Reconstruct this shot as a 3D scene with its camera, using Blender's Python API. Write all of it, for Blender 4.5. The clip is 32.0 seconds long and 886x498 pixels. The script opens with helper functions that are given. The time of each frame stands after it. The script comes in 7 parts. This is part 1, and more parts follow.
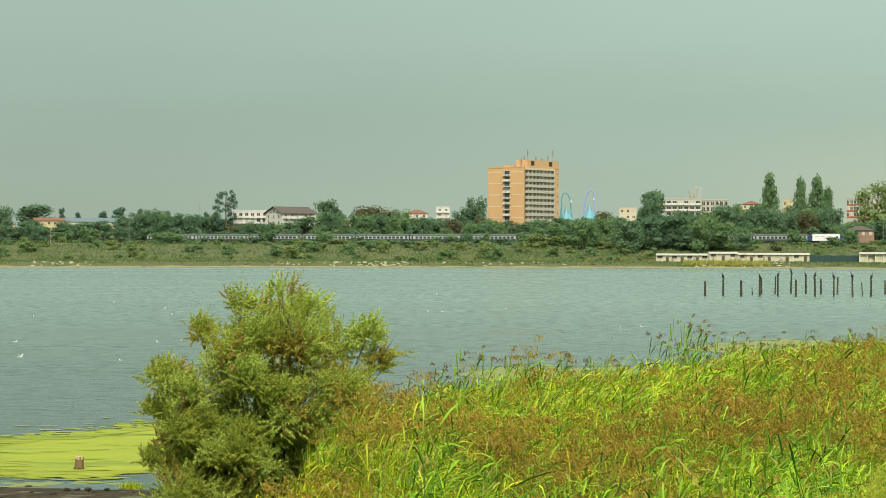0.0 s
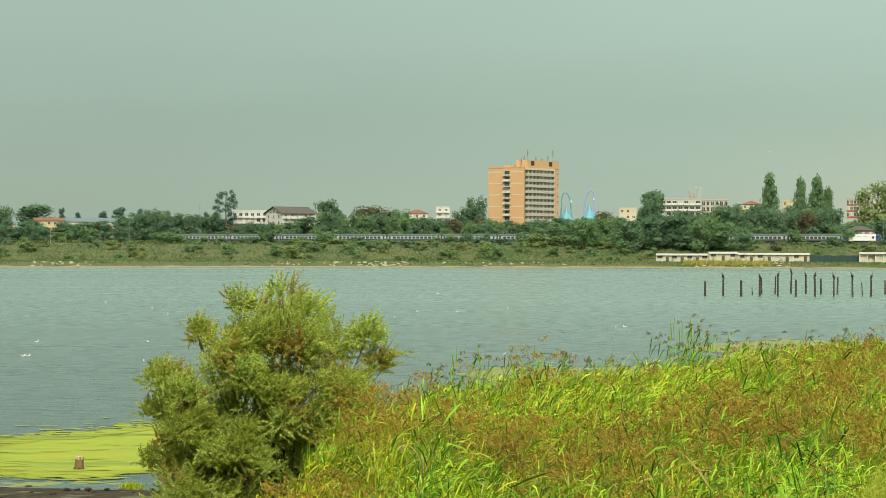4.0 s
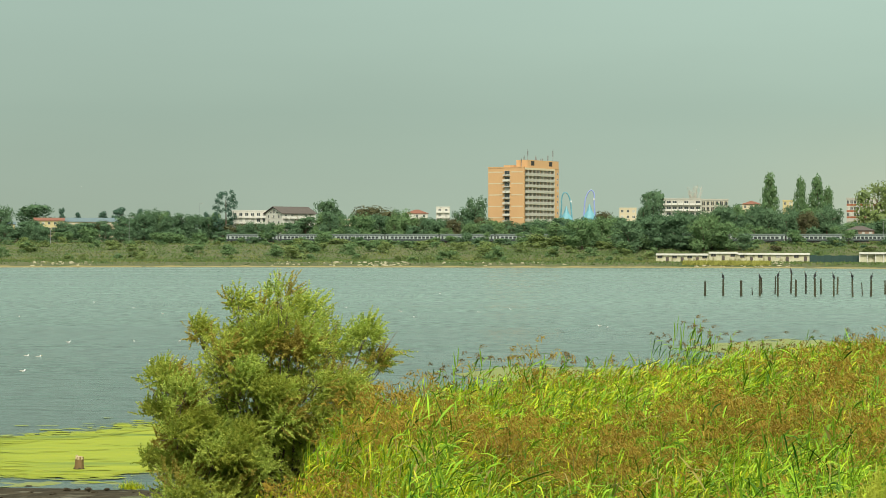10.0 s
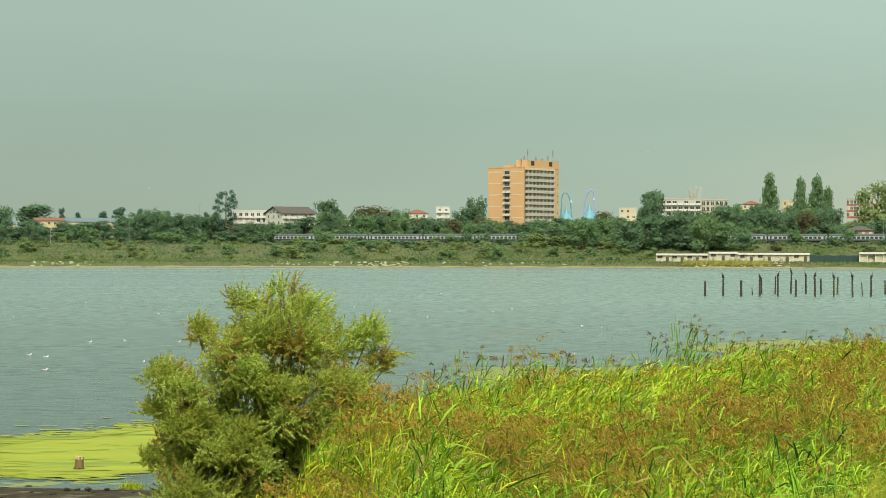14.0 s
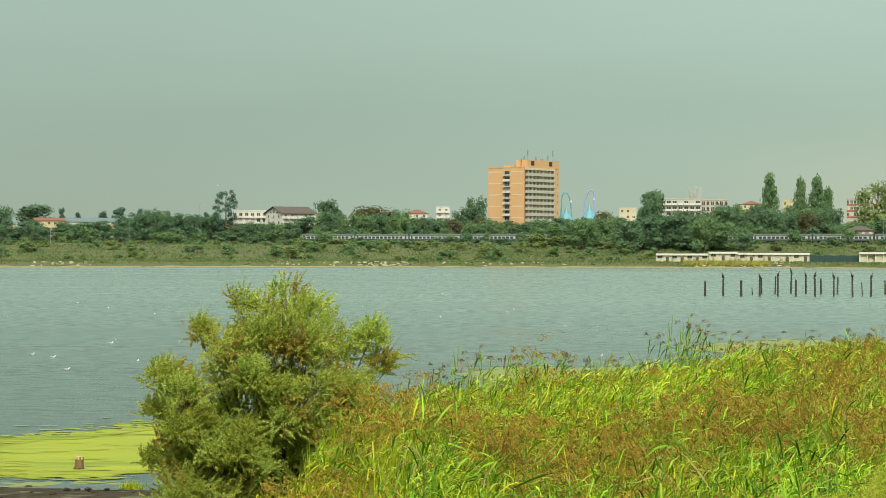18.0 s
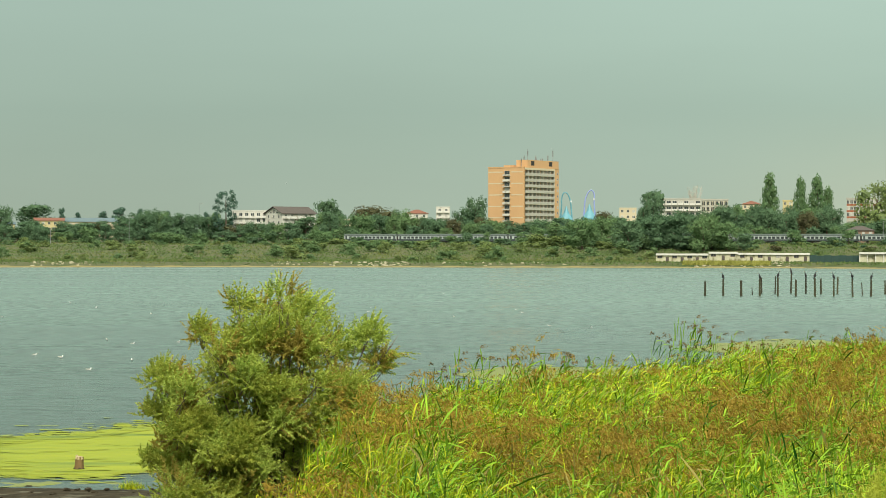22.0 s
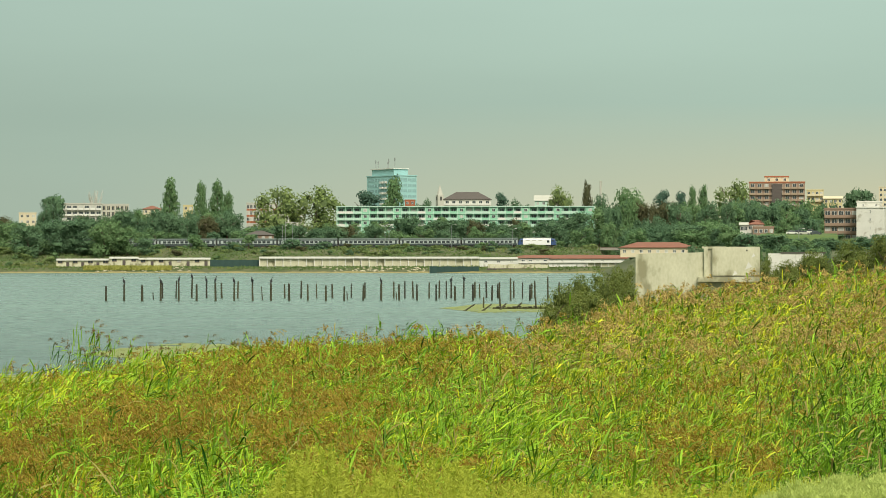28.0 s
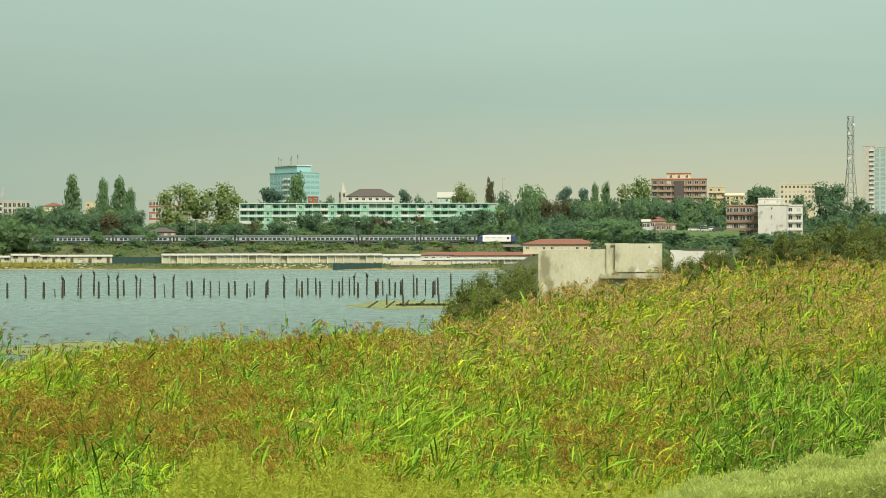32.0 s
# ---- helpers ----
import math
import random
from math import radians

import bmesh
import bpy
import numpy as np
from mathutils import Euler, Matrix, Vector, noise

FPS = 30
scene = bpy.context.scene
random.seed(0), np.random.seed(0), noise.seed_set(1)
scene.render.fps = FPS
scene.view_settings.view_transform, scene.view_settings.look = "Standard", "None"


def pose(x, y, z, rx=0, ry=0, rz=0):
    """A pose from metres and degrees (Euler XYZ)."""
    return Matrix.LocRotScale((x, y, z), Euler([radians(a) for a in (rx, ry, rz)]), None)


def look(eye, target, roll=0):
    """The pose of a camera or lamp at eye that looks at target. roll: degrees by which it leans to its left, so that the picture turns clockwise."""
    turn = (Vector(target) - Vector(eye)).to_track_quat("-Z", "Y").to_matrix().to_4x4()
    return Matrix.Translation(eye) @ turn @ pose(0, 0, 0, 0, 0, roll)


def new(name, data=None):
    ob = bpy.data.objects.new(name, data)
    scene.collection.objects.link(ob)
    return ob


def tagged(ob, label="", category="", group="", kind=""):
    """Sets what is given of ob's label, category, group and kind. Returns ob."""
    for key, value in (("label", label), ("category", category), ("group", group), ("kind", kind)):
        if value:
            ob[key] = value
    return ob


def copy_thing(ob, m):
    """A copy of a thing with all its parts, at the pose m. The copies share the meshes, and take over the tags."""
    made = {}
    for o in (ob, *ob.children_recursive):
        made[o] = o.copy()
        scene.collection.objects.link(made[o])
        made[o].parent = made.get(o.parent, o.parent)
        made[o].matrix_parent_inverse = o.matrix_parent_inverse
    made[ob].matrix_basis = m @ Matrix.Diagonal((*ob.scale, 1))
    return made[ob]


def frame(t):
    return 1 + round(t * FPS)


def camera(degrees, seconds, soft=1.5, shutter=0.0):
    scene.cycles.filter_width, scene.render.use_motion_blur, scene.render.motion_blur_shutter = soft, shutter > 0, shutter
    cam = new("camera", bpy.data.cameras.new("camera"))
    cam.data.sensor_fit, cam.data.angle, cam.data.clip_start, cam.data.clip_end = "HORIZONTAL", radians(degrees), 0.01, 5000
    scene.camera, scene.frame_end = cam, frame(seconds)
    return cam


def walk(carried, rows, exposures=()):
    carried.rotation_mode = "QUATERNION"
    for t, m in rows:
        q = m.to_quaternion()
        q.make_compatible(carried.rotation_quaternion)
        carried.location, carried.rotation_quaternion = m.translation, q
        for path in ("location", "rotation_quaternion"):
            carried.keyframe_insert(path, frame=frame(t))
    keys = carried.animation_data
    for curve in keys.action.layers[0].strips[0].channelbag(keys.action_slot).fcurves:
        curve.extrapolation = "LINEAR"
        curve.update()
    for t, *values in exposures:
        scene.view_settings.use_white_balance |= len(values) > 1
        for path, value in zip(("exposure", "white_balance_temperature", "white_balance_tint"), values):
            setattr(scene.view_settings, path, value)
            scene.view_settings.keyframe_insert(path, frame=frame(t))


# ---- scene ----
cam = camera(17.81, 32.0, soft=0.85)
EYE = 5.2            # camera height over the lake
FOCUS = 5000.0       # sight scale: 5000 marks to one radian


def heading(pan, tilt):
    a, e = radians(pan), radians(tilt)
    return (100 * math.sin(a) * math.cos(e), 100 * math.cos(a) * math.cos(e), EYE + 100 * math.sin(e))


# seconds, pan to the right, tilt up, lean
TURNS = [
    (0.0, 0.0, 0.092, 0.149), (22.9, 0.0, 0.092, 0.149), (23.5, 0.178, 0.115, 0.145), (24.0, 1.057, 0.117, 0.150),
    (24.5, 2.570, 0.166, 0.124), (25.0, 4.065, 0.182, 0.085), (25.5, 5.199, 0.192, 0.045), (26.0, 6.638, 0.205, 0.037),
    (26.5, 8.164, 0.235, 0.008), (28.5, 13.367, 0.182, -0.083), (29.0, 14.252, 0.168, -0.101), (29.5, 14.218, 0.135, -0.110),
    (30.0, 14.115, 0.133, -0.095), (30.5, 14.080, 0.133, -0.094), (31.0, 14.064, 0.133, -0.092), (32.0, 14.060, 0.133, -0.092)]
walk(cam, [(t, look((0, 0, EYE), heading(p, e), r)) for t, p, e, r in TURNS], [(0.0, 0.0), (24.2, 0.0), (26.0, -0.10), (29.0, -0.06), (32.0, -0.05)])

# ---- light ----
SUN_EL, SUN_AZ = 47.0, -182.0
world = bpy.data.worlds.new("world")
scene.world = world
world.use_nodes = True
wn, wl = world.node_tree.nodes, world.node_tree.links
wn.clear()
w_out = wn.new("ShaderNodeOutputWorld")
w_add = wn.new("ShaderNodeAddShader")
w_grey = wn.new("ShaderNodeBackground")
w_blue = wn.new("ShaderNodeBackground")
w_sky = wn.new("ShaderNodeTexSky")
w_sky.sky_type, w_sky.sun_disc = "NISHITA", False
w_sky.sun_elevation, w_sky.sun_rotation = radians(SUN_EL), radians(SUN_AZ)
w_sky.air_density, w_sky.dust_density = 1.0, 4.0
w_blue.inputs[1].default_value = 0.02
wl.new(w_sky.outputs[0], w_blue.inputs[0])
w_tc = wn.new("ShaderNodeTexCoord")
w_sep = wn.new("ShaderNodeSeparateXYZ")
wl.new(w_tc.outputs["Generated"], w_sep.inputs[0])
w_ramp = wn.new("ShaderNodeValToRGB")
w_root = wn.new("ShaderNodeMath")
w_root.operation, w_root.use_clamp = "POWER", True
w_root.inputs[1].default_value = 0.5
w_max = wn.new("ShaderNodeMath")
w_max.operation, w_max.inputs[1].default_value = "MAXIMUM", 0.0
wl.new(w_sep.outputs[2], w_max.inputs[0])
wl.new(w_max.outputs[0], w_root.inputs[0])
OVERCAST = [(0.0, (0.37, 0.45, 0.34)), (0.154, (0.335, 0.425, 0.34)), (0.223, (0.305, 0.41, 0.335)),
            (0.30, (0.335, 0.455, 0.375)), (0.45, (0.52, 0.63, 0.50)), (0.75, (0.74, 0.84, 0.68)), (1.0, (0.88, 0.96, 0.77))]
while len(w_ramp.color_ramp.elements) < len(OVERCAST):
    w_ramp.color_ramp.elements.new(0.5)
for el, (p, c) in zip(w_ramp.color_ramp.elements, OVERCAST):
    el.position, el.color = p, (*c, 1)
wl.new(w_root.outputs[0], w_ramp.inputs[0])
# soft cloud banks, and a warmer, clearer strip low in the east
w_map = wn.new("ShaderNodeMapping")
w_map.inputs["Scale"].default_value = (3.0, 3.0, 16.0)
w_noise = wn.new("ShaderNodeTexNoise")
w_noise.inputs["Scale"].default_value, w_noise.inputs["Detail"].default_value = 1.6, 4.0
wl.new(w_tc.outputs["Generated"], w_map.inputs[0])
wl.new(w_map.outputs[0], w_noise.inputs["Vector"])
w_mr = wn.new("ShaderNodeMapRange")
w_mr.inputs[3].default_value, w_mr.inputs[4].default_value = 0.92, 1.08
wl.new(w_noise.outputs[0], w_mr.inputs[0])
w_mul = wn.new("ShaderNodeVectorMath")
w_mul.operation = "SCALE"
wl.new(w_ramp.outputs[0], w_mul.inputs[0])
w_gain, w_prod = wn.new("ShaderNodeMapRange"), wn.new("ShaderNodeMath")
w_gain.inputs[1].default_value, w_gain.inputs[2].default_value = -0.1, 0.32
w_gain.inputs[3].default_value, w_gain.inputs[4].default_value = 0.97, 1.24
wl.new(w_sep.outputs[0], w_gain.inputs[0])
w_prod.operation = "MULTIPLY"
wl.new(w_mr.outputs[0], w_prod.inputs[0])
wl.new(w_gain.outputs[0], w_prod.inputs[1])
wl.new(w_prod.outputs[0], w_mul.inputs["Scale"])
w_e = wn.new("ShaderNodeMapRange")
w_e.inputs[1].default_value, w_e.inputs[2].default_value = 0.08, 0.36
wl.new(w_sep.outputs[0], w_e.inputs[0])
w_low = wn.new("ShaderNodeMapRange")
w_low.inputs[1].default_value, w_low.inputs[2].default_value = 0.055, 0.018
wl.new(w_sep.outputs[2], w_low.inputs[0])
w_f = wn.new("ShaderNodeMath")
w_f.operation = "MULTIPLY"
wl.new(w_e.outputs[0], w_f.inputs[0])
wl.new(w_low.outputs[0], w_f.inputs[1])
w_mix = wn.new("ShaderNodeMix")
w_mix.data_type = "RGBA"
wl.new(w_f.outputs[0], w_mix.inputs["Factor"])
wl.new(w_mul.outputs[0], w_mix.inputs[6])
w_mix.inputs[7].default_value = (0.58, 0.57, 0.37, 1)
wl.new(w_mix.outputs[2], w_grey.inputs[0])
w_grey.inputs[1].default_value = 1.03
wl.new(w_grey.outputs[0], w_add.inputs[0])
wl.new(w_blue.outputs[0], w_add.inputs[1])
wl.new(w_add.outputs[0], w_out.inputs[0])

sun = new("sun", bpy.data.lights.new("sun", "SUN"))
sun.data.energy, sun.data.angle, sun.data.color = 4.1, radians(20), (1.0, 0.93, 0.80)
sa, se = radians(SUN_AZ), radians(SUN_EL)
sun.matrix_world = look((300 * math.sin(sa) * math.cos(se), 300 * math.cos(sa) * math.cos(se), 300 * math.sin(se)), (0, 0, 0))
scene.view_settings.exposure = 0.0


# ---- materials ----
def material(name, colour, other=None, rough=0.8, metal=0.0, scale=1.0, bump=0.0, stretch=(1, 1, 1), spread=0.5, island=0.0, pick=0.0,
             spec=0.3, through_light=0.0, fine=9.0, stain=None):
    """A surface of two mixed tones: broad patches, fine grain, and a tone per piece (island) or per object (pick)."""
    m = bpy.data.materials.new(name)
    m.use_nodes = True
    n, l = m.node_tree.nodes, m.node_tree.links
    b = n["Principled BSDF"]
    b.inputs["Roughness"].default_value, b.inputs["Metallic"].default_value = rough, metal
    b.inputs["Specular IOR Level"].default_value = spec
    other = other or tuple(c * 0.7 for c in colour)
    tc = n.new("ShaderNodeTexCoord")
    mp = n.new("ShaderNodeMapping")
    mp.inputs["Scale"].default_value = stretch
    l.new(tc.outputs["Object"], mp.inputs[0])
    big, small = n.new("ShaderNodeTexNoise"), n.new("ShaderNodeTexNoise")
    big.inputs["Scale"].default_value, big.inputs["Detail"].default_value = scale, 3
    small.inputs["Scale"].default_value, small.inputs["Detail"].default_value = scale * fine, 5
    for tex in (big, small):
        l.new(mp.outputs[0], tex.inputs["Vector"])
    s = n.new("ShaderNodeMath")
    s.operation = "MULTIPLY_ADD"
    l.new(small.outputs[0], s.inputs[0])
    s.inputs[1].default_value = 0.6
    l.new(big.outputs[0], s.inputs[2])
    total = s.outputs[0]          # about 0.8 on the mean
    centre = 0.8
    for use, node, sock in ((island, "ShaderNodeNewGeometry", "Random Per Island"), (pick, "ShaderNodeObjectInfo", "Random")):
        if use:
            a = n.new("ShaderNodeMath")
            a.operation = "MULTIPLY_ADD"
            l.new(n.new(node).outputs[sock], a.inputs[0])
            a.inputs[1].default_value = use
            l.new(total, a.inputs[2])
            total, centre = a.outputs[0], centre + use / 2
    r = n.new("ShaderNodeMapRange")
    r.inputs[1].default_value, r.inputs[2].default_value = centre - spread, centre + spread
    l.new(total, r.inputs[0])
    mx = n.new("ShaderNodeMix")
    mx.data_type = "RGBA"
    l.new(r.outputs[0], mx.inputs["Factor"])
    mx.inputs[6].default_value, mx.inputs[7].default_value = (*colour, 1), (*other, 1)
    out = mx.outputs[2]
    if stain:
        st = n.new("ShaderNodeTexNoise")
        st.inputs["Scale"].default_value, st.inputs["Detail"].default_value = stain[1], 6
        l.new(mp.outputs[0], st.inputs["Vector"])
        sr = n.new("ShaderNodeMapRange")
        sr.inputs[1].default_value, sr.inputs[2].default_value = stain[2], stain[2] + 0.1
        l.new(st.outputs[0], sr.inputs[0])
        sm = n.new("ShaderNodeMix")
        sm.data_type = "RGBA"
        l.new(sr.outputs[0], sm.inputs["Factor"])
        l.new(out, sm.inputs[6])
        sm.inputs[7].default_value = (*stain[0], 1)
        out = sm.outputs[2]
    l.new(out, b.inputs["Base Color"])
    if bump:
        bp = n.new("ShaderNodeBump")
        bp.inputs["Strength"].default_value, bp.inputs["Distance"].default_value = 0.6, bump
        l.new(s.outputs[0], bp.inputs["Height"])
        l.new(bp.outputs[0], b.inputs["Normal"])
    if through_light:
        tr, ad = n.new("ShaderNodeBsdfTranslucent"), n.new("ShaderNodeMixShader")
        ad.inputs[0].default_value = through_light
        l.new(out, tr.inputs[0])
        l.new(b.outputs[0], ad.inputs[1])
        l.new(tr.outputs[0], ad.inputs[2])
        l.new(ad.outputs[0], n["Material Output"].inputs[0])
    return m


def water_material():
    m = bpy.data.materials.new("lake_water")
    m.use_nodes = True
    n, l = m.node_tree.nodes, m.node_tree.links
    b = n["Principled BSDF"]
    b.inputs["Roughness"].default_value, b.inputs["IOR"].default_value = 0.22, 1.33
    tc = n.new("ShaderNodeTexCoord")
    heights = []
    for size, stretch in ((0.16, (0.40, 1.0, 1)), (0.8, (0.6, 1.0, 1)), (2.8, (0.8, 1.0, 1))):
        mp, tx = n.new("ShaderNodeMapping"), n.new("ShaderNodeTexNoise")
        mp.inputs["Scale"].default_value = stretch
        mp.inputs["Rotation"].default_value = (0, 0, radians(12))
        tx.inputs["Scale"].default_value, tx.inputs["Detail"].default_value = size, 4
        l.new(tc.outputs["Object"], mp.inputs[0])
        l.new(mp.outputs[0], tx.inputs["Vector"])
        heights.append(tx.outputs[0])
    normal = None
    for h, d in zip(heights, (0.7, 0.40, 0.11)):
        bp = n.new("ShaderNodeBump")
        bp.inputs["Strength"].default_value, bp.inputs["Distance"].default_value = 1.0, d
        l.new(h, bp.inputs["Height"])
        if normal:
            l.new(normal, bp.inputs["Normal"])
        normal = bp.outputs[0]
    l.new(normal, b.inputs["Normal"])
    # gusts: ruffled and smoother bands, with two tones of base colour
    mp, tx, mr = n.new("ShaderNodeMapping"), n.new("ShaderNodeTexNoise"), n.new("ShaderNodeMapRange")
    mp.inputs["Scale"].default_value = (0.006, 0.03, 1)
    tx.inputs["Scale"].default_value, tx.inputs["Detail"].default_value = 1.0, 6
    l.new(tc.outputs["Object"], mp.inputs[0])
    l.new(mp.outputs[0], tx.inputs["Vector"])
    mr.inputs[1].default_value, mr.inputs[2].default_value = 0.38, 0.62
    l.new(tx.outputs[0], mr.inputs[0])
    mx, rr = n.new("ShaderNodeMix"), n.new("ShaderNodeMapRange")
    mx.data_type = "RGBA"
    l.new(mr.outputs[0], mx.inputs["Factor"])
    mx.inputs[6].default_value, mx.inputs[7].default_value = (0.125, 0.215, 0.180, 1), (0.165, 0.265, 0.225, 1)
    # base colour darkens towards the camera, in place of weaker reflection there
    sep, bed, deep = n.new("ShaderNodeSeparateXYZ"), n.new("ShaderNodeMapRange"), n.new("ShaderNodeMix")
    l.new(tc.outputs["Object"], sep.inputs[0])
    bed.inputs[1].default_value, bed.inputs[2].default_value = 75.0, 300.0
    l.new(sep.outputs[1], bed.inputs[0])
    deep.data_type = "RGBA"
    deep.inputs[6].default_value = (0.036, 0.080, 0.066, 1)       # near tone, with the weaker reflection painted in
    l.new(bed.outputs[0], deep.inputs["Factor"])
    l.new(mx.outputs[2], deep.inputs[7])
    # dark wave faces painted into the base colour, on top of the bump
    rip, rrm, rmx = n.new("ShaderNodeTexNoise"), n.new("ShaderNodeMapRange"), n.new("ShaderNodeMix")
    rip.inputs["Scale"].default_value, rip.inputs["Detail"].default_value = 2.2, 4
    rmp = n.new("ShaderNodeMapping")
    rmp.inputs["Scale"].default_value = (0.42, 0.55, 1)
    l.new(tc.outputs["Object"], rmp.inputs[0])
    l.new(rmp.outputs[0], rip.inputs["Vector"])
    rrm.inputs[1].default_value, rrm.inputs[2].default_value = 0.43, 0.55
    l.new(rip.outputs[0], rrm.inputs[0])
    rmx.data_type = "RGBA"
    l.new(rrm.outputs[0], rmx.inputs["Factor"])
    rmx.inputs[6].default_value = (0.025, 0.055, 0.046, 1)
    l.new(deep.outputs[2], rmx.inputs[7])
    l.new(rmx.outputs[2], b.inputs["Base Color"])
    rr.inputs[3].default_value, rr.inputs[4].default_value = 0.16, 0.30
    l.new(mr.outputs[0], rr.inputs[0])
    l.new(rr.outputs[0], b.inputs["Roughness"])
    return m


def glass_material(name, tint):
    m = bpy.data.materials.new(name)
    m.use_nodes = True
    b = m.node_tree.nodes["Principled BSDF"]
    b.inputs["Base Color"].default_value = (*tint, 1)
    b.inputs["Roughness"].default_value, b.inputs["Specular IOR Level"].default_value = 0.08, 0.6
    return m


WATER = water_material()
GLASS = glass_material("window_glass", (0.045, 0.055, 0.058))
BLUEGLASS = glass_material("tower_glass", (0.22, 0.36, 0.36))
CURTAIN = glass_material("curtained_glass", (0.42, 0.42, 0.38))
SOIL = material("bank_soil", (0.0699, 0.0849, 0.035), (0.1119, 0.1099, 0.0524), 0.95, scale=0.15, bump=0.05, stain=((0.05, 0.075, 0.02), 0.05, 0.5))
MUD = material("lake_mud", (0.022, 0.018, 0.011), (0.07, 0.055, 0.033), 0.9, spec=0.1, scale=3.0, bump=0.08, spread=0.25, stain=((0.12, 0.11, 0.08), 2.5, 0.56))
SAND = material("beach_sand", (0.312, 0.2611, 0.1092), (0.1755, 0.1506, 0.0624), 0.95, scale=0.3, bump=0.03)
REED = material("reed_leaf", (0.0551, 0.1746, 0.0055), (0.6106, 0.6076, 0.0242), 0.5, scale=0.9, island=0.9, spread=0.52, spec=0.2, through_light=0.15)
# dark green reeds, with the shade of their gaps put into the low tone
REED_DARK = material("reed_leaf_dark_shaded", (0.01, 0.06, 0.005), (0.29, 0.50, 0.035), 0.6, scale=0.8, island=0.9, spread=0.52, spec=0.1, through_light=0.14)
STRAW = material("reed_straw", (0.34, 0.29, 0.08), (0.22, 0.17, 0.05), 0.7, scale=0.4, island=0.5, through_light=0.2)
PLUME = material("reed_plume", (0.1737, 0.1074, 0.0131), (0.3738, 0.266, 0.0364), 0.9, scale=0.7, island=0.5, through_light=0.2)
# reed litter, darkened: the shade between the stems is put into its colour
SHADED_LITTER = material("shaded_reed_litter", (0.020, 0.022, 0.008), (0.050, 0.045, 0.018), 0.95, scale=1.5, bump=0.03, spec=0.0)
PLUME_DARK = material("reed_plume_dark", (0.075, 0.055, 0.022), (0.20, 0.14, 0.05), 0.9, scale=0.7, island=0.5, through_light=0.15)
PLUME_GOLD = material("reed_plume_golden", (0.253, 0.1706, 0.04576), (0.5465, 0.3981, 0.132), 0.9, scale=0.7, island=0.5, through_light=0.2)
REED_GREEN = material("reed_leaf_green", (0.054, 0.2052, 0.0066), (0.484, 0.651, 0.0308), 0.5, scale=0.9, island=0.9, spread=0.52, spec=0.2, through_light=0.15)
SAGE = material("wormwood", (0.41, 0.49, 0.12), (0.54, 0.61, 0.19), 0.9, scale=0.9, island=0.5, through_light=0.35)
SPRIG = material("grassy_sprigs", (0.33, 0.38, 0.03), (0.5, 0.53, 0.075), 0.9, scale=0.8, island=0.6, through_light=0.35)
OLIVE = material("olive_foliage", (0.075, 0.115, 0.022), (0.2, 0.22, 0.05), 0.8, scale=0.5, island=0.5, pick=0.5, spread=0.8, through_light=0.25)
TAMARISK = material("tamarisk_sprays", (0.1728, 0.2757, 0.0418), (0.5616, 0.5739, 0.1045), 0.8, scale=1.2, island=0.7, through_light=0.4, spec=0.05)
TAMARISK_PALE = material("tamarisk_pale_sprays", (0.2376, 0.3713, 0.066), (0.594, 0.6414, 0.1375), 0.8, scale=1.2, island=0.7, through_light=0.3, spec=0.05)
# crown cores; those of the far trees are lightened to paint in distance haze
HEARTS = [material("foliage_heart_" + w, c, None, 1.0, scale=0.3, pick=0.5, spread=0.7, spec=0.02) for w, c in (("deep", (0.095, 0.16, 0.085)), ("fresh", (0.12, 0.19, 0.085)), ("turning", (0.115, 0.115, 0.06)), ("pine", (0.07, 0.125, 0.08)), ("pale", (0.15, 0.20, 0.085)), ("olive", (0.09, 0.115, 0.035)))]
TAMARISK_DRY = material("tamarisk_dry_sprays", (0.2808, 0.2363, 0.044), (0.4536, 0.3826, 0.088), 0.85, scale=0.9, island=0.6, through_light=0.25, spec=0.05)
BARK = material("bark", (0.09, 0.065, 0.045), (0.17, 0.13, 0.10), 0.9, scale=2.0, bump=0.02, stretch=(1, 1, 0.2))
ALGAE = material("floating_algae", (0.2916, 0.32, 0.012), (0.203, 0.2571, 0.012), 0.7, scale=0.9, bump=0.02, stretch=(0.25, 0.9, 1), spread=0.26, stain=((0.13, 0.19, 0.02), 0.6, 0.56))
ALGAE_OLIVE = material("older_algae", (0.2116, 0.2668, 0.02), (0.306, 0.322, 0.02), 0.8, scale=0.6, stretch=(0.3, 1, 1), island=0.5)
ALGAE_DULL = material("dull_algae", (0.22, 0.24, 0.06), (0.15, 0.18, 0.06), 0.7, scale=0.12, stretch=(0.4, 1.2, 1))
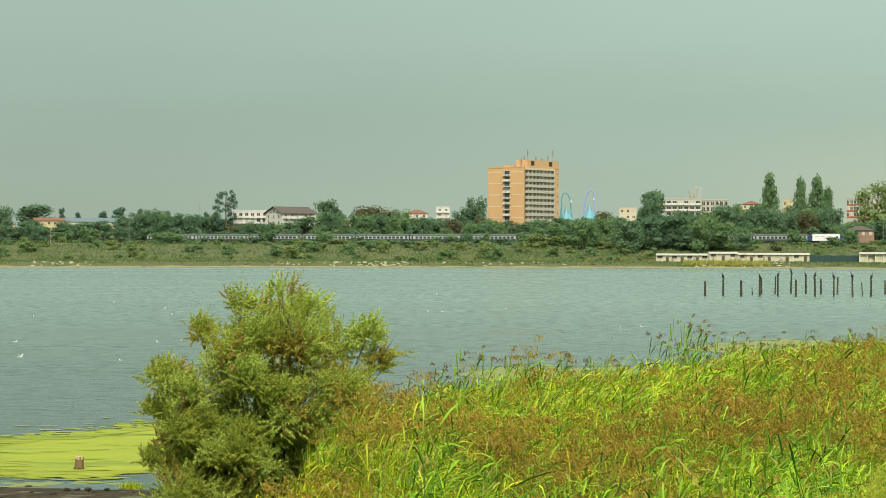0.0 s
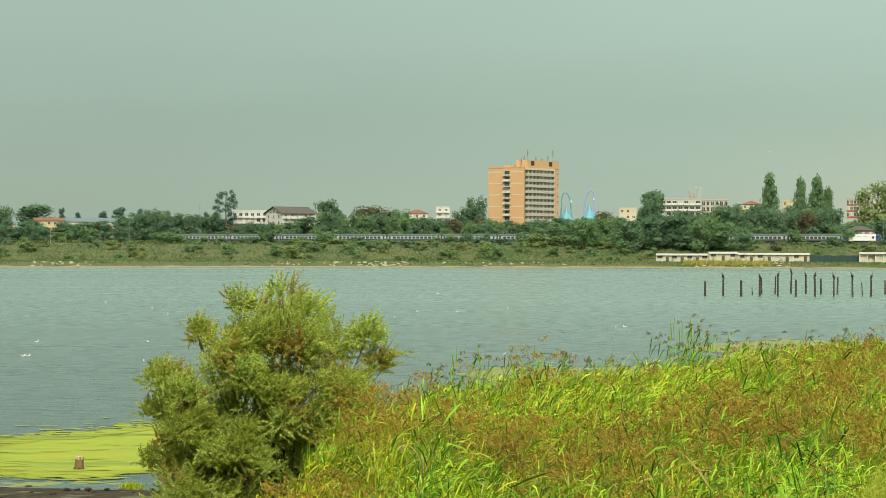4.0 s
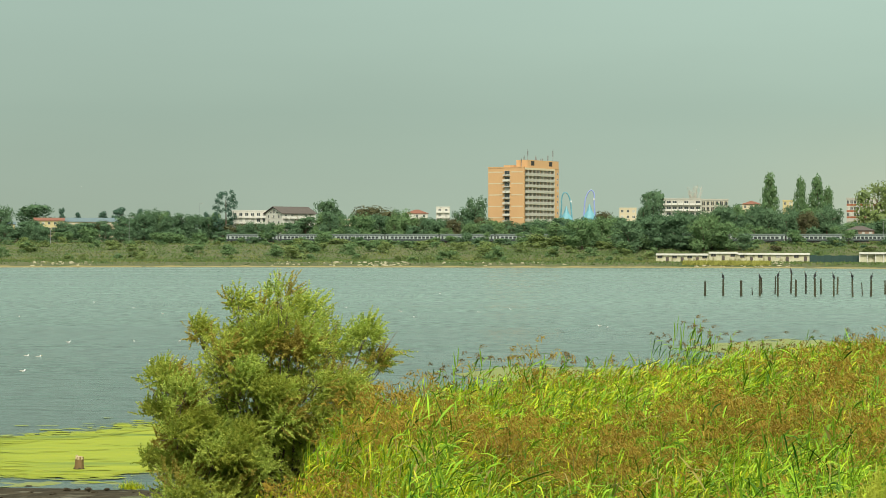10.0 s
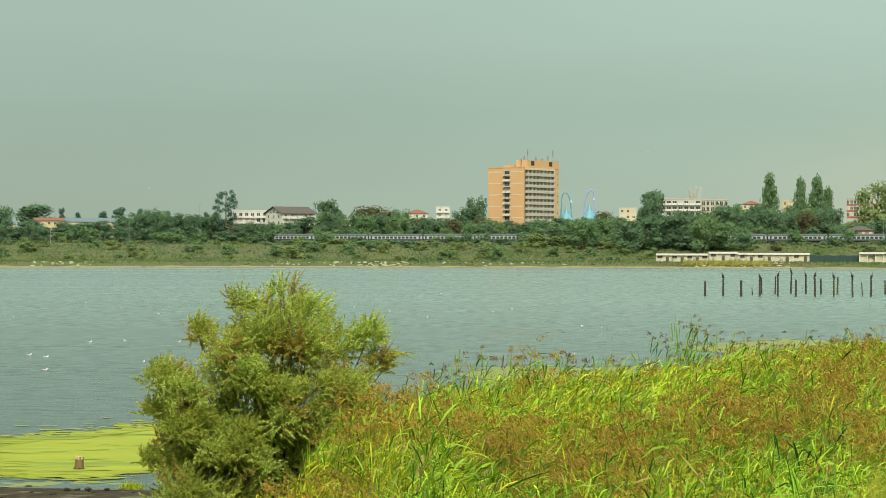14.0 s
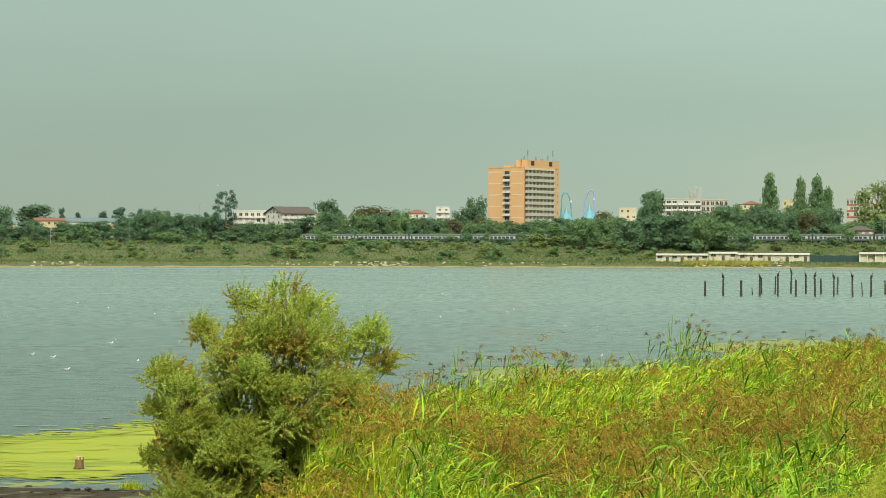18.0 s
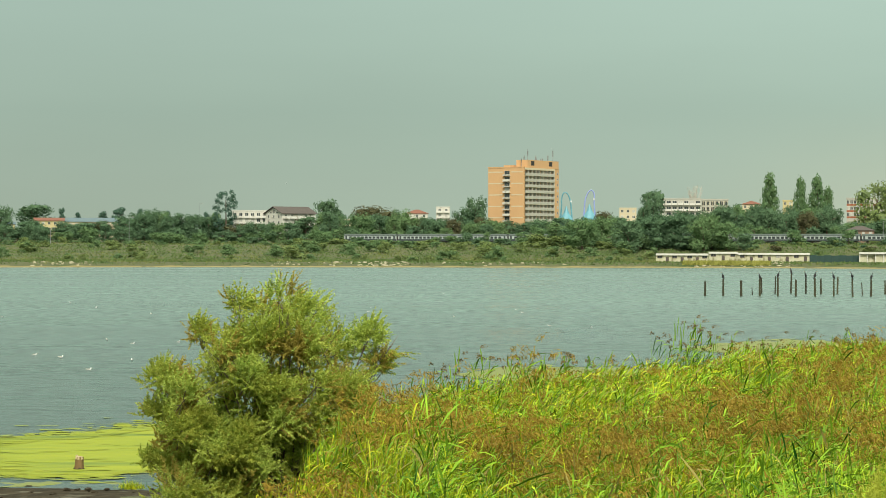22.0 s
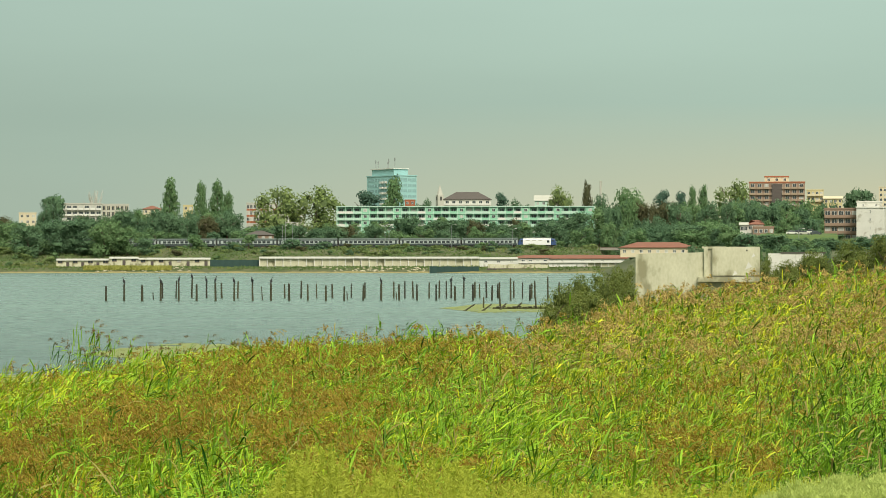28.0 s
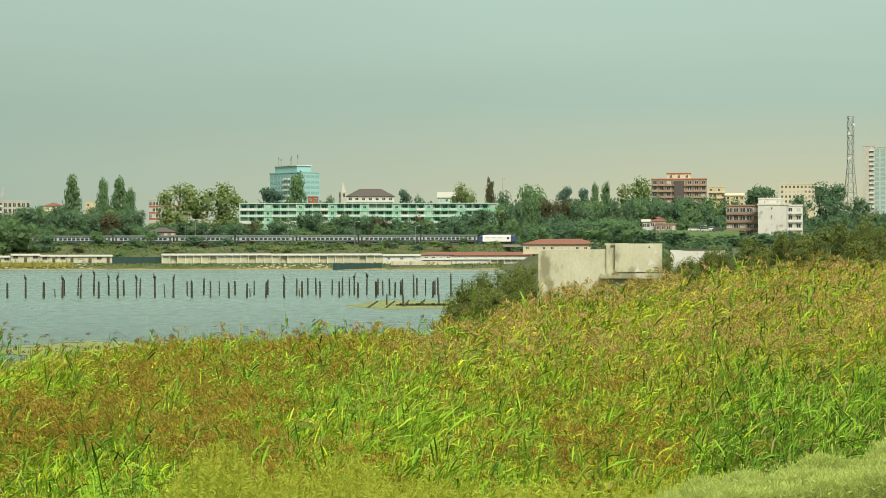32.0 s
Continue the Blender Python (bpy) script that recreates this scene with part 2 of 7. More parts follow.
# far foliage, its tones lifted and blued: distance haze put into the colour
WOODS = [material("foliage_deep", (0.0742, 0.1434, 0.0827), (0.143, 0.2294, 0.1202), 0.8, scale=0.15, island=0.8, pick=0.5, spread=0.8, spec=0.06, through_light=0.3),
         material("foliage_fresh", (0.0975, 0.1888, 0.0852), (0.1854, 0.2773, 0.1176), 0.8, scale=0.15, island=0.8, pick=0.5, spread=0.8, spec=0.06, through_light=0.3),
         material("foliage_turning", (0.0728, 0.0895, 0.0476), (0.138, 0.1253, 0.0635), 0.8, scale=0.15, island=0.8, pick=0.5, spread=0.8, spec=0.06, through_light=0.3),
         material("foliage_pine", (0.0509, 0.1055, 0.0816), (0.0975, 0.1663, 0.1111), 0.8, scale=0.15, island=0.8, pick=0.5, spread=0.8, spec=0.06),
         material("foliage_willow", (0.135, 0.2, 0.065), (0.225, 0.28, 0.095), 0.8, scale=0.15, island=0.8, pick=0.5, spread=0.8, spec=0.06, through_light=0.2)]
WOODS.append(OLIVE)
DRYGRASS = material("bank_grass", (0.1256, 0.1664, 0.04879), (0.2076, 0.2291, 0.07548), 0.9, scale=0.05, island=0.8, spread=0.7, through_light=0.2)
MOUNDGRASS = material("mound_grass", (0.24, 0.25, 0.055), (0.34, 0.33, 0.08), 0.9, scale=0.05, island=0.6, spread=0.7, through_light=0.2)
GREENGRASS = material("shore_weeds", (0.0751, 0.1342, 0.0409), (0.1443, 0.1963, 0.0615), 0.9, scale=0.05, island=0.8, spread=0.7, through_light=0.2)
POSTWOOD = material("weathered_pile", (0.016, 0.016, 0.012), (0.085, 0.080, 0.040), 0.85, scale=2.0, bump=0.02, stretch=(1, 1, 0.25), pick=0.5)
STUMPTOP = material("bleached_wood", (0.42, 0.32, 0.18), (0.6, 0.5, 0.32), 0.85, scale=8.0, bump=0.02)
STUMPWOOD = material("stump_wood", (0.11, 0.065, 0.03), (0.22, 0.14, 0.06), 0.85, scale=6.0, bump=0.02, stretch=(1, 1, 0.2))
CONCRETE = material("old_concrete", (0.56, 0.54, 0.39), (0.4, 0.385, 0.26), 0.9, scale=0.7, bump=0.02, stretch=(1, 1, 0.6), spread=0.25, stain=((0.25, 0.235, 0.14), 0.7, 0.545))
WHITEWASH = material("whitewash", (0.64, 0.63, 0.57), (0.50, 0.49, 0.43), 0.85, scale=0.3, stain=((0.36, 0.34, 0.28), 0.35, 0.56))
WHITEPAINT = material("white_paint", (0.66, 0.66, 0.61), (0.54, 0.53, 0.48), 0.7, scale=0.3, stain=((0.42, 0.40, 0.34), 0.5, 0.6))
ORANGE = material("apricot_render", (0.60, 0.37, 0.19), (0.52, 0.32, 0.16), 0.85, scale=0.12, stretch=(1, 1, 0.3))
CREAM = material("cream_render", (0.60, 0.53, 0.37), (0.52, 0.45, 0.31), 0.85, scale=0.15)
GREY = material("grey_panels", (0.47, 0.46, 0.40), (0.37, 0.36, 0.31), 0.85, scale=0.25)
MINT = material("mint_render", (0.22, 0.47, 0.32), (0.30, 0.53, 0.38), 0.85, scale=0.15, stretch=(1, 1, 0.4))
PALEMINT = material("pale_mint_parapet", (0.46, 0.62, 0.52), (0.36, 0.52, 0.42), 0.85, scale=0.25)
TEAL = material("teal_cladding", (0.25, 0.45, 0.44), (0.31, 0.5, 0.49), 0.6, scale=0.15)
BRICKRED = material("brick_red", (0.36, 0.12, 0.06), (0.28, 0.10, 0.05), 0.85, scale=0.4)
TILE = material("red_roof_tiles", (0.25, 0.10, 0.065), (0.18, 0.08, 0.055), 0.8, scale=0.6, bump=0.03)
SLATE = material("brown_roof", (0.075, 0.065, 0.06), (0.11, 0.09, 0.08), 0.8, scale=0.6)
BROWN = material("brown_render", (0.22, 0.15, 0.11), (0.30, 0.21, 0.15), 0.85, scale=0.3)
TAUPE = material("taupe_render", (0.36, 0.28, 0.20), (0.28, 0.21, 0.15), 0.85, scale=0.3)
DARK = material("shaded_opening", (0.03, 0.03, 0.03), (0.05, 0.05, 0.045), 0.8, scale=0.5)
STEEL = material("galvanised_steel", (0.33, 0.35, 0.34), (0.25, 0.26, 0.26), 0.5, metal=0.6, scale=1.0)
NET = material("shade_net", (0.022, 0.05, 0.045), (0.04, 0.075, 0.065), 0.9, scale=0.8, bump=0.05)
COACHGREY = material("coach_grey", (0.40, 0.45, 0.43), (0.34, 0.38, 0.37), 0.45, scale=0.2)
COACHBLUE = material("coach_blue", (0.045, 0.058, 0.060), (0.065, 0.080, 0.080), 0.4, scale=0.2)
COACHROOF = material("coach_roof", (0.11, 0.135, 0.125), (0.08, 0.10, 0.09), 0.95, scale=0.3)
LOCOWHITE = material("engine_white", (0.78, 0.78, 0.76), (0.66, 0.66, 0.63), 0.4, scale=0.2)
LOCOBLUE = material("engine_blue", (0.03, 0.06, 0.16), (0.05, 0.085, 0.19), 0.4, scale=0.2)
BALLAST = material("track_ballast", (0.20, 0.18, 0.15), (0.13, 0.115, 0.095), 0.95, scale=0.8, bump=0.05)
RUST = material("rail_steel", (0.12, 0.08, 0.06), (0.17, 0.12, 0.09), 0.5, metal=0.7, scale=2.0)
ROCK = material("shore_rock", (0.5, 0.46, 0.33), (0.32, 0.29, 0.19), 0.9, scale=0.5, bump=0.05, pick=0.4)
SLIDEBLUE = material("slide_blue", (0.1, 0.29, 0.36), (0.16, 0.36, 0.43), 0.4, scale=0.2)
SLIDEPURPLE = material("slide_purple", (0.25, 0.30, 0.60), (0.30, 0.38, 0.66), 0.35, scale=0.2)
FEATHER = material("white_feathers", (0.80, 0.80, 0.78), (0.66, 0.66, 0.66), 0.8, scale=6)
BLACKFEATHER = material("black_feathers", (0.012, 0.012, 0.013), (0.03, 0.03, 0.03), 0.6, scale=6)
BEAK = material("yellow_beak", (0.5, 0.30, 0.04), None, 0.5, scale=6)
BLUEROOF = material("blue_sheet_roof", (0.10, 0.15, 0.175), (0.15, 0.20, 0.215), 0.85, scale=0.2)
YELLOW = material("yellow_render", (0.55, 0.47, 0.24), (0.47, 0.40, 0.22), 0.85, scale=0.2)


# ---- building blocks ----
class Shape:
    """A mesh in the making."""

    def __init__(self):
        self.v, self.f = [], []

    def box(self, x0, x1, y0, y1, z0, z1):
        k = len(self.v)
        self.v += [(x, y, z) for z in (z0, z1) for x, y in ((x0, y0), (x1, y0), (x1, y1), (x0, y1))]
        self.f += [tuple(k + i for i in q) for q in ((3, 2, 1, 0), (4, 5, 6, 7), (0, 1, 5, 4), (1, 2, 6, 5), (2, 3, 7, 6), (3, 0, 4, 7))]
        return self

    def tube(self, a, b, ra, rb, n=8):
        a, b = Vector(a), Vector(b)
        q = (b - a).to_track_quat("Z", "Y")
        k = len(self.v)
        for p, r in ((a, ra), (b, rb)):
            self.v += [tuple(p + q @ Vector((r * math.cos(2 * math.pi * i / n), r * math.sin(2 * math.pi * i / n), 0))) for i in range(n)]
        self.f += [(k + i, k + (i + 1) % n, k + n + (i + 1) % n, k + n + i) for i in range(n)]
        self.f += [tuple(k + n - 1 - i for i in range(n)), tuple(k + n + i for i in range(n))]
        return self

    def hull(self, rings):
        """Skin rings of equal length, closed at both ends."""
        k, n = len(self.v), len(rings[0])
        for r in rings:
            self.v += [tuple(p) for p in r]
        for j in range(len(rings) - 1):
            self.f += [(k + j * n + i, k + j * n + (i + 1) % n, k + (j + 1) * n + (i + 1) % n, k + (j + 1) * n + i) for i in range(n)]
        self.f += [tuple(k + n - 1 - i for i in range(n)), tuple(k + (len(rings) - 1) * n + i for i in range(n))]
        return self

    def hip(self, x0, x1, y0, y1, z0, z1, ridge=0.35):
        """A hipped roof; ridge 0 keeps the gables upright."""
        k, ym = len(self.v), (y0 + y1) / 2
        r = (y1 - y0) * ridge
        self.v += [(x0, y0, z0), (x1, y0, z0), (x1, y1, z0), (x0, y1, z0), (x0 + r, ym, z1), (x1 - r, ym, z1)]
        self.f += [tuple(k + i for i in q) for q in ((3, 2, 1, 0), (0, 1, 5, 4), (1, 2, 5), (2, 3, 4, 5), (3, 0, 4))]
        return self

    def ball(self, c, r, n=8, m=6, squash=(1, 1, 1)):
        rings = []
        for j in range(1, m):
            p = math.pi * j / m
            rings.append([(c[0] + r * squash[0] * math.sin(p) * math.cos(2 * math.pi * i / n), c[1] + r * squash[1] * math.sin(p) * math.sin(2 * math.pi * i / n),
                           c[2] - r * squash[2] * math.cos(p)) for i in range(n)])
        return self.hull(rings)

    def mesh(self, name, mat):
        me = bpy.data.meshes.new(name)
        me.from_pydata(self.v, [], self.f)
        me.materials.append(mat)
        return me


def part(name, shape, mat, parent=None, label="", at=None):
    me = shape if isinstance(shape, bpy.types.Mesh) else shape.mesh(name, mat)
    ob = new(name, me)
    if at is not None:
        ob.matrix_basis = at if isinstance(at, Matrix) else Matrix.Translation(at)
    ob.parent = parent
    if label:
        ob["label"] = label
    return ob


def thing(name, at, label, category, group="", kind=""):
    return tagged(new(name), label, category, group, kind) if at is None else _placed(tagged(new(name), label, category, group, kind), at)


def _placed(ob, m):
    ob.matrix_basis = m
    return ob


def blades(root, way, length, width, droop, rng, side=None):
    """Blades of three faces that share their edges: root (n,3), way (n,3) unit, droop in metres. Returns verts (n,5,3)."""
    up = np.array([0.0, 0.0, 1.0])
    if side is None:
        side = np.cross(way, up) + rng.normal(0, 0.35, way.shape)
    side = side / np.maximum(np.linalg.norm(side, axis=1, keepdims=True), 1e-6)
    L, W, Dp = length[:, None], width[:, None], droop[:, None]
    mid = root + way * L * 0.5 - up * Dp * 0.25
    tip = root + way * L - up * Dp
    return np.stack([root - side * W * 0.25, root + side * W * 0.25, mid + side * W * 0.5, mid - side * W * 0.5, tip], axis=1)


def arcs(root, way, length, width, droop, rng):
    """Longer blades of five faces that bend over: verts (n,7,3)."""
    up = np.array([0.0, 0.0, 1.0])
    side = np.cross(way, up) + rng.normal(0, 0.35, way.shape)
    side = side / np.maximum(np.linalg.norm(side, axis=1, keepdims=True), 1e-6)
    L, W, Dp = length[:, None], width[:, None], droop[:, None]

    def at(t):
        return root + way * L * (t - 0.10 * t * t) - up * Dp * t * t

    rows = []
    for t, w in ((0.0, 0.22), (0.36, 0.5), (0.72, 0.36)):
        p = at(t)
        rows += [p - side * W * w, p + side * W * w]
    return np.stack(rows + [at(1.0)], axis=1)


def needles(root, way, length, width, droop, rng):
    """Fine slips of one face each: verts (n,3,3)."""
    side = np.cross(way, rng.normal(0, 1, way.shape))
    side = side / np.maximum(np.linalg.norm(side, axis=1, keepdims=True), 1e-6)
    return np.stack([root - side * width[:, None] * 0.5, root + side * width[:, None] * 0.5, root + way * length[:, None] - np.array([0.0, 0.0, 1.0]) * droop[:, None]], axis=1)


def blade_mesh(name, sets, mats):
    """sets: (verts (n,3 or 5 or 7,3), material index). Each blade is one connected piece."""
    sets = [q for q in sets if len(q[0])]
    forms = {3: ((0, 1, 2), (3,)), 5: ((0, 1, 2, 3, 3, 2, 4), (4, 3)), 7: ((0, 1, 3, 2, 2, 3, 5, 4, 4, 5, 6), (4, 4, 3))}
    v, loops, counts, ids, base = [], [], [], [], 0
    for verts, mat_id in sets:
        n, k = len(verts), verts.shape[1]
        form, sizes = forms[k]
        v.append(verts.reshape(-1, 3))
        loops.append((base + np.arange(n)[:, None] * k + np.array(form)[None, :]).ravel())
        counts.append(np.tile(np.array(sizes, dtype=np.int32), n))
        ids.append(np.full(n * len(sizes), mat_id, dtype=np.int32))
        base += n * k
    v, loops, counts, ids = (np.concatenate(q) for q in (v, loops, counts, ids))
    me = bpy.data.meshes.new(name)
    me.vertices.add(len(v))
    me.vertices.foreach_set("co", v.astype(np.float32).ravel())
    me.loops.add(len(loops))
    me.loops.foreach_set("vertex_index", loops.astype(np.int32))
    me.polygons.add(len(counts))
    me.polygons.foreach_set("loop_start", np.concatenate([[0], np.cumsum(counts)[:-1]]).astype(np.int32))
    me.polygons.foreach_set("material_index", ids)
    for m in mats:
        me.materials.append(m)
    me.update(calc_edges=True)
    return me


EARLY, LATE = (0.0, 0.092, 0.149), (14.06, 0.133, -0.092)


def sight(x, y, late=False):
    """Bearing and elevation, in degrees, of a sight mark on one of two levelled sheets."""
    pan, tilt, lean = LATE if late else EARLY
    u, v, r = x - 784, 441 - y, radians(lean)
    return (pan + math.degrees(math.atan((u * math.cos(r) - v * math.sin(r)) / FOCUS)), tilt + math.degrees(math.atan((v * math.cos(r) + u * math.sin(r)) / FOCUS)))


def spot(x, y, d, late=False):
    """The point on a sight line at d metres over the ground."""
    az, el = sight(x, y, late)
    return Vector((d * math.sin(radians(az)), d * math.cos(radians(az)), EYE + d * math.tan(radians(el))))


# ---- land and lake ----
TRACK_AZ, TRACK_P, RAIL_Z = 21.5, 1165.0, 9.9


def smooth(a, b, x):
    t = np.clip((np.asarray(x, dtype=float) - a) / (b - a), 0, 1)
    return t * t * (3 - 2 * t)


def near_shore(az):
    return np.interp(az, [-180, -60, -6, -4, -1, 0, 5, 9, 12, 13.5, 14.5, 15.2, 16, 30, 60, 90, 180], [9000, 70, 62, 60, 60, 64, 76, 98, 108, 118, 170, 260, 9000, 9000, 9000, 9000, 9000])


def far_shore(az):
    return np.interp(az, [-60, -9, -5, 5, 15, 40], [900, 985, 1030, 1075, 1020, 1020])


def rail_distance(az):
    return TRACK_P / np.cos(np.radians(np.clip(np.asarray(az, dtype=float), -40, 60) - TRACK_AZ))


def ground_height(az, d):
    """Height of the land, or of the lake bed, over the water."""
    az, d = np.broadcast_arrays(np.asarray(az, dtype=float), np.asarray(d, dtype=float))
    shore, far, rail = near_shore(az), far_shore(az), rail_distance(az)
    bank = 3.5 * (1 - smooth(9, 25, d)) + 0.25
    rise = smooth(13.0, 22.0, az) * 2.2 * smooth(40, 180, d)
    near = bank + rise
    knee = [(-400, -1.2), (-30, -1.0), (0, -0.05), (3, 0.6), (12, 1.8)]
    e = d - far
    slope = np.interp(e, [k[0] for k in knee], [k[1] for k in knee])
    f = np.clip((d - far - 12) / np.maximum(rail - 9 - far - 12, 30), 0, 1)
    slope = np.where(e > 12, 1.8 + f * 1.9 + 5.85 * smooth(0.3, 1.0, f), slope)
    r = d - rail
    slope = np.where(r > -9, np.interp(r, [-9, 8, 40, 150, 600, 1500, 3500], [9.55, 9.55, 11.5, 13.5, 15, 16, 12]), slope)
    lake = np.where(d < shore, -1.2 + (near + 1.2) * smooth(0, 7, shore - d + 4.5), slope)
    land = np.maximum(np.interp(d, [0, 200, 600, 1000, 1180, 1400, 3000], [0, 0.2, 3.5, 8.5, 9.6, 13, 16]), near * (1 - smooth(250, 700, d)))
    w = smooth(15.2, 16.4, az) * (1 - smooth(60, 90, az))
    w = np.where(np.abs(az) > 90, 1.0, w)
    land = np.where(np.abs(az) > 90, near, land)
    return lake * (1 - w) + land * w


def ground_at(az, d):
    return float(ground_height(az, d))


def polar(az, d, z=None):
    a = radians(az)
    return Vector((d * math.sin(a), d * math.cos(a), ground_at(az, d) if z is None else z))


def reed_mask(az, d):
    """Where reeds grow: up to the water, clear of the mud and of the bush."""
    near = np.interp(az, [-4.4, -3.6, -2.6, -1.2, 0.5], [74, 64, 50, 36, 24]) + 2.5 * np.sin(az * 9.0)
    return (d > near) & (d < near_shore(az) + 3.0) & (d < np.interp(az, [14.5, 15.5, 18.6, 20], [212, 148, 150, 185]))


def build_land():
    azs = np.concatenate([np.arange(-180, -24, 6.0), np.arange(-24, 40, 0.35), np.arange(40, 180, 6.0)])
    ds = np.concatenate([np.linspace(1.0, 60, 45), np.geomspace(62, 300, 50), np.geomspace(310, 940, 22), np.linspace(950, 1420, 150), np.geomspace(1440, 4700, 20)])
    A, Dm = np.meshgrid(azs, ds, indexing="ij")
    Z = ground_height(A, Dm)
    Z = Z + np.where(Z > 0.05, 0.08 * np.sin(0.5 * Dm * np.sin(np.radians(A)) + 1.0) * np.sin(0.43 * Dm * np.cos(np.radians(A))), 0)
    ar = np.radians(A)
    v = np.stack([Dm * np.sin(ar), Dm * np.cos(ar), Z], axis=-1).reshape(-1, 3)
    na, nd = A.shape
    faces = []
    for i in range(na):
        j = (i + 1) % na
        base, nxt = i * nd, j * nd
        faces += [(base + k, base + k + 1, nxt + k + 1, nxt + k) for k in range(nd - 1)]
    v = list(map(tuple, v)) + [(0, 0, 3.75)]
    faces += [(len(v) - 1, i * nd, ((i + 1) % na) * nd) for i in range(na)]
    me = bpy.data.meshes.new("ground")
    me.from_pydata(v, [], faces)
    for m in (SOIL, MUD, SAND, SHADED_LITTER):
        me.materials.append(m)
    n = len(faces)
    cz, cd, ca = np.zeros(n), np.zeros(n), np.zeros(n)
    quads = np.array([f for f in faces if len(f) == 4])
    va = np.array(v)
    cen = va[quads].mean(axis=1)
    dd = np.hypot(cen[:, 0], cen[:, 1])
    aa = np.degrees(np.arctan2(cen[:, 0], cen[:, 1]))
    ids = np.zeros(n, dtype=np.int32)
    # ground below the reeds takes the litter with painted shade
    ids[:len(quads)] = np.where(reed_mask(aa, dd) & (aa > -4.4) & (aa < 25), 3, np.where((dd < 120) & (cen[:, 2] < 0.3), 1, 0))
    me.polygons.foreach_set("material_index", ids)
    ob = new("ground", me)
    tagged(ob, "grassy lake bank, muddy edge and rising far shore", "ground", kind="structure")
    beach = Shape()
    bz = np.arange(-14, 15.8, 0.05)
    for k, a in enumerate(bz):
        w = 1.6 + 1.5 * noise.noise(Vector((a * 2.1, 0, 0))) + 0.8 * noise.noise(Vector((a * 11, 3, 0)))
        for e in (-1.2, max(w, 0.2) + 0.6):
            d = float(far_shore(a)) + e
            beach.v.append((d * math.sin(radians(a)), d * math.cos(radians(a)), 0.03 if e < 0 else max(ground_at(a, d), 0.05) + 0.06))
    beach.f = [(2 * k, 2 * k + 1, 2 * k + 3, 2 * k + 2) for k in range(len(bz) - 1)]
    tagged(part("beach", beach, SAND), "narrow tan sand strip along the far water", "beach", kind="structure")
    # lake surface
    w = Shape()
    steps = [-2600, -1200, -600, -300, -150, -75, 0, 75, 150, 300, 600, 1200, 2600]
    ys = [5, 60, 120, 240, 480, 900, 1500]
    w.v = [(x, y, 0.0) for y in ys for x in steps]
    m = len(steps)
    w.f = [(j * m + i, j * m + i + 1, (j + 1) * m + i + 1, (j + 1) * m + i) for j in range(len(ys) - 1) for i in range(m - 1)]
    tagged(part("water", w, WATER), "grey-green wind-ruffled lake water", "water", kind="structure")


build_land()


# ---- railway ----
TD = Vector((math.cos(radians(TRACK_AZ)), -math.sin(radians(TRACK_AZ)), 0))
T0 = Vector((TRACK_P * math.sin(radians(TRACK_AZ)), TRACK_P * math.cos(radians(TRACK_AZ)), RAIL_Z))


def track_pose(s, z=0.0, turn=0.0):
    p = T0 + TD * s
    return pose(p.x, p.y, p.z + z, 0, 0, -TRACK_AZ + turn)


def build_track():
    bed = Shape().hull([[(x, -3.0, -1.2), (x, 3.0, -1.2), (x, 1.9, -0.16), (x, -1.9, -0.16)] for x in (-1100, 300)])
    tagged(part("track_bed", bed, BALLAST, at=track_pose(0)), "grey ballast bed of a railway line", "track bed", kind="structure")
    for y in (-0.75, 0.75):
        r = Shape().box(-1100, 300, y - 0.036, y + 0.036, -0.16, 0.0)
        tagged(part("rail", r, RUST, at=track_pose(0)), "brown steel running rail on ballast", "rail", kind="structure")


build_track()


# ---- train ----
def wheel_set(x):
    s = Shape()
    for y in (-0.78, 0.70):
        s.tube((x, y, 0.46), (x, y + 0.08, 0.46), 0.46, 0.46, 12)
    return s.tube((x, -0.7, 0.46), (x, 0.7, 0.46), 0.08, 0.08, 6)


def add_bogie(parent, x):
    b = part("bogie", Shape().box(x - 1.6, x + 1.6, -1.05, -0.88, 0.42, 0.78).box(x - 1.6, x + 1.6, 0.88, 1.05, 0.42, 0.78).box(x - 0.3, x + 0.3, -0.9, 0.9, 0.5, 0.85), DARK, parent)
    for dx in (-1.25, 1.25):
        part("wheel_set", wheel_set(x + dx), RUST, b)


PANE_W = Shape().box(-0.68, 0.68, -0.012, 0.012, -0.47, 0.47).mesh("pane", GLASS)
DOOR_C = Shape().box(-0.42, 0.42, -0.02, 0.02, -1.05, 1.05).mesh("door", COACHBLUE)


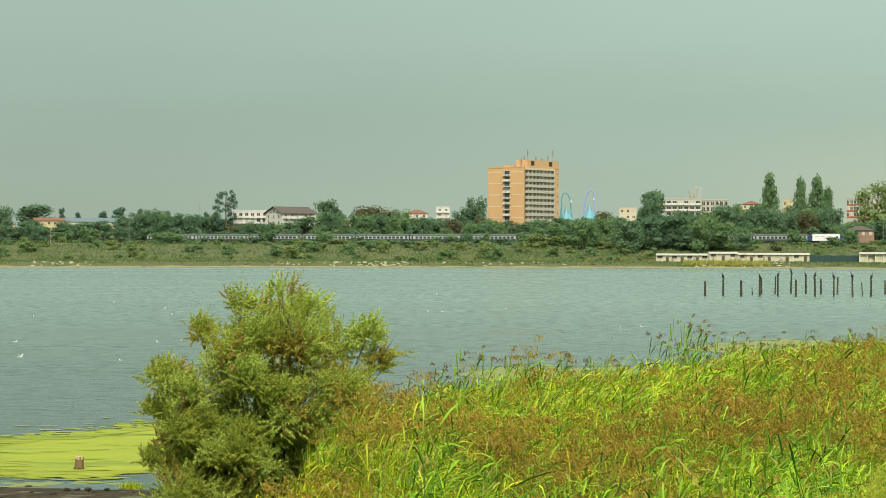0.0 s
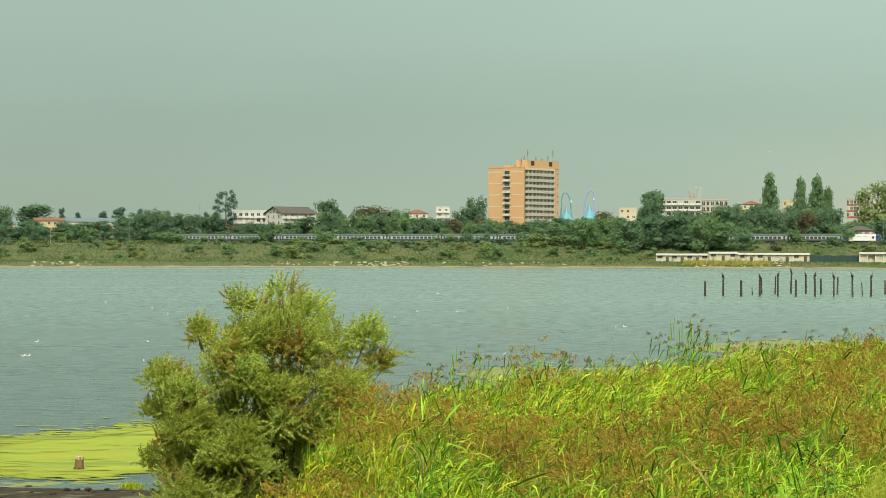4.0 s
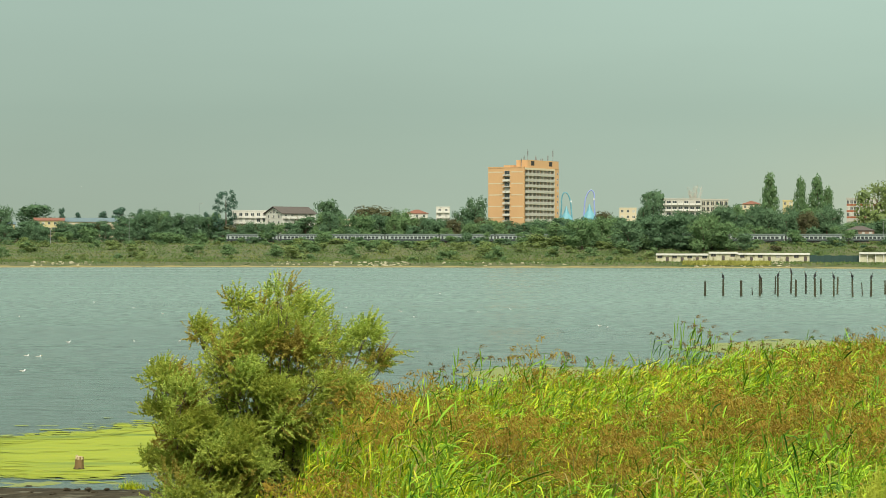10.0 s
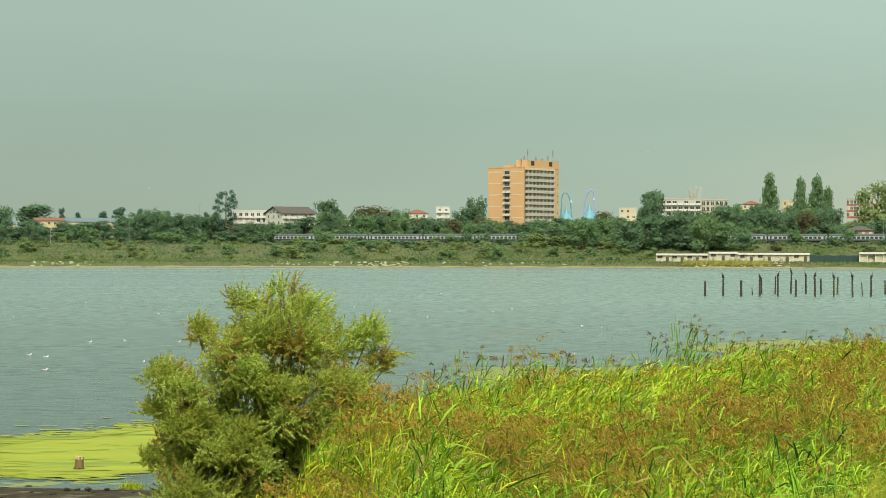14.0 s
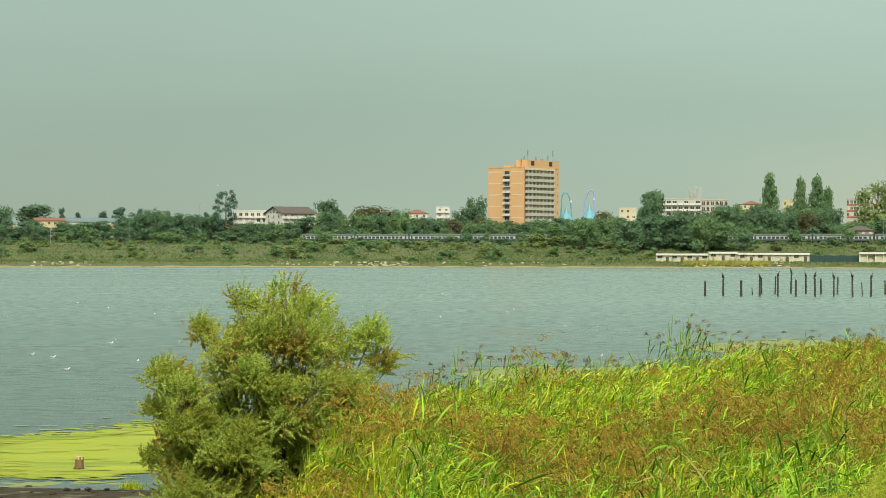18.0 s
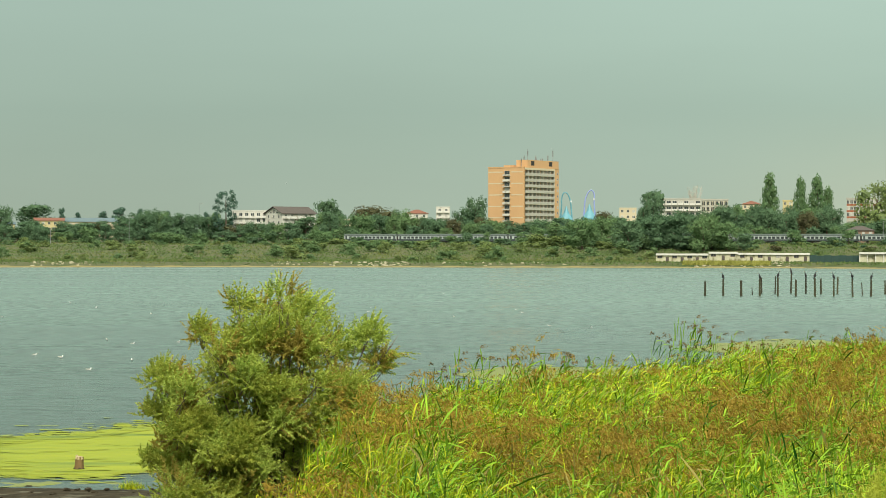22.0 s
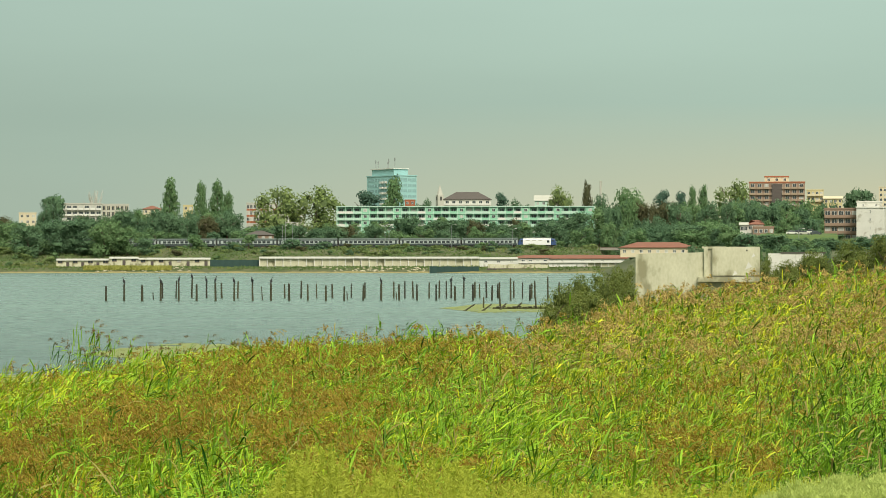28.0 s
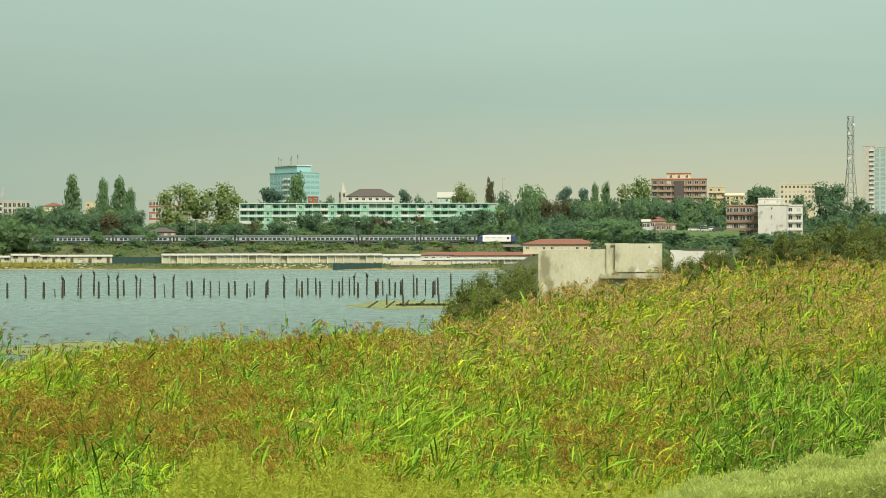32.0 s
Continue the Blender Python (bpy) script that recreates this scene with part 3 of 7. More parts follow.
def coach(label):
    ob = thing("railway_coach", None, label, "railway coach", "coaches of the train")
    L = 12.65
    part("body", Shape().hull([[(x, -1.41, 0.95), (x, 1.41, 0.95), (x, 1.41, 3.25), (x, -1.41, 3.25)] for x in (-L, L)]), COACHGREY, ob)
    part("roof", Shape().hull([[(x, -1.43, 3.25), (x, 1.43, 3.25), (x, 1.25, 3.72), (x, 0.6, 3.98), (x, -0.6, 3.98), (x, -1.25, 3.72)] for x in (-L, L)]), COACHROOF, ob)
    for y in (-1.415, 1.415):
        part("lower_band", Shape().box(-L + 0.02, L - 0.02, y - 0.012, y + 0.012, 0.97, 1.72), COACHBLUE, ob, "dark blue band below the windows")
        part("top_band", Shape().box(-L + 0.02, L - 0.02, y - 0.012, y + 0.012, 3.0, 3.22), COACHBLUE, ob)
    part("underframe", Shape().box(-7.2, 7.2, -1.2, 1.2, 0.45, 0.95).box(-L, L, -0.9, 0.9, 0.8, 0.95), DARK, ob)
    for y in (-1.42, 1.42):
        for i in range(11):
            part("window", PANE_W, GLASS, ob, at=((i - 5) * 1.88, y, 2.36))
        for x in (-11.6, 11.6):
            part("door", DOOR_C, COACHBLUE, ob, at=(x, y, 2.05))
    for x in (-9.5, 9.5):
        add_bogie(ob, x)
    for x in (-L - 0.2, L + 0.2):
        part("gangway", Shape().box(x - 0.2, x + 0.2, -0.6, 0.6, 1.1, 3.2), DARK, ob)
    return ob


def engine():
    ob = thing("electric_locomotive", None, "white electric locomotive with blue cab ends", "locomotive", "coaches of the train")
    part("body", Shape().hull([[(x, -1.46, 1.05), (x, 1.46, 1.05), (x, 1.46, 3.1), (x, 1.25, 3.75), (x, -1.25, 3.75), (x, -1.46, 3.1)] for x in (-6.6, 6.4)]), LOCOWHITE, ob)
    for s, nm in ((1, "front_cab"), (-1, "rear_cab")):
        rings = []
        for x, hw, top in ((6.4, 1.46, 3.75), (8.0, 1.44, 3.6), (8.6, 1.36, 2.4), (8.8, 1.25, 2.2)):
            rings.append([(s * x, -hw, 1.05), (s * x, hw, 1.05), (s * x, hw, min(top, 3.1)), (s * x, hw * 0.85, top), (s * x, -hw * 0.85, top), (s * x, -hw, min(top, 3.1))])
        if s < 0:
            rings = [list(reversed(r)) for r in rings]
        cab = part(nm, Shape().hull(rings), LOCOBLUE, ob, "dark blue rounded driver's cab")
        part("windscreen", Shape().hull([[(s * 8.10, -1.1, 3.35), (s * 8.10, 1.1, 3.35), (s * 8.55, 1.0, 2.5), (s * 8.55, -1.0, 2.5)], [(s * 8.18, -1.1, 3.39), (s * 8.18, 1.1, 3.39), (s * 8.63, 1.0, 2.54), (s * 8.63, -1.0, 2.54)]]), GLASS, cab)
        for y in (-1.47, 1.47):
            part("cab_window", Shape().box(s * 7.2 - 0.45, s * 7.2 + 0.45, y - 0.015, y + 0.015, 2.45, 3.1), GLASS, cab)
        for y in (-0.85, 0.85):
            part("headlight", Shape().tube((s * 8.72, y, 1.5), (s * 8.84, y, 1.5), 0.14, 0.14), FEATHER, cab)
    for y in (-1.475, 1.475):
        for x in (-4.4, -1.5, 1.5):
            part("grille", Shape().box(x - 0.9, x + 0.9, y - 0.012, y + 0.012, 2.75, 3.05), GREY, ob)
        part("side_window", Shape().box(4.6, 5.7, y - 0.015, y + 0.015, 2.0, 2.95), GLASS, ob)
    part("roof_gear", Shape().box(-5.0, 5.0, -0.7, 0.7, 3.75, 3.95).tube((-4, 0, 4.2), (4, 0, 4.2), 0.05, 0.05, 6), STEEL, ob)
    for x in (-5.4, 5.4):
        p = part("pantograph", Shape().tube((x - 0.9, 0, 3.95), (x + 0.7, 0, 4.25), 0.05, 0.04, 6).tube((x + 0.7, 0, 4.25), (x - 0.6, 0, 4.5), 0.04, 0.03, 6).tube((x - 0.6, -0.8, 4.5), (x - 0.6, 0.8, 4.5), 0.03, 0.03, 6), STEEL, ob)
    part("underframe", Shape().box(-8.6, 8.6, -1.1, 1.1, 0.75, 1.05).box(-2, 2, -1.2, 1.2, 0.35, 0.75), DARK, ob)
    for x in (-5.2, 5.2):
        add_bogie(ob, x)
    return ob


TRAIN = [(engine(), -8.0, 0.90)]
_first = coach("grey railway coach with blue bands and dark windows")
TRAIN.append((_first, -15.9 - 12.0, 0.92))
for _i in range(1, 12):
    TRAIN.append((copy_thing(_first, Matrix()), -15.9 - 24.0 - 13.1 - 26.2 * (_i - 1), 1.0))


def train_front(t):
    return TRACK_P * math.tan(radians(8.27 - TRACK_AZ)) - 3.5 + 3.68 * t + 0.0373 * t * t


# ---- buildings ----
WIN_CACHE = {}
_wr = random.Random(3)


def window_meshes(w, h, frame_mat, pane_mat):
    key = (round(w, 2), round(h, 2), frame_mat.name, pane_mat.name)
    if key not in WIN_CACHE:
        f = Shape()
        t = 0.09
        for x0, x1, z0, z1 in ((-w / 2, w / 2, 0, t), (-w / 2, w / 2, h - t, h), (-w / 2, -w / 2 + t, t, h - t), (w / 2 - t, w / 2, t, h - t), (-t / 2, t / 2, t, h - t)):
            f.box(x0, x1, -0.06, 0.02, z0, z1)
        WIN_CACHE[key] = (f.mesh("window", frame_mat), Shape().box(-w / 2 + 0.02, w / 2 - 0.02, -0.03, 0.015, 0.02, h - 0.02).mesh("pane", pane_mat))
    return WIN_CACHE[key]


def window(parent, at, w, h, frame_mat=WHITEPAINT, pane_mat=GLASS, turn=0.0):
    fm, pm = window_meshes(w, h, frame_mat, pane_mat)
    if pane_mat is GLASS and _wr.random() < 0.22:
        fm, pm = window_meshes(w, h, frame_mat, CURTAIN)
    ob = part("window", fm, frame_mat, parent, at=pose(*at, 0, 0, turn))
    part("pane", pm, pane_mat, ob)
    return ob


def site(x0, x1, ytop, d, late):
    """Bearing, width, base and height of a house front that fills the sight marks at d metres."""
    xm = (x0 + x1) / 2
    az, _ = sight(xm, ytop, late)
    top = spot(xm, ytop, d, late).z
    base = ground_at(az, d) - 0.4
    return az, (x1 - x0) * d / FOCUS, base, top - base


def house(label, x0, x1, ytop, d, late=False, depth=12, wall=WHITEWASH, roof="flat", roof_mat=None, roof_h=0.0, storeys=2, cols=5, win=(1.3, 1.4), balconies=None,
          turn=0.0, pane=GLASS, name="building", category="building", pitch=2.9, frame_mat=WHITEPAINT, side_cols=0, panels=None):
    az, w, base, h = site(x0, x1, ytop, d, late)
    p = polar(az, d, base)
    ob = thing(name, pose(p.x, p.y, p.z, 0, 0, -az + turn), label, category)
    hb = h - roof_h
    part("wall", Shape().box(-w / 2, w / 2, 0, depth, 0, hb), wall, ob)
    if roof == "flat":
        r = Shape().box(-w / 2 - 0.2, w / 2 + 0.2, -0.2, depth + 0.2, hb, hb + 0.25)
        for a in ((-w / 2 - 0.2, w / 2 + 0.2, -0.2, 0.05), (-w / 2 - 0.2, w / 2 + 0.2, depth - 0.05, depth + 0.2), (-w / 2 - 0.2, -w / 2 + 0.05, 0.05, depth - 0.05), (w / 2 - 0.05, w / 2 + 0.2, 0.05, depth - 0.05)):
            r.box(*a, hb + 0.25, hb + 0.6)
        part("roof", r, roof_mat or wall, ob)
    else:
        part("roof", Shape().box(-w / 2 - 0.5, w / 2 + 0.5, -0.5, depth + 0.5, hb, hb + 0.12).hip(-w / 2 - 0.5, w / 2 + 0.5, -0.5, depth + 0.5, hb + 0.124, h, 0.0 if roof == "gable" else 0.4), roof_mat or TILE, ob)
    for s in range(storeys):
        z = hb - 0.55 - win[1] - s * pitch
        if z < 0.3:
            break
        for c in range(cols):
            x = -w / 2 + (c + 0.5) * w / cols
            window(ob, (x, -0.02, z), win[0], win[1], frame_mat, pane)
            if panels and c % 4 < 3:
                part("spandrel", Shape().box(x - w / cols * 0.46, x + w / cols * 0.46, -0.07, -0.004, z - 0.95, z - 0.08), panels, ob, "brick-red panel under the window")
            if balconies:
                part("balcony", Shape().box(x - w / cols * 0.42, x + w / cols * 0.42, -1.1, -0.03, z - 0.75, z - 0.62).box(x - w / cols * 0.42, x + w / cols * 0.42, -1.1, -1.02, z - 0.62, z + 0.25), balconies, ob)
        for c in range(side_cols):
            window(ob, (-w / 2 - 0.02, (c + 0.5) * depth / side_cols, z), win[0], win[1], frame_mat, turn=-90)
    return ob, w, hb, depth


def antennas(parent, spots, z):
    for x, y, h in spots:
        a = part("antenna", Shape().tube((x, y, z), (x, y, z + h), 0.16, 0.09, 6).box(x - 0.28, x + 0.28, y - 0.14, y + 0.14, z + h * 0.62, z + h * 0.9), STEEL, parent)


def hotel():
    d = 1390
    az, _ = sight(927, 300)
    p = polar(az, d)
    base = p.z - 0.4
    ob = thing("hotel", pose(p.x, p.y, base, 0, 0, -az + 59.0), "tall apricot hotel with rows of grey balconies and aerials", "hotel")
    top = spot(930, 297, d).z - base
    pent = spot(960, 283, d).z - base
    n, pitch, wr, wl = 11, 2.82, 34.0, 20.6
    part("wall", Shape().box(0, wr, 1.3, wl, 0, top - 0.02), ORANGE, ob, "apricot rendered wall")
    part("corner_pier", Shape().box(0.0, 0.9, 0.0, 1.3, 0, top), ORANGE, ob)
    part("end_pier", Shape().box(wr - 4.6, wr, 0.0, 1.3, 0, top), ORANGE, ob)
    part("roof", Shape().box(-0.15, wr + 0.15, -0.15, wl + 0.15, top + 0.004, top + 0.5), ORANGE, ob)
    ph = part("penthouse", Shape().box(3.6, wr, 0.1, 6.5, top + 0.5, pent), ORANGE, ob)
    for x in (7.0, 24.5):
        part("opening", Shape().box(x, x + 3.2, 0.06, 0.2, top + 1.2, pent - 0.5), DARK, ph)
    part("cornice", Shape().box(0.9, wr - 4.6, -0.35, 1.3, top - 1.0, top), CREAM, ob)
    bays = 8
    bw = (wr - 5.5) / bays
    rail_me = Shape().box(-bw / 2 + 0.06, bw / 2 - 0.06, -0.42, -0.32, 0.0, 1.25).mesh("balcony", GREY)
    fin_me = Shape().box(-0.1, 0.1, -0.30, 1.3, 0.1, pitch - 0.05).mesh("fin", WHITEWASH)
    for s in range(n):
        z = top - 1.0 - pitch * (s + 1)
        if z < 0:
            break
        part("floor_slab", Shape().box(0.9, wr - 4.6, -0.45, 1.29, z - 0.12, z), CONCRETE, ob)
        for b in range(bays):
            x = 0.9 + (b + 0.5) * bw
            part("balcony", rail_me, WHITEWASH, ob, at=(x, 0, z + 0.004))
            part("fin", fin_me, WHITEWASH, ob, at=(x + bw / 2 - 0.1, 0, z))
            window(ob, (x, 1.27, z + 0.15), 2.0, 2.1)
        window(ob, (wr - 1.2, -0.02, z + 0.9), 1.1, 1.2)
        # short side: a stack of small balconies between plain walls
        part("side_slab", Shape().box(-1.1, -0.02, 7.6, 11.6, z - 0.12, z), WHITEWASH, ob)
        if s % 2 == 1:
            part("side_parapet", Shape().box(-1.1, -1.0, 7.6, 11.6, z, z + 0.95), WHITEWASH, ob)
        else:
            part("side_parapet", Shape().box(-1.1, -1.0, 7.6, 11.6, z, z + 0.55), GREY, ob)
        window(ob, (-0.02, 9.6, z + 0.12), 3.0, 2.2, GREY, turn=-90)
        if s % 2 == 0:
            for y0, y1 in ((0.6, 7.3), (11.9, wl - 0.2)):
                part("band", Shape().box(-0.05, -0.004, y0, y1, z + 1.5, z + 2.0), CREAM, ob, "cream painted band")
    part("stair_head", Shape().box(0.3, 5, 7.4, 11.8, top + 0.5, top + 1.3), ORANGE, ob)
    antennas(ob, [(2.5, 3, 4.5), (5.0, 4, 3.0), (7, 2, 9.0), (8.5, 5, 6.0), (15, 2.2, 6), (17, 3, 5), (20, 2.2, 4.8), (23, 3, 5), (31.5, 2, 9.5), (30, 4, 7)], top + 0.4)


def long_block():
    """Four storeys of loggias in mint green, seen over the train."""
    d = 1262
    az, w, base, h = site(425, 880, 360, d, True)
    p = polar(az, d, base)
    ob = thing("apartment_block", pose(p.x, p.y, p.z, 0, 0, -az), "long mint-green block with four rows of loggias", "apartment block")
    part("wall", Shape().box(-w / 2, w / 2, 1.4, 13, 0, h - 0.3), MINT, ob)
    part("roof", Shape().box(-w / 2 - 0.3, w / 2 + 0.3, -0.3, 13.3, h - 0.296, h + 0.1), PALEMINT, ob)
    part("gable_wall", Shape().box(-w / 2 - 0.25, -w / 2 - 0.004, -0.2, 13, 0, h - 0.3), PALEMINT, ob)
    part("gable_wall", Shape().box(w / 2 + 0.004, w / 2 + 0.25, -0.2, 13, 0, h - 0.3), PALEMINT, ob)
    bays, pitch = 32, 2.85
    bw = w / bays
    par = Shape().box(-bw / 2 + 0.1, bw / 2 - 0.1, -0.1, 0.0, 0.02, 1.0).mesh("parapet", PALEMINT)
    par2 = Shape().box(-bw / 2 + 0.1, bw / 2 - 0.1, -0.1, 0.0, 0.02, 1.0).mesh("parapet", WHITEPAINT)
    par3 = Shape().box(-bw / 2 + 0.1, bw / 2 - 0.1, -0.1, 0.0, 0.02, 1.0).mesh("parapet", MINT)
    fin = Shape().box(-0.12, 0.12, -0.12, 1.4, 0.0, pitch * 4).mesh("fin", PALEMINT)
    infill = Shape().box(-bw / 2 + 0.1, bw / 2 - 0.1, 0.2, 0.35, 0.0, pitch - 0.15).mesh("infill_panel", MINT)
    rng = random.Random(5)
    for b in range(bays + 1):
        part("fin", fin, PALEMINT, ob, at=(-w / 2 + b * bw * 0.998 + 0.1, 0, h - 0.35 - pitch * 4))
    for s in range(4):
        z = h - 0.35 - pitch * (s + 1)
        part("floor_slab", Shape().box(-w / 2, w / 2, -0.15, 1.39, z - 0.15, z), PALEMINT, ob)
        for b in range(bays):
            x = -w / 2 + (b + 0.5) * bw
            if b % 4 == 3:
                part("infill_panel", infill, MINT, ob, at=(x, 0, z))
                window(ob, (x, 0.18, z + 0.9), 1.5, 1.3)
            else:
                part("parapet", rng.choice((par, par, par2, par3)), PALEMINT, ob, at=(x, 0, z))
                window(ob, (x, 1.37, z + 0.1), 2.1, 2.2, PALEMINT)


def teal_tower():
    d = 1600
    az, _ = sight(533, 305, True)
    p = polar(az, d)
    base = p.z - 0.4
    ob = thing("office_tower", pose(p.x, p.y, base, 0, 0, -az + 33), "teal-clad tower with glass bands and roof aerials", "tower block")
    top = spot(533, 306, d, True).z - base
    wr, wl = 12.5, 33.0
    part("wall", Shape().box(0, wr, 0, wl, 0, top), TEAL, ob)
    part("roof", Shape().box(-0.3, wr + 0.3, -0.3, wl + 0.3, top + 0.004, top + 0.5), TEAL, ob)
    part("lift_house", Shape().box(1.0, wr - 2, 6, wl - 4, top + 0.5, top + 4.0), TEAL, ob)
    part("lift_house_roof", Shape().box(0.4, wr - 1.4, 5.4, wl - 3.4, top + 4.0, top + 4.5), WHITEPAINT, ob)
    for s in range(7):
        z = top - 1.0 - 2.0 - s * 3.1
        if z < 0:
            break
        for i in range(4):
            window(ob, (1.7 + i * 3.05, -0.02, z), 2.7, 1.7, TEAL, BLUEGLASS)
        for i in range(9):
            if i in (3, 4):
                part("balcony", Shape().box(-1.2, -0.02, i * 3.5 + 0.9, i * 3.5 + 3.8, z - 1.0, z + 0.1), WHITEPAINT, ob)
            window(ob, (-0.02, 2.2 + i * 3.5, z), 2.9, 1.7, TEAL, BLUEGLASS, turn=-90)
    antennas(ob, [(3, 28, 6), (2, 24, 5), (4, 16, 6.5), (3, 8, 7), (6, 20, 5)], top + 4)


def white_guesthouse():
    d = 1340
    ob, w, hb, dep = house("white flat-roofed wing with glazed balconies", 411, 473, 375, d, storeys=3, cols=6, win=(1.6, 1.7), balconies=WHITEPAINT, name="guest_house", category="guest house", depth=14)
    az, w, base, h = site(473, 555, 367, d, False)
    p = polar(az, d - 2, base)
    ob = thing("guest_house", pose(p.x, p.y, p.z, 0, 0, -az + 33), "white guest house with dark red gabled roof", "guest house")
    wl, wr, eave = 15.0, 18.5, h - 3.1
    # gable face looks along -x here is the narrow front; ridge runs along x
    part("wall", Shape().hull([[(x, -wl / 2, 0), (x, wl / 2, 0), (x, wl / 2, eave), (x, 0, h - 0.25), (x, -wl / 2, eave)] for x in (-wr / 2, wr / 2)]), WHITEWASH, ob)
    part("roof", Shape().hull([[(x, -wl / 2 - 0.7, eave - 0.25), (x, 0, h - 0.1), (x, wl / 2 + 0.7, eave - 0.25), (x, wl / 2 + 0.7, eave), (x, 0, h + 0.2), (x, -wl / 2 - 0.7, eave)] for x in (-wr / 2 - 0.8, wr / 2 + 0.8)]), SLATE, ob)
    for s in range(4):
        z = eave - 2.4 - s * 2.8
        if z < 0.2:
            break
        for i in range(5):
            x = -wr / 2 + (i + 0.5) * wr / 5
            window(ob, (x, -wl / 2 - 0.02, z), 1.3, 1.9)
            part("balcony", Shape().box(x - 1.5, x + 1.5, -wl / 2 - 1.2, -wl / 2 - 0.03, z - 0.12, z).box(x - 1.5, x + 1.5, -wl / 2 - 1.2, -wl / 2 - 1.12, z, z + 0.95), WHITEPAINT, ob)
        for i in (-1, 0, 1):
            window(ob, (-wr / 2 - 0.02, i * 4.4, z), 1.4, 1.6, turn=-90)
    for i, hh in ((-1, 0.9), (0, 1.6), (1, 0.9)):
        window(ob, (-wr / 2 - 0.02, i * 2.6, eave - 0.1), 1.8, hh, turn=-90)


def water_slides():
    d = 1425
    for x, top, lean, mat in ((1002, 341, -2, SLIDEBLUE), (1043, 337, 3, SLIDEPURPLE)):
        az, _ = sight(x, 380)
        p = polar(az, d)
        h = spot(x, top, d).z - p.z
        ob = thing("slide_tower", pose(p.x, p.y, p.z, 0, 0, -az), "blue looped water slide on slim legs", "water slide", "water slides")
        n, pts = 18, []
        for i in range(n + 1):
            a = math.pi * i / n
            pts.append((-2.3 * math.cos(a) + lean * 0.3 * math.sin(a), 0, h - 6.0 + 6.0 * math.sin(a)))
        s = Shape()
        for a, b in zip(pts[:-1], pts[1:]):
            s.tube(a, b, 0.34, 0.34, 8)
        part("loop", s, mat, ob)
        for q, sx in ((pts[0], -1), (pts[-1], 1)):
            part("leg", Shape().tube((q[0] + sx * 1.3, 0, 0), q, 0.55, 0.34, 8), mat, ob)
        part("tent", Shape().hull([[(1.0 * r * math.cos(k * math.pi / 5), 1.0 * r * math.sin(k * math.pi / 5), z) for k in range(10)] for r, z in ((4.6, 0), (3.8, h - 14.0), (1.4, h - 10.5), (0.25, h - 7.0))]), SLIDEBLUE, ob)
        part("lamp", Shape().ball((2.3, 0, h - 4.6), 0.5), FEATHER, ob)


def lattice_mast():
    d = 1500
    az, _ = sight(1505, 330, True)
    p = polar(az, d)
    h = spot(1510, 209, d, True).z - p.z
    ob = thing("lattice_mast", pose(p.x, p.y, p.z, 0, 0, -az + 20), "grey steel lattice transmitter mast", "mast")
    def half(z):
        return 4.3 - (4.3 - 1.35) * min(z / (h * 0.62), 1.0)
    corners = ((-1, -1), (1, -1), (1, 1), (-1, 1))
    levels = [i * h / 13 for i in range(14)]
    for a, b in corners:
        for z0, z1 in zip(levels[:-1], levels[1:]):
            part("leg", Shape().tube((a * half(z0), b * half(z0), z0), (a * half(z1), b * half(z1), z1), 0.2, 0.2, 6), STEEL, ob)
    for z0, z1 in zip(levels[:-1], levels[1:]):
        for (a, b), (c, e) in zip(corners, corners[1:] + corners[:1]):
            part("brace", Shape().tube((a * half(z0), b * half(z0), z0), (c * half(z1), e * half(z1), z1), 0.11, 0.11, 5), STEEL, ob)
            part("ring", Shape().tube((a * half(z1), b * half(z1), z1), (c * half(z1), e * half(z1), z1), 0.1, 0.1, 5), STEEL, ob)
    for z, s in ((h * 0.93, 1), (h * 0.86, -1), (h * 0.66, -1)):
        part("dish", Shape().tube((s * 1.2, -1.2, z), (s * 1.5, -1.6, z), 0.8, 0.8, 12), WHITEPAINT, ob)


hotel()
long_block()
teal_tower()
white_guesthouse()
water_slides()
lattice_mast()
house("yellow house row under a red roof", 62, 113, 386, 1450, wall=YELLOW, roof="gable", roof_mat=TILE, roof_h=1.6, cols=5, storeys=2)
house("yellow house row under a blue sheet roof", 113, 216, 386, 1455, wall=CREAM, roof="gable", roof_mat=BLUEROOF, roof_h=2.2, cols=11, storeys=2)
house("yellow house under a blue sheet roof", -30, 26, 393, 1440, wall=YELLOW, roof="gable", roof_mat=BLUEROOF, roof_h=1.4, cols=5, storeys=1)
house("small beige flat-roofed house", 595, 633, 390, 1345, wall=CREAM, cols=3, storeys=1)
house("white house with red hipped roof and chimney", 719, 757, 371, 1500, roof="hip", roof_h=2.2, cols=3, storeys=2)
house("narrow white house with roof terrace", 772, 796, 368, 1500, cols=2, storeys=4, balconies=WHITEPAINT)
house("low white station house under a brown roof", 760, 826, 402, 1290, roof="hip", roof_mat=SLATE, roof_h=2.0, cols=6, storeys=1, name="station_house", category="station")
house("pale flat-roofed house above the trees", 1096, 1126, 370, 1450, wall=CREAM, cols=3, storeys=2)
house("white modern block with wide window bands", 1168, 1240, 354, 1400, wall=GREY, cols=7, storeys=3, win=(2.2, 1.5), balconies=WHITEPAINT, side_cols=2)
house("white modern block with square window frames", 1241, 1288, 355, 1404, wall=GREY, cols=6, storeys=3, win=(1.5, 2.1), frame_mat=CREAM)
house("house with orange tiled roof", 1313, 1346, 356, 1520, wall=CREAM, roof="hip", roof_h=2.0, cols=3, storeys=1)
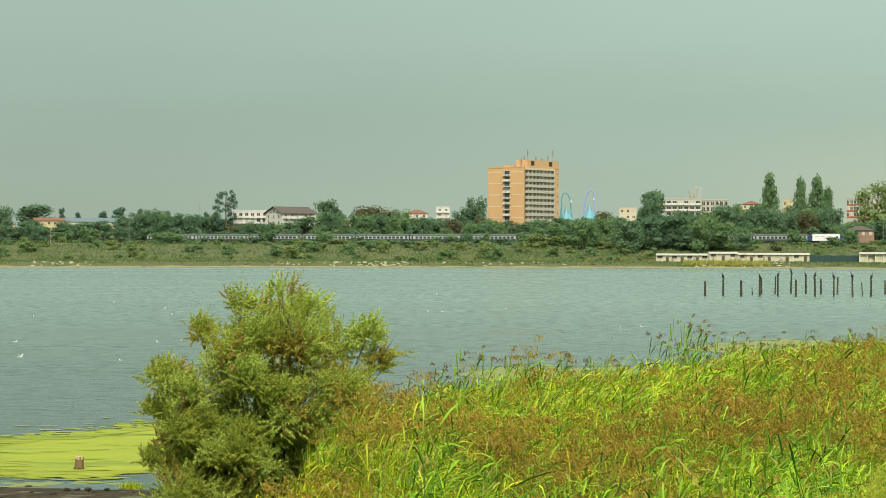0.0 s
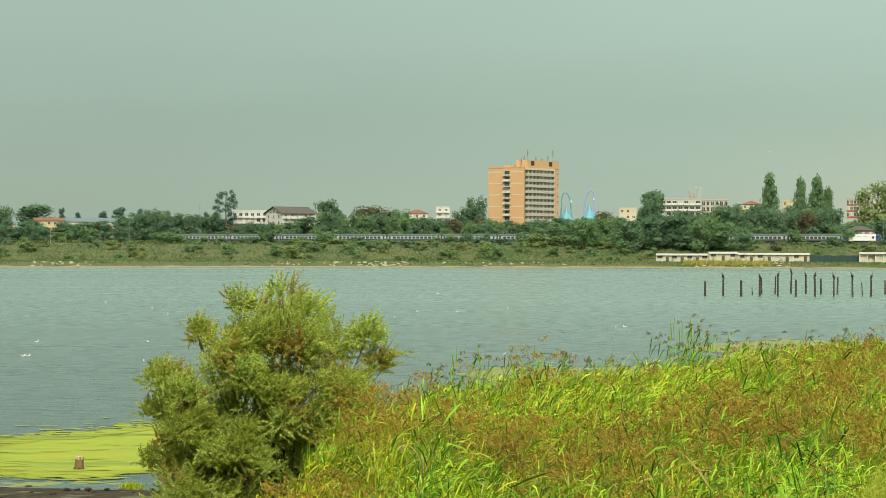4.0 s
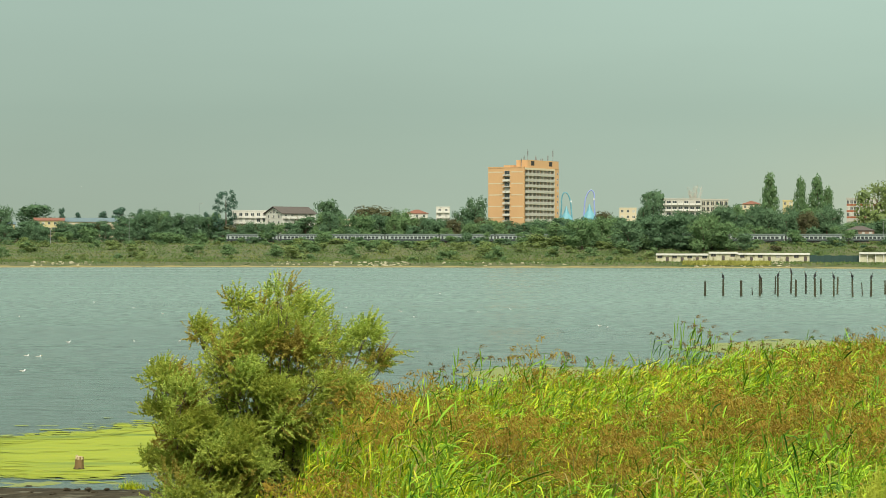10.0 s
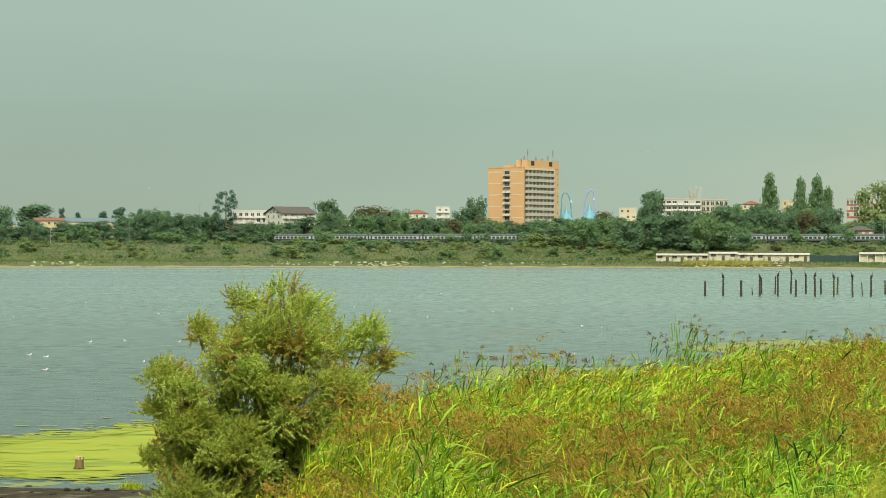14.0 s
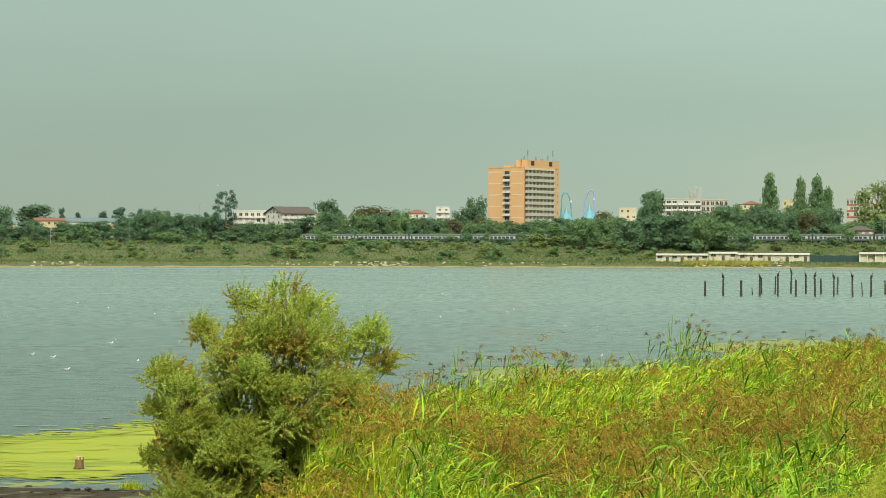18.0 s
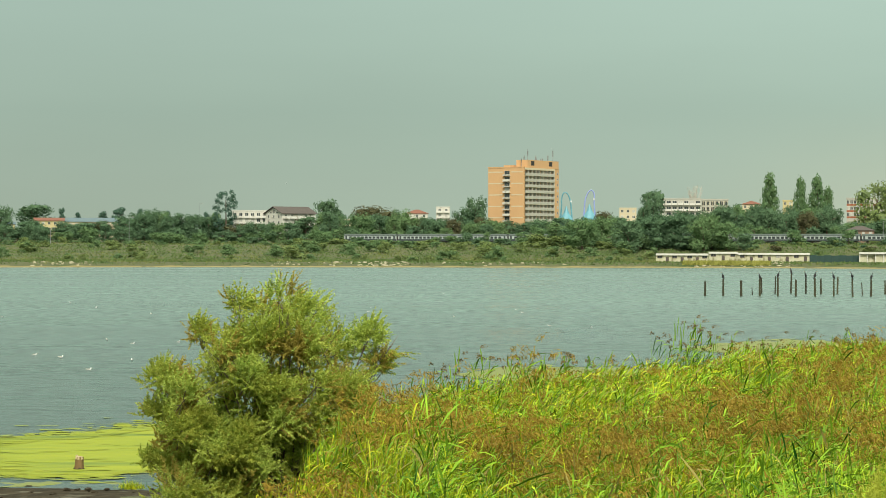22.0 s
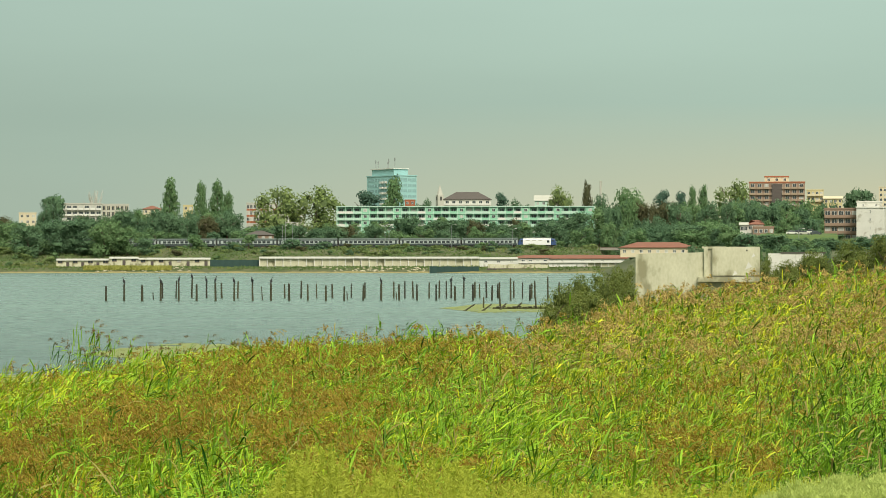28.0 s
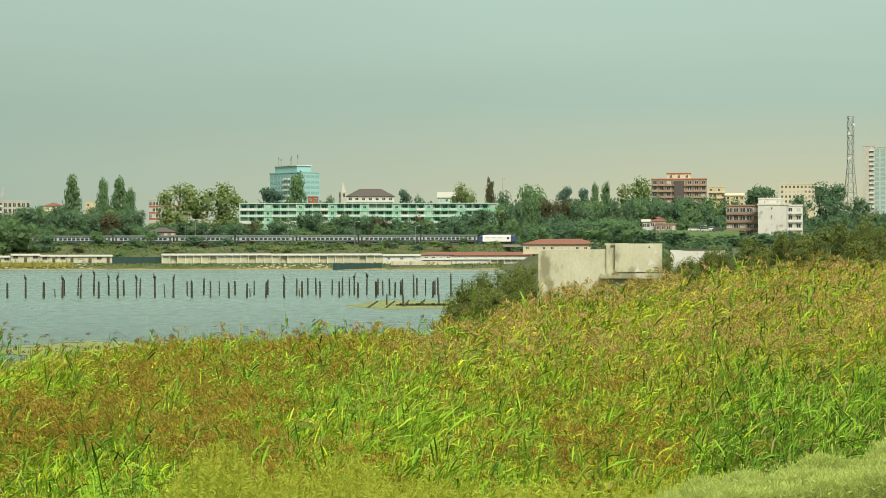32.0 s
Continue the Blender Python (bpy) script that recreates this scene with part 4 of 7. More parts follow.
house("yellow house among trees", 1385, 1402, 357, 1500, wall=YELLOW, cols=2, storeys=1)
house("grey school block with red panels between windows", 264, 316, 356, 1335, True, wall=GREY, cols=9, storeys=3, win=(1.2, 1.7), panels=BRICKRED)
house("grey school block with blank end wall", 317, 367, 366, 1330, True, wall=WHITEWASH, cols=4, storeys=2, win=(1.2, 1.3))
house("white villa under a dark hipped roof with dormers", 614, 697, 334, 1420, True, roof="hip", roof_mat=SLATE, roof_h=4.0, cols=7, storeys=3, win=(1.7, 1.6), balconies=WHITEPAINT, depth=16)
house("pale green gabled house", 775, 806, 340, 1450, True, wall=PALEMINT, roof="gable", roof_mat=GREY, roof_h=3, cols=3, storeys=2)
house("red brick annex behind the long block", 545, 563, 350, 1500, True, wall=BRICKRED, cols=2, storeys=1)
_ob, _w, _hb, _dep = house("brown and red hotel with deep balconies", 1153, 1250, 319, 1400, True, wall=BROWN, roof_mat=BRICKRED, cols=8, storeys=4, win=(1.9, 1.7), balconies=TAUPE, pitch=3.0, depth=18, name="hotel", category="hotel")
part("stair_tower", Shape().box(-2.6, 2.4, -1.3, -0.05, 0, _hb - 0.6), SLATE, _ob, "dark glazed stair tower")
house("cream rooftop storey under a flat red roof", 1180, 1222, 309, 1406, True, wall=CREAM, roof_mat=BRICKRED, cols=3, storeys=1, pitch=3.0, depth=8)
house("yellow house with stepped roof", 1254, 1283, 333, 1450, True, wall=YELLOW, cols=4, storeys=2, balconies=CREAM)
house("yellow gabled house with white windows", 1284, 1316, 342, 1440, True, wall=YELLOW, roof="gable", roof_mat=CREAM, roof_h=1.5, cols=4, storeys=3)
house("brown block with dark balconies", 1285, 1343, 366, 1030, True, wall=BROWN, cols=5, storeys=4, win=(1.9, 1.7), balconies=BROWN)
house("white block with blank rendered gable", 1341, 1390, 364, 1015, True, cols=1, storeys=4, win=(0.6, 1.2), depth=14, turn=-8)
house("white block with corner balconies", 1391, 1420, 366, 1022, True, cols=2, storeys=4, win=(1.6, 1.6), balconies=WHITEPAINT)
house("white lift house on the roof", 1342, 1386, 354, 1020, True, cols=2, storeys=1, win=(0.6, 0.8))
house("cream block with a grid of windows", 1381, 1442, 328, 1700, True, wall=CREAM, cols=9, storeys=5, win=(1.3, 1.6))
house("blank grey end wall of a tower block", 1527, 1537, 262, 1750, True, wall=GREY, cols=0, storeys=0, name="tower_block", category="tower block")
house("grey tower block with white balconies", 1537, 1547, 262, 1752, True, wall=GREY, cols=1, storeys=15, win=(1.6, 1.5), balconies=WHITEWASH, pane=CURTAIN, name="tower_block", category="tower block")
house("glazed pale blue tower block", 1547, 1640, 264, 1752, True, wall=GREY, cols=9, storeys=15, win=(2.9, 2.2), frame_mat=PALEMINT, pane=BLUEGLASS, name="tower_block", category="tower block")
house("white house under a red roof", 1150, 1178, 384, 1090, True, roof="hip", roof_h=1.8, cols=3, storeys=1)
house("house with a brown terrace wall", 1160, 1196, 398, 1080, True, wall=BROWN, cols=4, storeys=1)
house("small white house with a tin roof", 1137, 1150, 388, 1088, True, roof="gable", roof_mat=GREY, roof_h=1.2, cols=2, storeys=1)
house("brown trackside hut with tiled roof", 263, 312, 403, 1215, True, wall=BROWN, roof="hip", roof_mat=SLATE, roof_h=2.0, cols=4, storeys=1)
house("beige boathouse with red hipped roof", 926, 1058, 423, 800, True, wall=CREAM, roof="hip", roof_h=1.6, cols=9, storeys=1, win=(0.9, 0.9), name="boathouse", category="boathouse")


def spire():
    az, _ = sight(607, 340, True)
    p = polar(az, 1900)
    h = spot(607, 322, 1900, True).z - p.z
    ob = thing("church_tower", pose(p.x, p.y, p.z, 0, 0, -az + 20), "grey stone church tower with pointed spire", "church tower")
    part("tower", Shape().box(-2.2, 2.2, -2.2, 2.2, 0, h - 7), GREY, ob)
    part("spire", Shape().tube((0, 0, h - 7), (0, 0, h), 2.3, 0.1, 8), GREY, ob)
    for a in range(4):
        part("belfry_opening", Shape().box(-0.6, 0.6, -2.24, -2.15, h - 10.5, h - 8), DARK, ob, at=pose(0, 0, 0, 0, 0, 90 * a))


spire()


# ---- lakeside buildings and ruins ----
def beach_cabins(label, x0, x1, ytop, d, late, bays, kind):
    az, w, base, h = site(x0, x1, ytop, d, late)
    p = polar(az, d, base)
    ob = thing("beach_pavilion", pose(p.x, p.y, p.z, 0, 0, -az), label, "beach pavilion", "lakeside pavilions")
    part("roof", Shape().box(-w / 2, w / 2, -0.6, 5.5, h - 0.75, h), WHITEPAINT, ob, "flat white roof with deep fascia")
    bw = w / bays
    if kind == "colonnade":
        part("wall", Shape().box(-w / 2, w / 2, 0.9, 5.4, 0, h - 0.754), CONCRETE, ob, "grey back wall")
        col = Shape().box(-0.16, 0.16, -0.3, 0.02, 0, h - 0.754).mesh("pillar", WHITEPAINT)
        low = Shape().box(-bw / 2 + 0.2, bw / 2 - 0.2, 0.3, 0.5, 0, h - 1.0).mesh("screen", CONCRETE)
        for b in range(bays):
            part("pillar", col, WHITEPAINT, ob, at=(-w / 2 + b * bw + 0.2, 0, 0))
            if b % 5 != 1:
                part("screen", low, WHITEWASH, ob, at=(-w / 2 + (b + 0.5) * bw, 0, 0))
    elif kind == "hall":
        part("wall", Shape().box(-w / 2, w / 2, 0, 5.2, 0, h - 0.754), WHITEPAINT, ob, "bright white rendered wall")
        for b in range(bays):
            window(ob, (-w / 2 + (b + 0.5) * bw, -0.02, h - 2.0), 1.2, 0.8, WHITEPAINT)
    else:
        part("wall", Shape().box(-w / 2, w / 2, 0, 5.2, 0, h - 0.754), CONCRETE, ob, "stained pale wall")
        dr = Shape().box(-0.6, 0.6, -0.04, 0.03, 0, 2.0).mesh("door", SLATE)
        for b in range(bays):
            if b % 2:
                part("door", dr, BROWN, ob, at=(-w / 2 + (b + 0.5) * bw, 0, h - 3.4))
            else:
                window(ob, (-w / 2 + (b + 0.5) * bw, -0.02, h - 1.9), 1.9, 1.1, BROWN)


beach_cabins("long whitewashed cabins under a flat roof", 1161, 1253, 449, 1106, False, 7, "cabins")
beach_cabins("taller white pump house among cabins", 1254, 1305, 446, 1104, False, 3, "cabins")
beach_cabins("whitewashed cabins beside a dark net fence", 1306, 1432, 448, 1102, False, 8, "cabins")
beach_cabins("long white colonnade with shaded bays", 287, 480, 449, 1082, True, 14, "colonnade")
beach_cabins("long white colonnade with grey screens", 481, 676, 449, 1074, True, 14, "colonnade")
beach_cabins("white bathing hall beside the water", 677, 745, 450, 1056, True, 3, "hall")
beach_cabins("low white terrace hall on the shore", 800, 866, 456, 1046, True, 2, "hall")
beach_cabins("grey terrace shed with a plain front", 746, 799, 457, 1048, True, 3, "cabins")
def terrace_wall():
    az, w, base, h = site(692, 798, 462, 1038, True)
    p = polar(az, 1038, base)
    ob = thing("terrace_wall", pose(p.x, p.y, p.z, 0, 0, -az), "weathered boarded terrace wall at the waterside", "wall")
    for i in range(9):
        part("panel", Shape().box(-w / 2 + i * w / 9, -w / 2 + (i + 1) * w / 9 - 0.08, 0, 0.3, 0.5, h - 0.1 * (i % 3)), CONCRETE, ob)
    part("footing", Shape().box(-w / 2 - 0.3, w / 2 + 0.3, -0.5, 0.4, -0.6, 0.49), SLATE, ob, "dark wet footing")


terrace_wall()
beach_cabins("white boat shed with open bays", 867, 940, 456, 1044, True, 6, "colonnade")
house("flat red roof over the bathing hall", 735, 800, 446, 1068, True, wall=WHITEWASH, roof="hip", roof_h=1.2, cols=5, storeys=1)
house("long red roof over the boat sheds", 760, 940, 446, 1072, True, wall=WHITEWASH, roof="gable", roof_h=1.4, cols=10, storeys=1)


def net_fence(label, x0, x1, ytop, ybot, d, late):
    az, w, base, h = site(x0, x1, ytop, d, late)
    base = spot((x0 + x1) / 2, ybot, d, late).z - 0.5
    h = spot((x0 + x1) / 2, ytop, d, late).z - base
    p = polar(az, d, base)
    ob = thing("net_fence", pose(p.x, p.y, p.z, 0, 0, -az), label, "fence")
    n = max(4, int(w / 2.5))
    for i in range(n):
        a, b = -w / 2 + i * w / n, -w / 2 + (i + 1) * w / n
        part("post", Shape().tube((a, 0, -0.3), (a, 0, h + 0.1), 0.06, 0.06, 6), STEEL, ob)
        q = Shape()
        m = 5
        ha = h - 0.15 * math.sin(i * 1.7) ** 2
        q.v = [(a + (b - a) * k / m, -0.07 - 0.10 * math.sin(math.pi * k / m), z) for z in (0, ha) for k in range(m + 1)] + [(a + (b - a) * k / m, -0.04 - 0.10 * math.sin(math.pi * k / m), z) for z in (0, ha) for k in range(m + 1)]
        t = 2 * (m + 1)
        q.f = [(k, k + 1, m + 2 + k, m + 1 + k) for k in range(m)] + [(t + k + 1, t + k, t + m + 1 + k, t + m + 2 + k) for k in range(m)] + [(m + 1 + k, m + 2 + k, t + m + 2 + k, t + m + 1 + k) for k in range(m)]
        part("net_panel", q, NET, ob)


net_fence("dark green shade net on posts by the shore", 1433, 1521, 452, 468, 1088, False)
net_fence("dark green shade net below the colonnade", 589, 676, 466, 478, 1036, True)


def concrete_ruin():
    d = 200.0
    az, _ = sight(1060, 470, True)
    c = polar(az, d)
    k = d / FOCUS
    base = spot(1060, 508, d, True).z
    ob = thing("concrete_wall", pose(c.x, c.y, base, 0, 0, -az), "stained pale concrete wall of an old shed", "concrete wall")
    X = lambda x: (x - 1060) * k
    Z = lambda y: (508 - y) * k
    part("main_slab", Shape().hull([[(X(953), 0, -1.2), (X(1074), 0, -1.2), (X(1074), 0, Z(440)), (X(1060), 0, Z(441.5)), (X(975), 0, Z(443)), (X(953), 0, Z(444.5))],
                                    [(X(953), 3.6, -1.2), (X(1074), 3.6, -1.2), (X(1074), 3.6, Z(440)), (X(1060), 3.6, Z(441.5)), (X(975), 3.6, Z(443)), (X(953), 3.6, Z(444.5))]]), CONCRETE, ob)
    part("right_slab", Shape().box(X(1088), X(1171), -0.35, -0.1, Z(482), Z(431.5)), CONCRETE, ob, "cleaner pale panel")
    part("rear_block", Shape().box(X(1074) + 0.01, X(1168), 0.05, 3.4, -1.2, Z(436)), CONCRETE, ob)
    part("pier", Shape().box(X(1073), X(1080), -0.22, 0.04, -1.0, Z(432)), CONCRETE, ob)
    part("ledge", Shape().box(X(1062), X(1172), -0.6, -0.02, Z(493), Z(484)), CONCRETE, ob, "low stained footing")
    part("lintel", Shape().box(X(1070), X(1112), -0.10, 0.04, Z(434.5), Z(431)), CONCRETE, ob)
    part("hole", Shape().tube((X(1148), -0.37, Z(438)), (X(1148), -0.2, Z(438)), 0.06, 0.06, 8), DARK, ob)
    for x, y, s in ((1152, 465, 0.28), (1128, 478, 0.2), (1160, 447, 0.16)):
        part("patch", Shape().hull([[(X(x) - s, yy, Z(y) - s), (X(x) + s * 0.8, yy, Z(y) - s * 0.2), (X(x) - s * 0.2, yy, Z(y) + s)] for yy in (-0.372, -0.352)]), WHITEWASH, ob, "pale plaster scar")
    az2, _ = sight(1222, 452, True)
    c2 = polar(az2, 420)
    b2 = spot(1222, 472, 420, True).z
    ob = thing("garden_wall", pose(c2.x, c2.y, b2, 0, 0, -az2), "plain pale rendered boundary wall", "wall")
    for i in range(4):
        part("panel", Shape().box(-3.0 + i * 2.02, -1.0 + i * 2.02, 0, 0.25, -1.5, (472 - 443) * 420 / FOCUS), WHITEWASH, ob)
    part("coping", Shape().box(-1.2, 5.4, -0.12, 0.37, (472 - 443) * 420 / FOCUS + 0.003, (472 - 441) * 420 / FOCUS), SLATE, ob, "dark coping beam")


concrete_ruin()


# ---- trees ----
def crown_lobes(kind, rng):
    """Uneven lobes (x, y, z, radius, tallness) of a unit crown, 1 high and 1 wide."""
    lobes = []
    if kind in ("round", "broad"):
        mid, tall, reach = (0.46, 0.50, 0.34) if kind == "round" else (0.34, 0.60, 0.38)
        for i in range(24):
            a, z = i * 2.4 + rng.uniform(-0.4, 0.4), rng.uniform(0.10, 0.86)
            r = reach * math.sqrt(max(0.05, 1 - abs((z - mid) / tall) ** 3)) * rng.uniform(0.35, 1.05)
            lobes.append((r * math.cos(a), r * math.sin(a), z, rng.uniform(0.10, 0.20), rng.uniform(0.75, 1.10)))
    elif kind == "poplar":
        for i in range(30):
            z = 0.10 + 0.80 * i / 29
            w = 0.34 * (1 - 0.55 * max(0.0, z - 0.35) / 0.6) * min(1.0, 0.5 + z * 2)
            a = i * 2.4 + rng.uniform(-0.6, 0.6)
            r = w * rng.uniform(0.5, 1.15)
            lobes.append((r * math.cos(a), r * math.sin(a), z, rng.uniform(0.15, 0.23) * (1.1 - 0.4 * z), rng.uniform(0.40, 0.65)))
    elif kind == "pine":
        for i in range(26):
            z = rng.uniform(0.25, 0.92)
            a, r = i * 2.4, rng.uniform(0.05, 0.38) * (1.15 - 0.6 * z)
            lobes.append((r * math.cos(a), r * math.sin(a), z, rng.uniform(0.11, 0.17), 0.5))
    elif kind == "sparse":
        for i in range(30):
            a, z = i * 2.4 + rng.uniform(-0.5, 0.5), 0.22 + 0.72 * i / 29
            r = rng.uniform(0.10, 0.44) * (1.15 - 0.75 * abs(z - 0.45))
            lobes.append((r * math.cos(a), r * math.sin(a), z, rng.uniform(0.08, 0.125), 0.45))
    else:                      # shrub: foliage down to the ground
        for i in range(18):
            a, z = i * 2.4, rng.uniform(0.04, 0.80)
            r = 0.40 * math.sqrt(max(0.05, 1 - (z / 0.95) ** 2)) * rng.uniform(0.3, 1.0)
            lobes.append((r * math.cos(a), r * math.sin(a), z, rng.uniform(0.11, 0.18), 1.2))
    return lobes


def crown_mesh(name, kind, seed, mat, count=620, leaf=0.085):
    """A crown of many small leaf clumps on uneven lobes, in a unit tree: 1 high, 1 wide."""
    rng = np.random.default_rng(seed)
    lobes = crown_lobes(kind, rng)
    L = np.array(lobes)
    which = rng.choice(len(L), count, p=L[:, 3] ** 2 / (L[:, 3] ** 2).sum())
    d = rng.normal(0, 1, (count, 3))
    d /= np.linalg.norm(d, axis=1, keepdims=True)
    rad = L[which, 3] * (0.70 + 0.42 * rng.uniform(0, 1, count) ** 0.6 + 0.22 * np.maximum(0, rng.normal(0, 0.6, count)))
    pos = L[which, :3] + d * rad[:, None] * np.stack([np.ones(count), np.ones(count), L[which, 4]], axis=1)
    pos[:, 2] = np.maximum(pos[:, 2], 0.0) / max(1.0, pos[:, 2].max() / 0.99)
    # leaves lie loosely along the skin of their lobe
    way = np.cross(d, rng.normal(0, 1, (count, 3))) + rng.normal(0, 0.35, (count, 3))
    way /= np.linalg.norm(way, axis=1, keepdims=True)
    side = np.cross(way, d + rng.normal(0, 0.55, (count, 3)))
    side /= np.maximum(np.linalg.norm(side, axis=1, keepdims=True), 1e-6)
    size = leaf * rng.uniform(0.55, 1.3, count)[:, None]
    v = np.stack([pos - way * size * 0.5, pos + way * size * 0.3 + side * size * 0.42, pos + way * size * 0.45 - side * size * 0.36], axis=1).reshape(-1, 3)
    s = Shape()
    s.v = list(map(tuple, v))
    s.f = [(k, k + 1, k + 2) for k in range(0, len(v), 3)]
    for x, y, z, r, q in lobes:          # dense twiggy hearts of the lobes
        k = len(s.v)
        s.ball((x, y, z), r * 0.60, 5, 3, (1, 1, q))
        s.v[k:] = [(a + rng.normal(0, 0.15) * r, b + rng.normal(0, 0.15) * r, max(c + rng.normal(0, 0.15) * r * q, 0.0)) for a, b, c in s.v[k:]]
    me = s.mesh(name, mat)
    me.materials.append(HEARTS[WOODS.index(mat)])
    me.polygons.foreach_set("material_index", np.where(np.arange(len(me.polygons)) < count, 0, 1).astype(np.int32))
    return me


def trunk_mesh(name, seed, forks=6, top=0.62):
    rng = random.Random(seed)
    s = Shape().tube((0, 0, -0.03), (0.01, 0, 0.30), 0.034, 0.026, 7).tube((0.01, 0, 0.29), (0.0, 0.01, top), 0.026, 0.012, 6)
    for i in range(forks):
        a, z = rng.uniform(0, 6.283), rng.uniform(0.24, top)
        r = rng.uniform(0.18, 0.34)
        s.tube((0, 0, z), (r * math.cos(a), r * math.sin(a), z + rng.uniform(0.12, 0.26)), 0.014, 0.004, 5)
    return s.mesh(name, BARK)


TRUNKS = [trunk_mesh("trunk", i) for i in range(4)]
POLE_TRUNK = trunk_mesh("trunk", 9, forks=0, top=0.8)
KINDS = {}
for _k, (_shape, _mat, _n, _leaf) in {
        "deep": ("round", WOODS[0], 3000, 0.050), "fresh": ("round", WOODS[1], 3000, 0.050), "turning": ("round", WOODS[2], 3000, 0.048),
        "dome": ("broad", WOODS[0], 3000, 0.048), "domefresh": ("broad", WOODS[1], 3000, 0.048), "poplar": ("poplar", WOODS[1], 2600, 0.062), "darkpoplar": ("poplar", WOODS[2], 2400, 0.062),
        "pine": ("pine", WOODS[3], 2900, 0.046), "willow": ("broad", WOODS[4], 2900, 0.046), "sparse": ("sparse", WOODS[3], 1500, 0.048),
        "shrub": ("shrub", WOODS[0], 900, 0.070), "freshshrub": ("shrub", WOODS[1], 900, 0.070), "dryshrub": ("shrub", WOODS[4], 900, 0.070)}.items():
    KINDS[_k] = [crown_mesh("crown", _shape, 40 + 7 * len(KINDS) + j, _mat, _n, _leaf) for j in range(3)]
KINDS["near shrub"] = [crown_mesh("crown", "shrub", 900 + j, OLIVE, 11000, 0.026) for j in range(3)]
TREE_WORDS = {"deep": "dark green broadleaf tree with rounded crown", "fresh": "fresh green broadleaf tree with loose crown", "turning": "tree with foliage turning reddish brown",
              "dome": "wide dark green dome-shaped tree", "domefresh": "wide fresh green dome-shaped tree", "poplar": "tall slender green poplar tree", "darkpoplar": "dark slender poplar, leaves turning",
              "pine": "dark green flat-topped pine tree", "willow": "pale grey-green willow with airy crown", "sparse": "tall ragged tree with open crown",
              "near shrub": "dense green shrub on the reedy bank", "shrub": "dark green shrub on the bank", "freshshrub": "bright green shrub on the bank", "dryshrub": "pale olive shrub on the bank"}
_tr = random.Random(11)


def tree(kind, az, d, w, h, sink=0.25, group="trees along the far shore"):
    p = polar(az, d)
    shrub = kind.endswith("shrub")
    w = min(w, 2.6 * h) if shrub and kind != "near shrub" else w
    m = Matrix.LocRotScale((p.x, p.y, p.z - sink), Euler((0, 0, _tr.uniform(0, 6.28))), (w * 1.08, w * 1.08, h * 1.05))
    ob = thing("shrub" if shrub else "tree", m, TREE_WORDS[kind], "shrub" if shrub else "tree", "shrubs on the far bank" if shrub else group)
    part("trunk", POLE_TRUNK if kind in ("sparse", "poplar", "darkpoplar") else _tr.choice(TRUNKS), BARK, ob)
    part("crown", _tr.choice(KINDS[kind]), WOODS[0], ob)
    return ob


SCRUB = []


def scrub(kind, az, d, w, h):
    """A low bush of the joined scrub."""
    p = polar(az, d)
    SCRUB.append((_tr.choice(KINDS[kind]), Matrix.LocRotScale((p.x, p.y, p.z - 0.2), Euler((0, 0, _tr.uniform(0, 6.28))), (w, w, h * 1.05))))


def join_scrub(name, label):
    """All low bushes of the bank as one mesh."""
    mats, co, loops, counts, ids, smooth_faces, at = [], [], [], [], [], [], 0
    for me, m in SCRUB:
        v = np.empty(len(me.vertices) * 3)
        me.vertices.foreach_get("co", v)
        r = np.array(m)
        co.append(v.reshape(-1, 3) @ r[:3, :3].T + r[:3, 3])
        lv, lt, mi, sm = np.empty(len(me.loops), dtype=np.int32), np.empty(len(me.polygons), dtype=np.int32), np.empty(len(me.polygons), dtype=np.int32), np.empty(len(me.polygons), dtype=bool)
        me.loops.foreach_get("vertex_index", lv)
        me.polygons.foreach_get("loop_total", lt)
        me.polygons.foreach_get("material_index", mi)
        me.polygons.foreach_get("use_smooth", sm)
        for q in me.materials:
            if q not in mats:
                mats.append(q)
        table = np.array([mats.index(q) for q in me.materials], dtype=np.int32)
        loops.append(lv + at)
        counts.append(lt)
        ids.append(table[mi])
        smooth_faces.append(sm)
        at += len(me.vertices)
    co, loops, counts = np.concatenate(co), np.concatenate(loops), np.concatenate(counts)
    me = bpy.data.meshes.new(name)
    me.vertices.add(len(co))
    me.vertices.foreach_set("co", co.astype(np.float32).ravel())
    me.loops.add(len(loops))
    me.loops.foreach_set("vertex_index", loops)
    me.polygons.add(len(counts))
    me.polygons.foreach_set("loop_start", np.concatenate([[0], np.cumsum(counts)[:-1]]).astype(np.int32))
    me.polygons.foreach_set("material_index", np.concatenate(ids))
    me.polygons.foreach_set("use_smooth", np.concatenate(smooth_faces))
    for q in mats:
        me.materials.append(q)
    me.update(calc_edges=True)
    tagged(new(name, me), label, "scrub", kind="stuff")


def tree_at(kind, x, ytop, wpx, d, late=False):
    az, _ = sight(x, ytop, late)
    h = spot(x, ytop, d, late).z - ground_at(az, d)
    return tree(kind, az, d, wpx * d / FOCUS, max(h, 1.5))


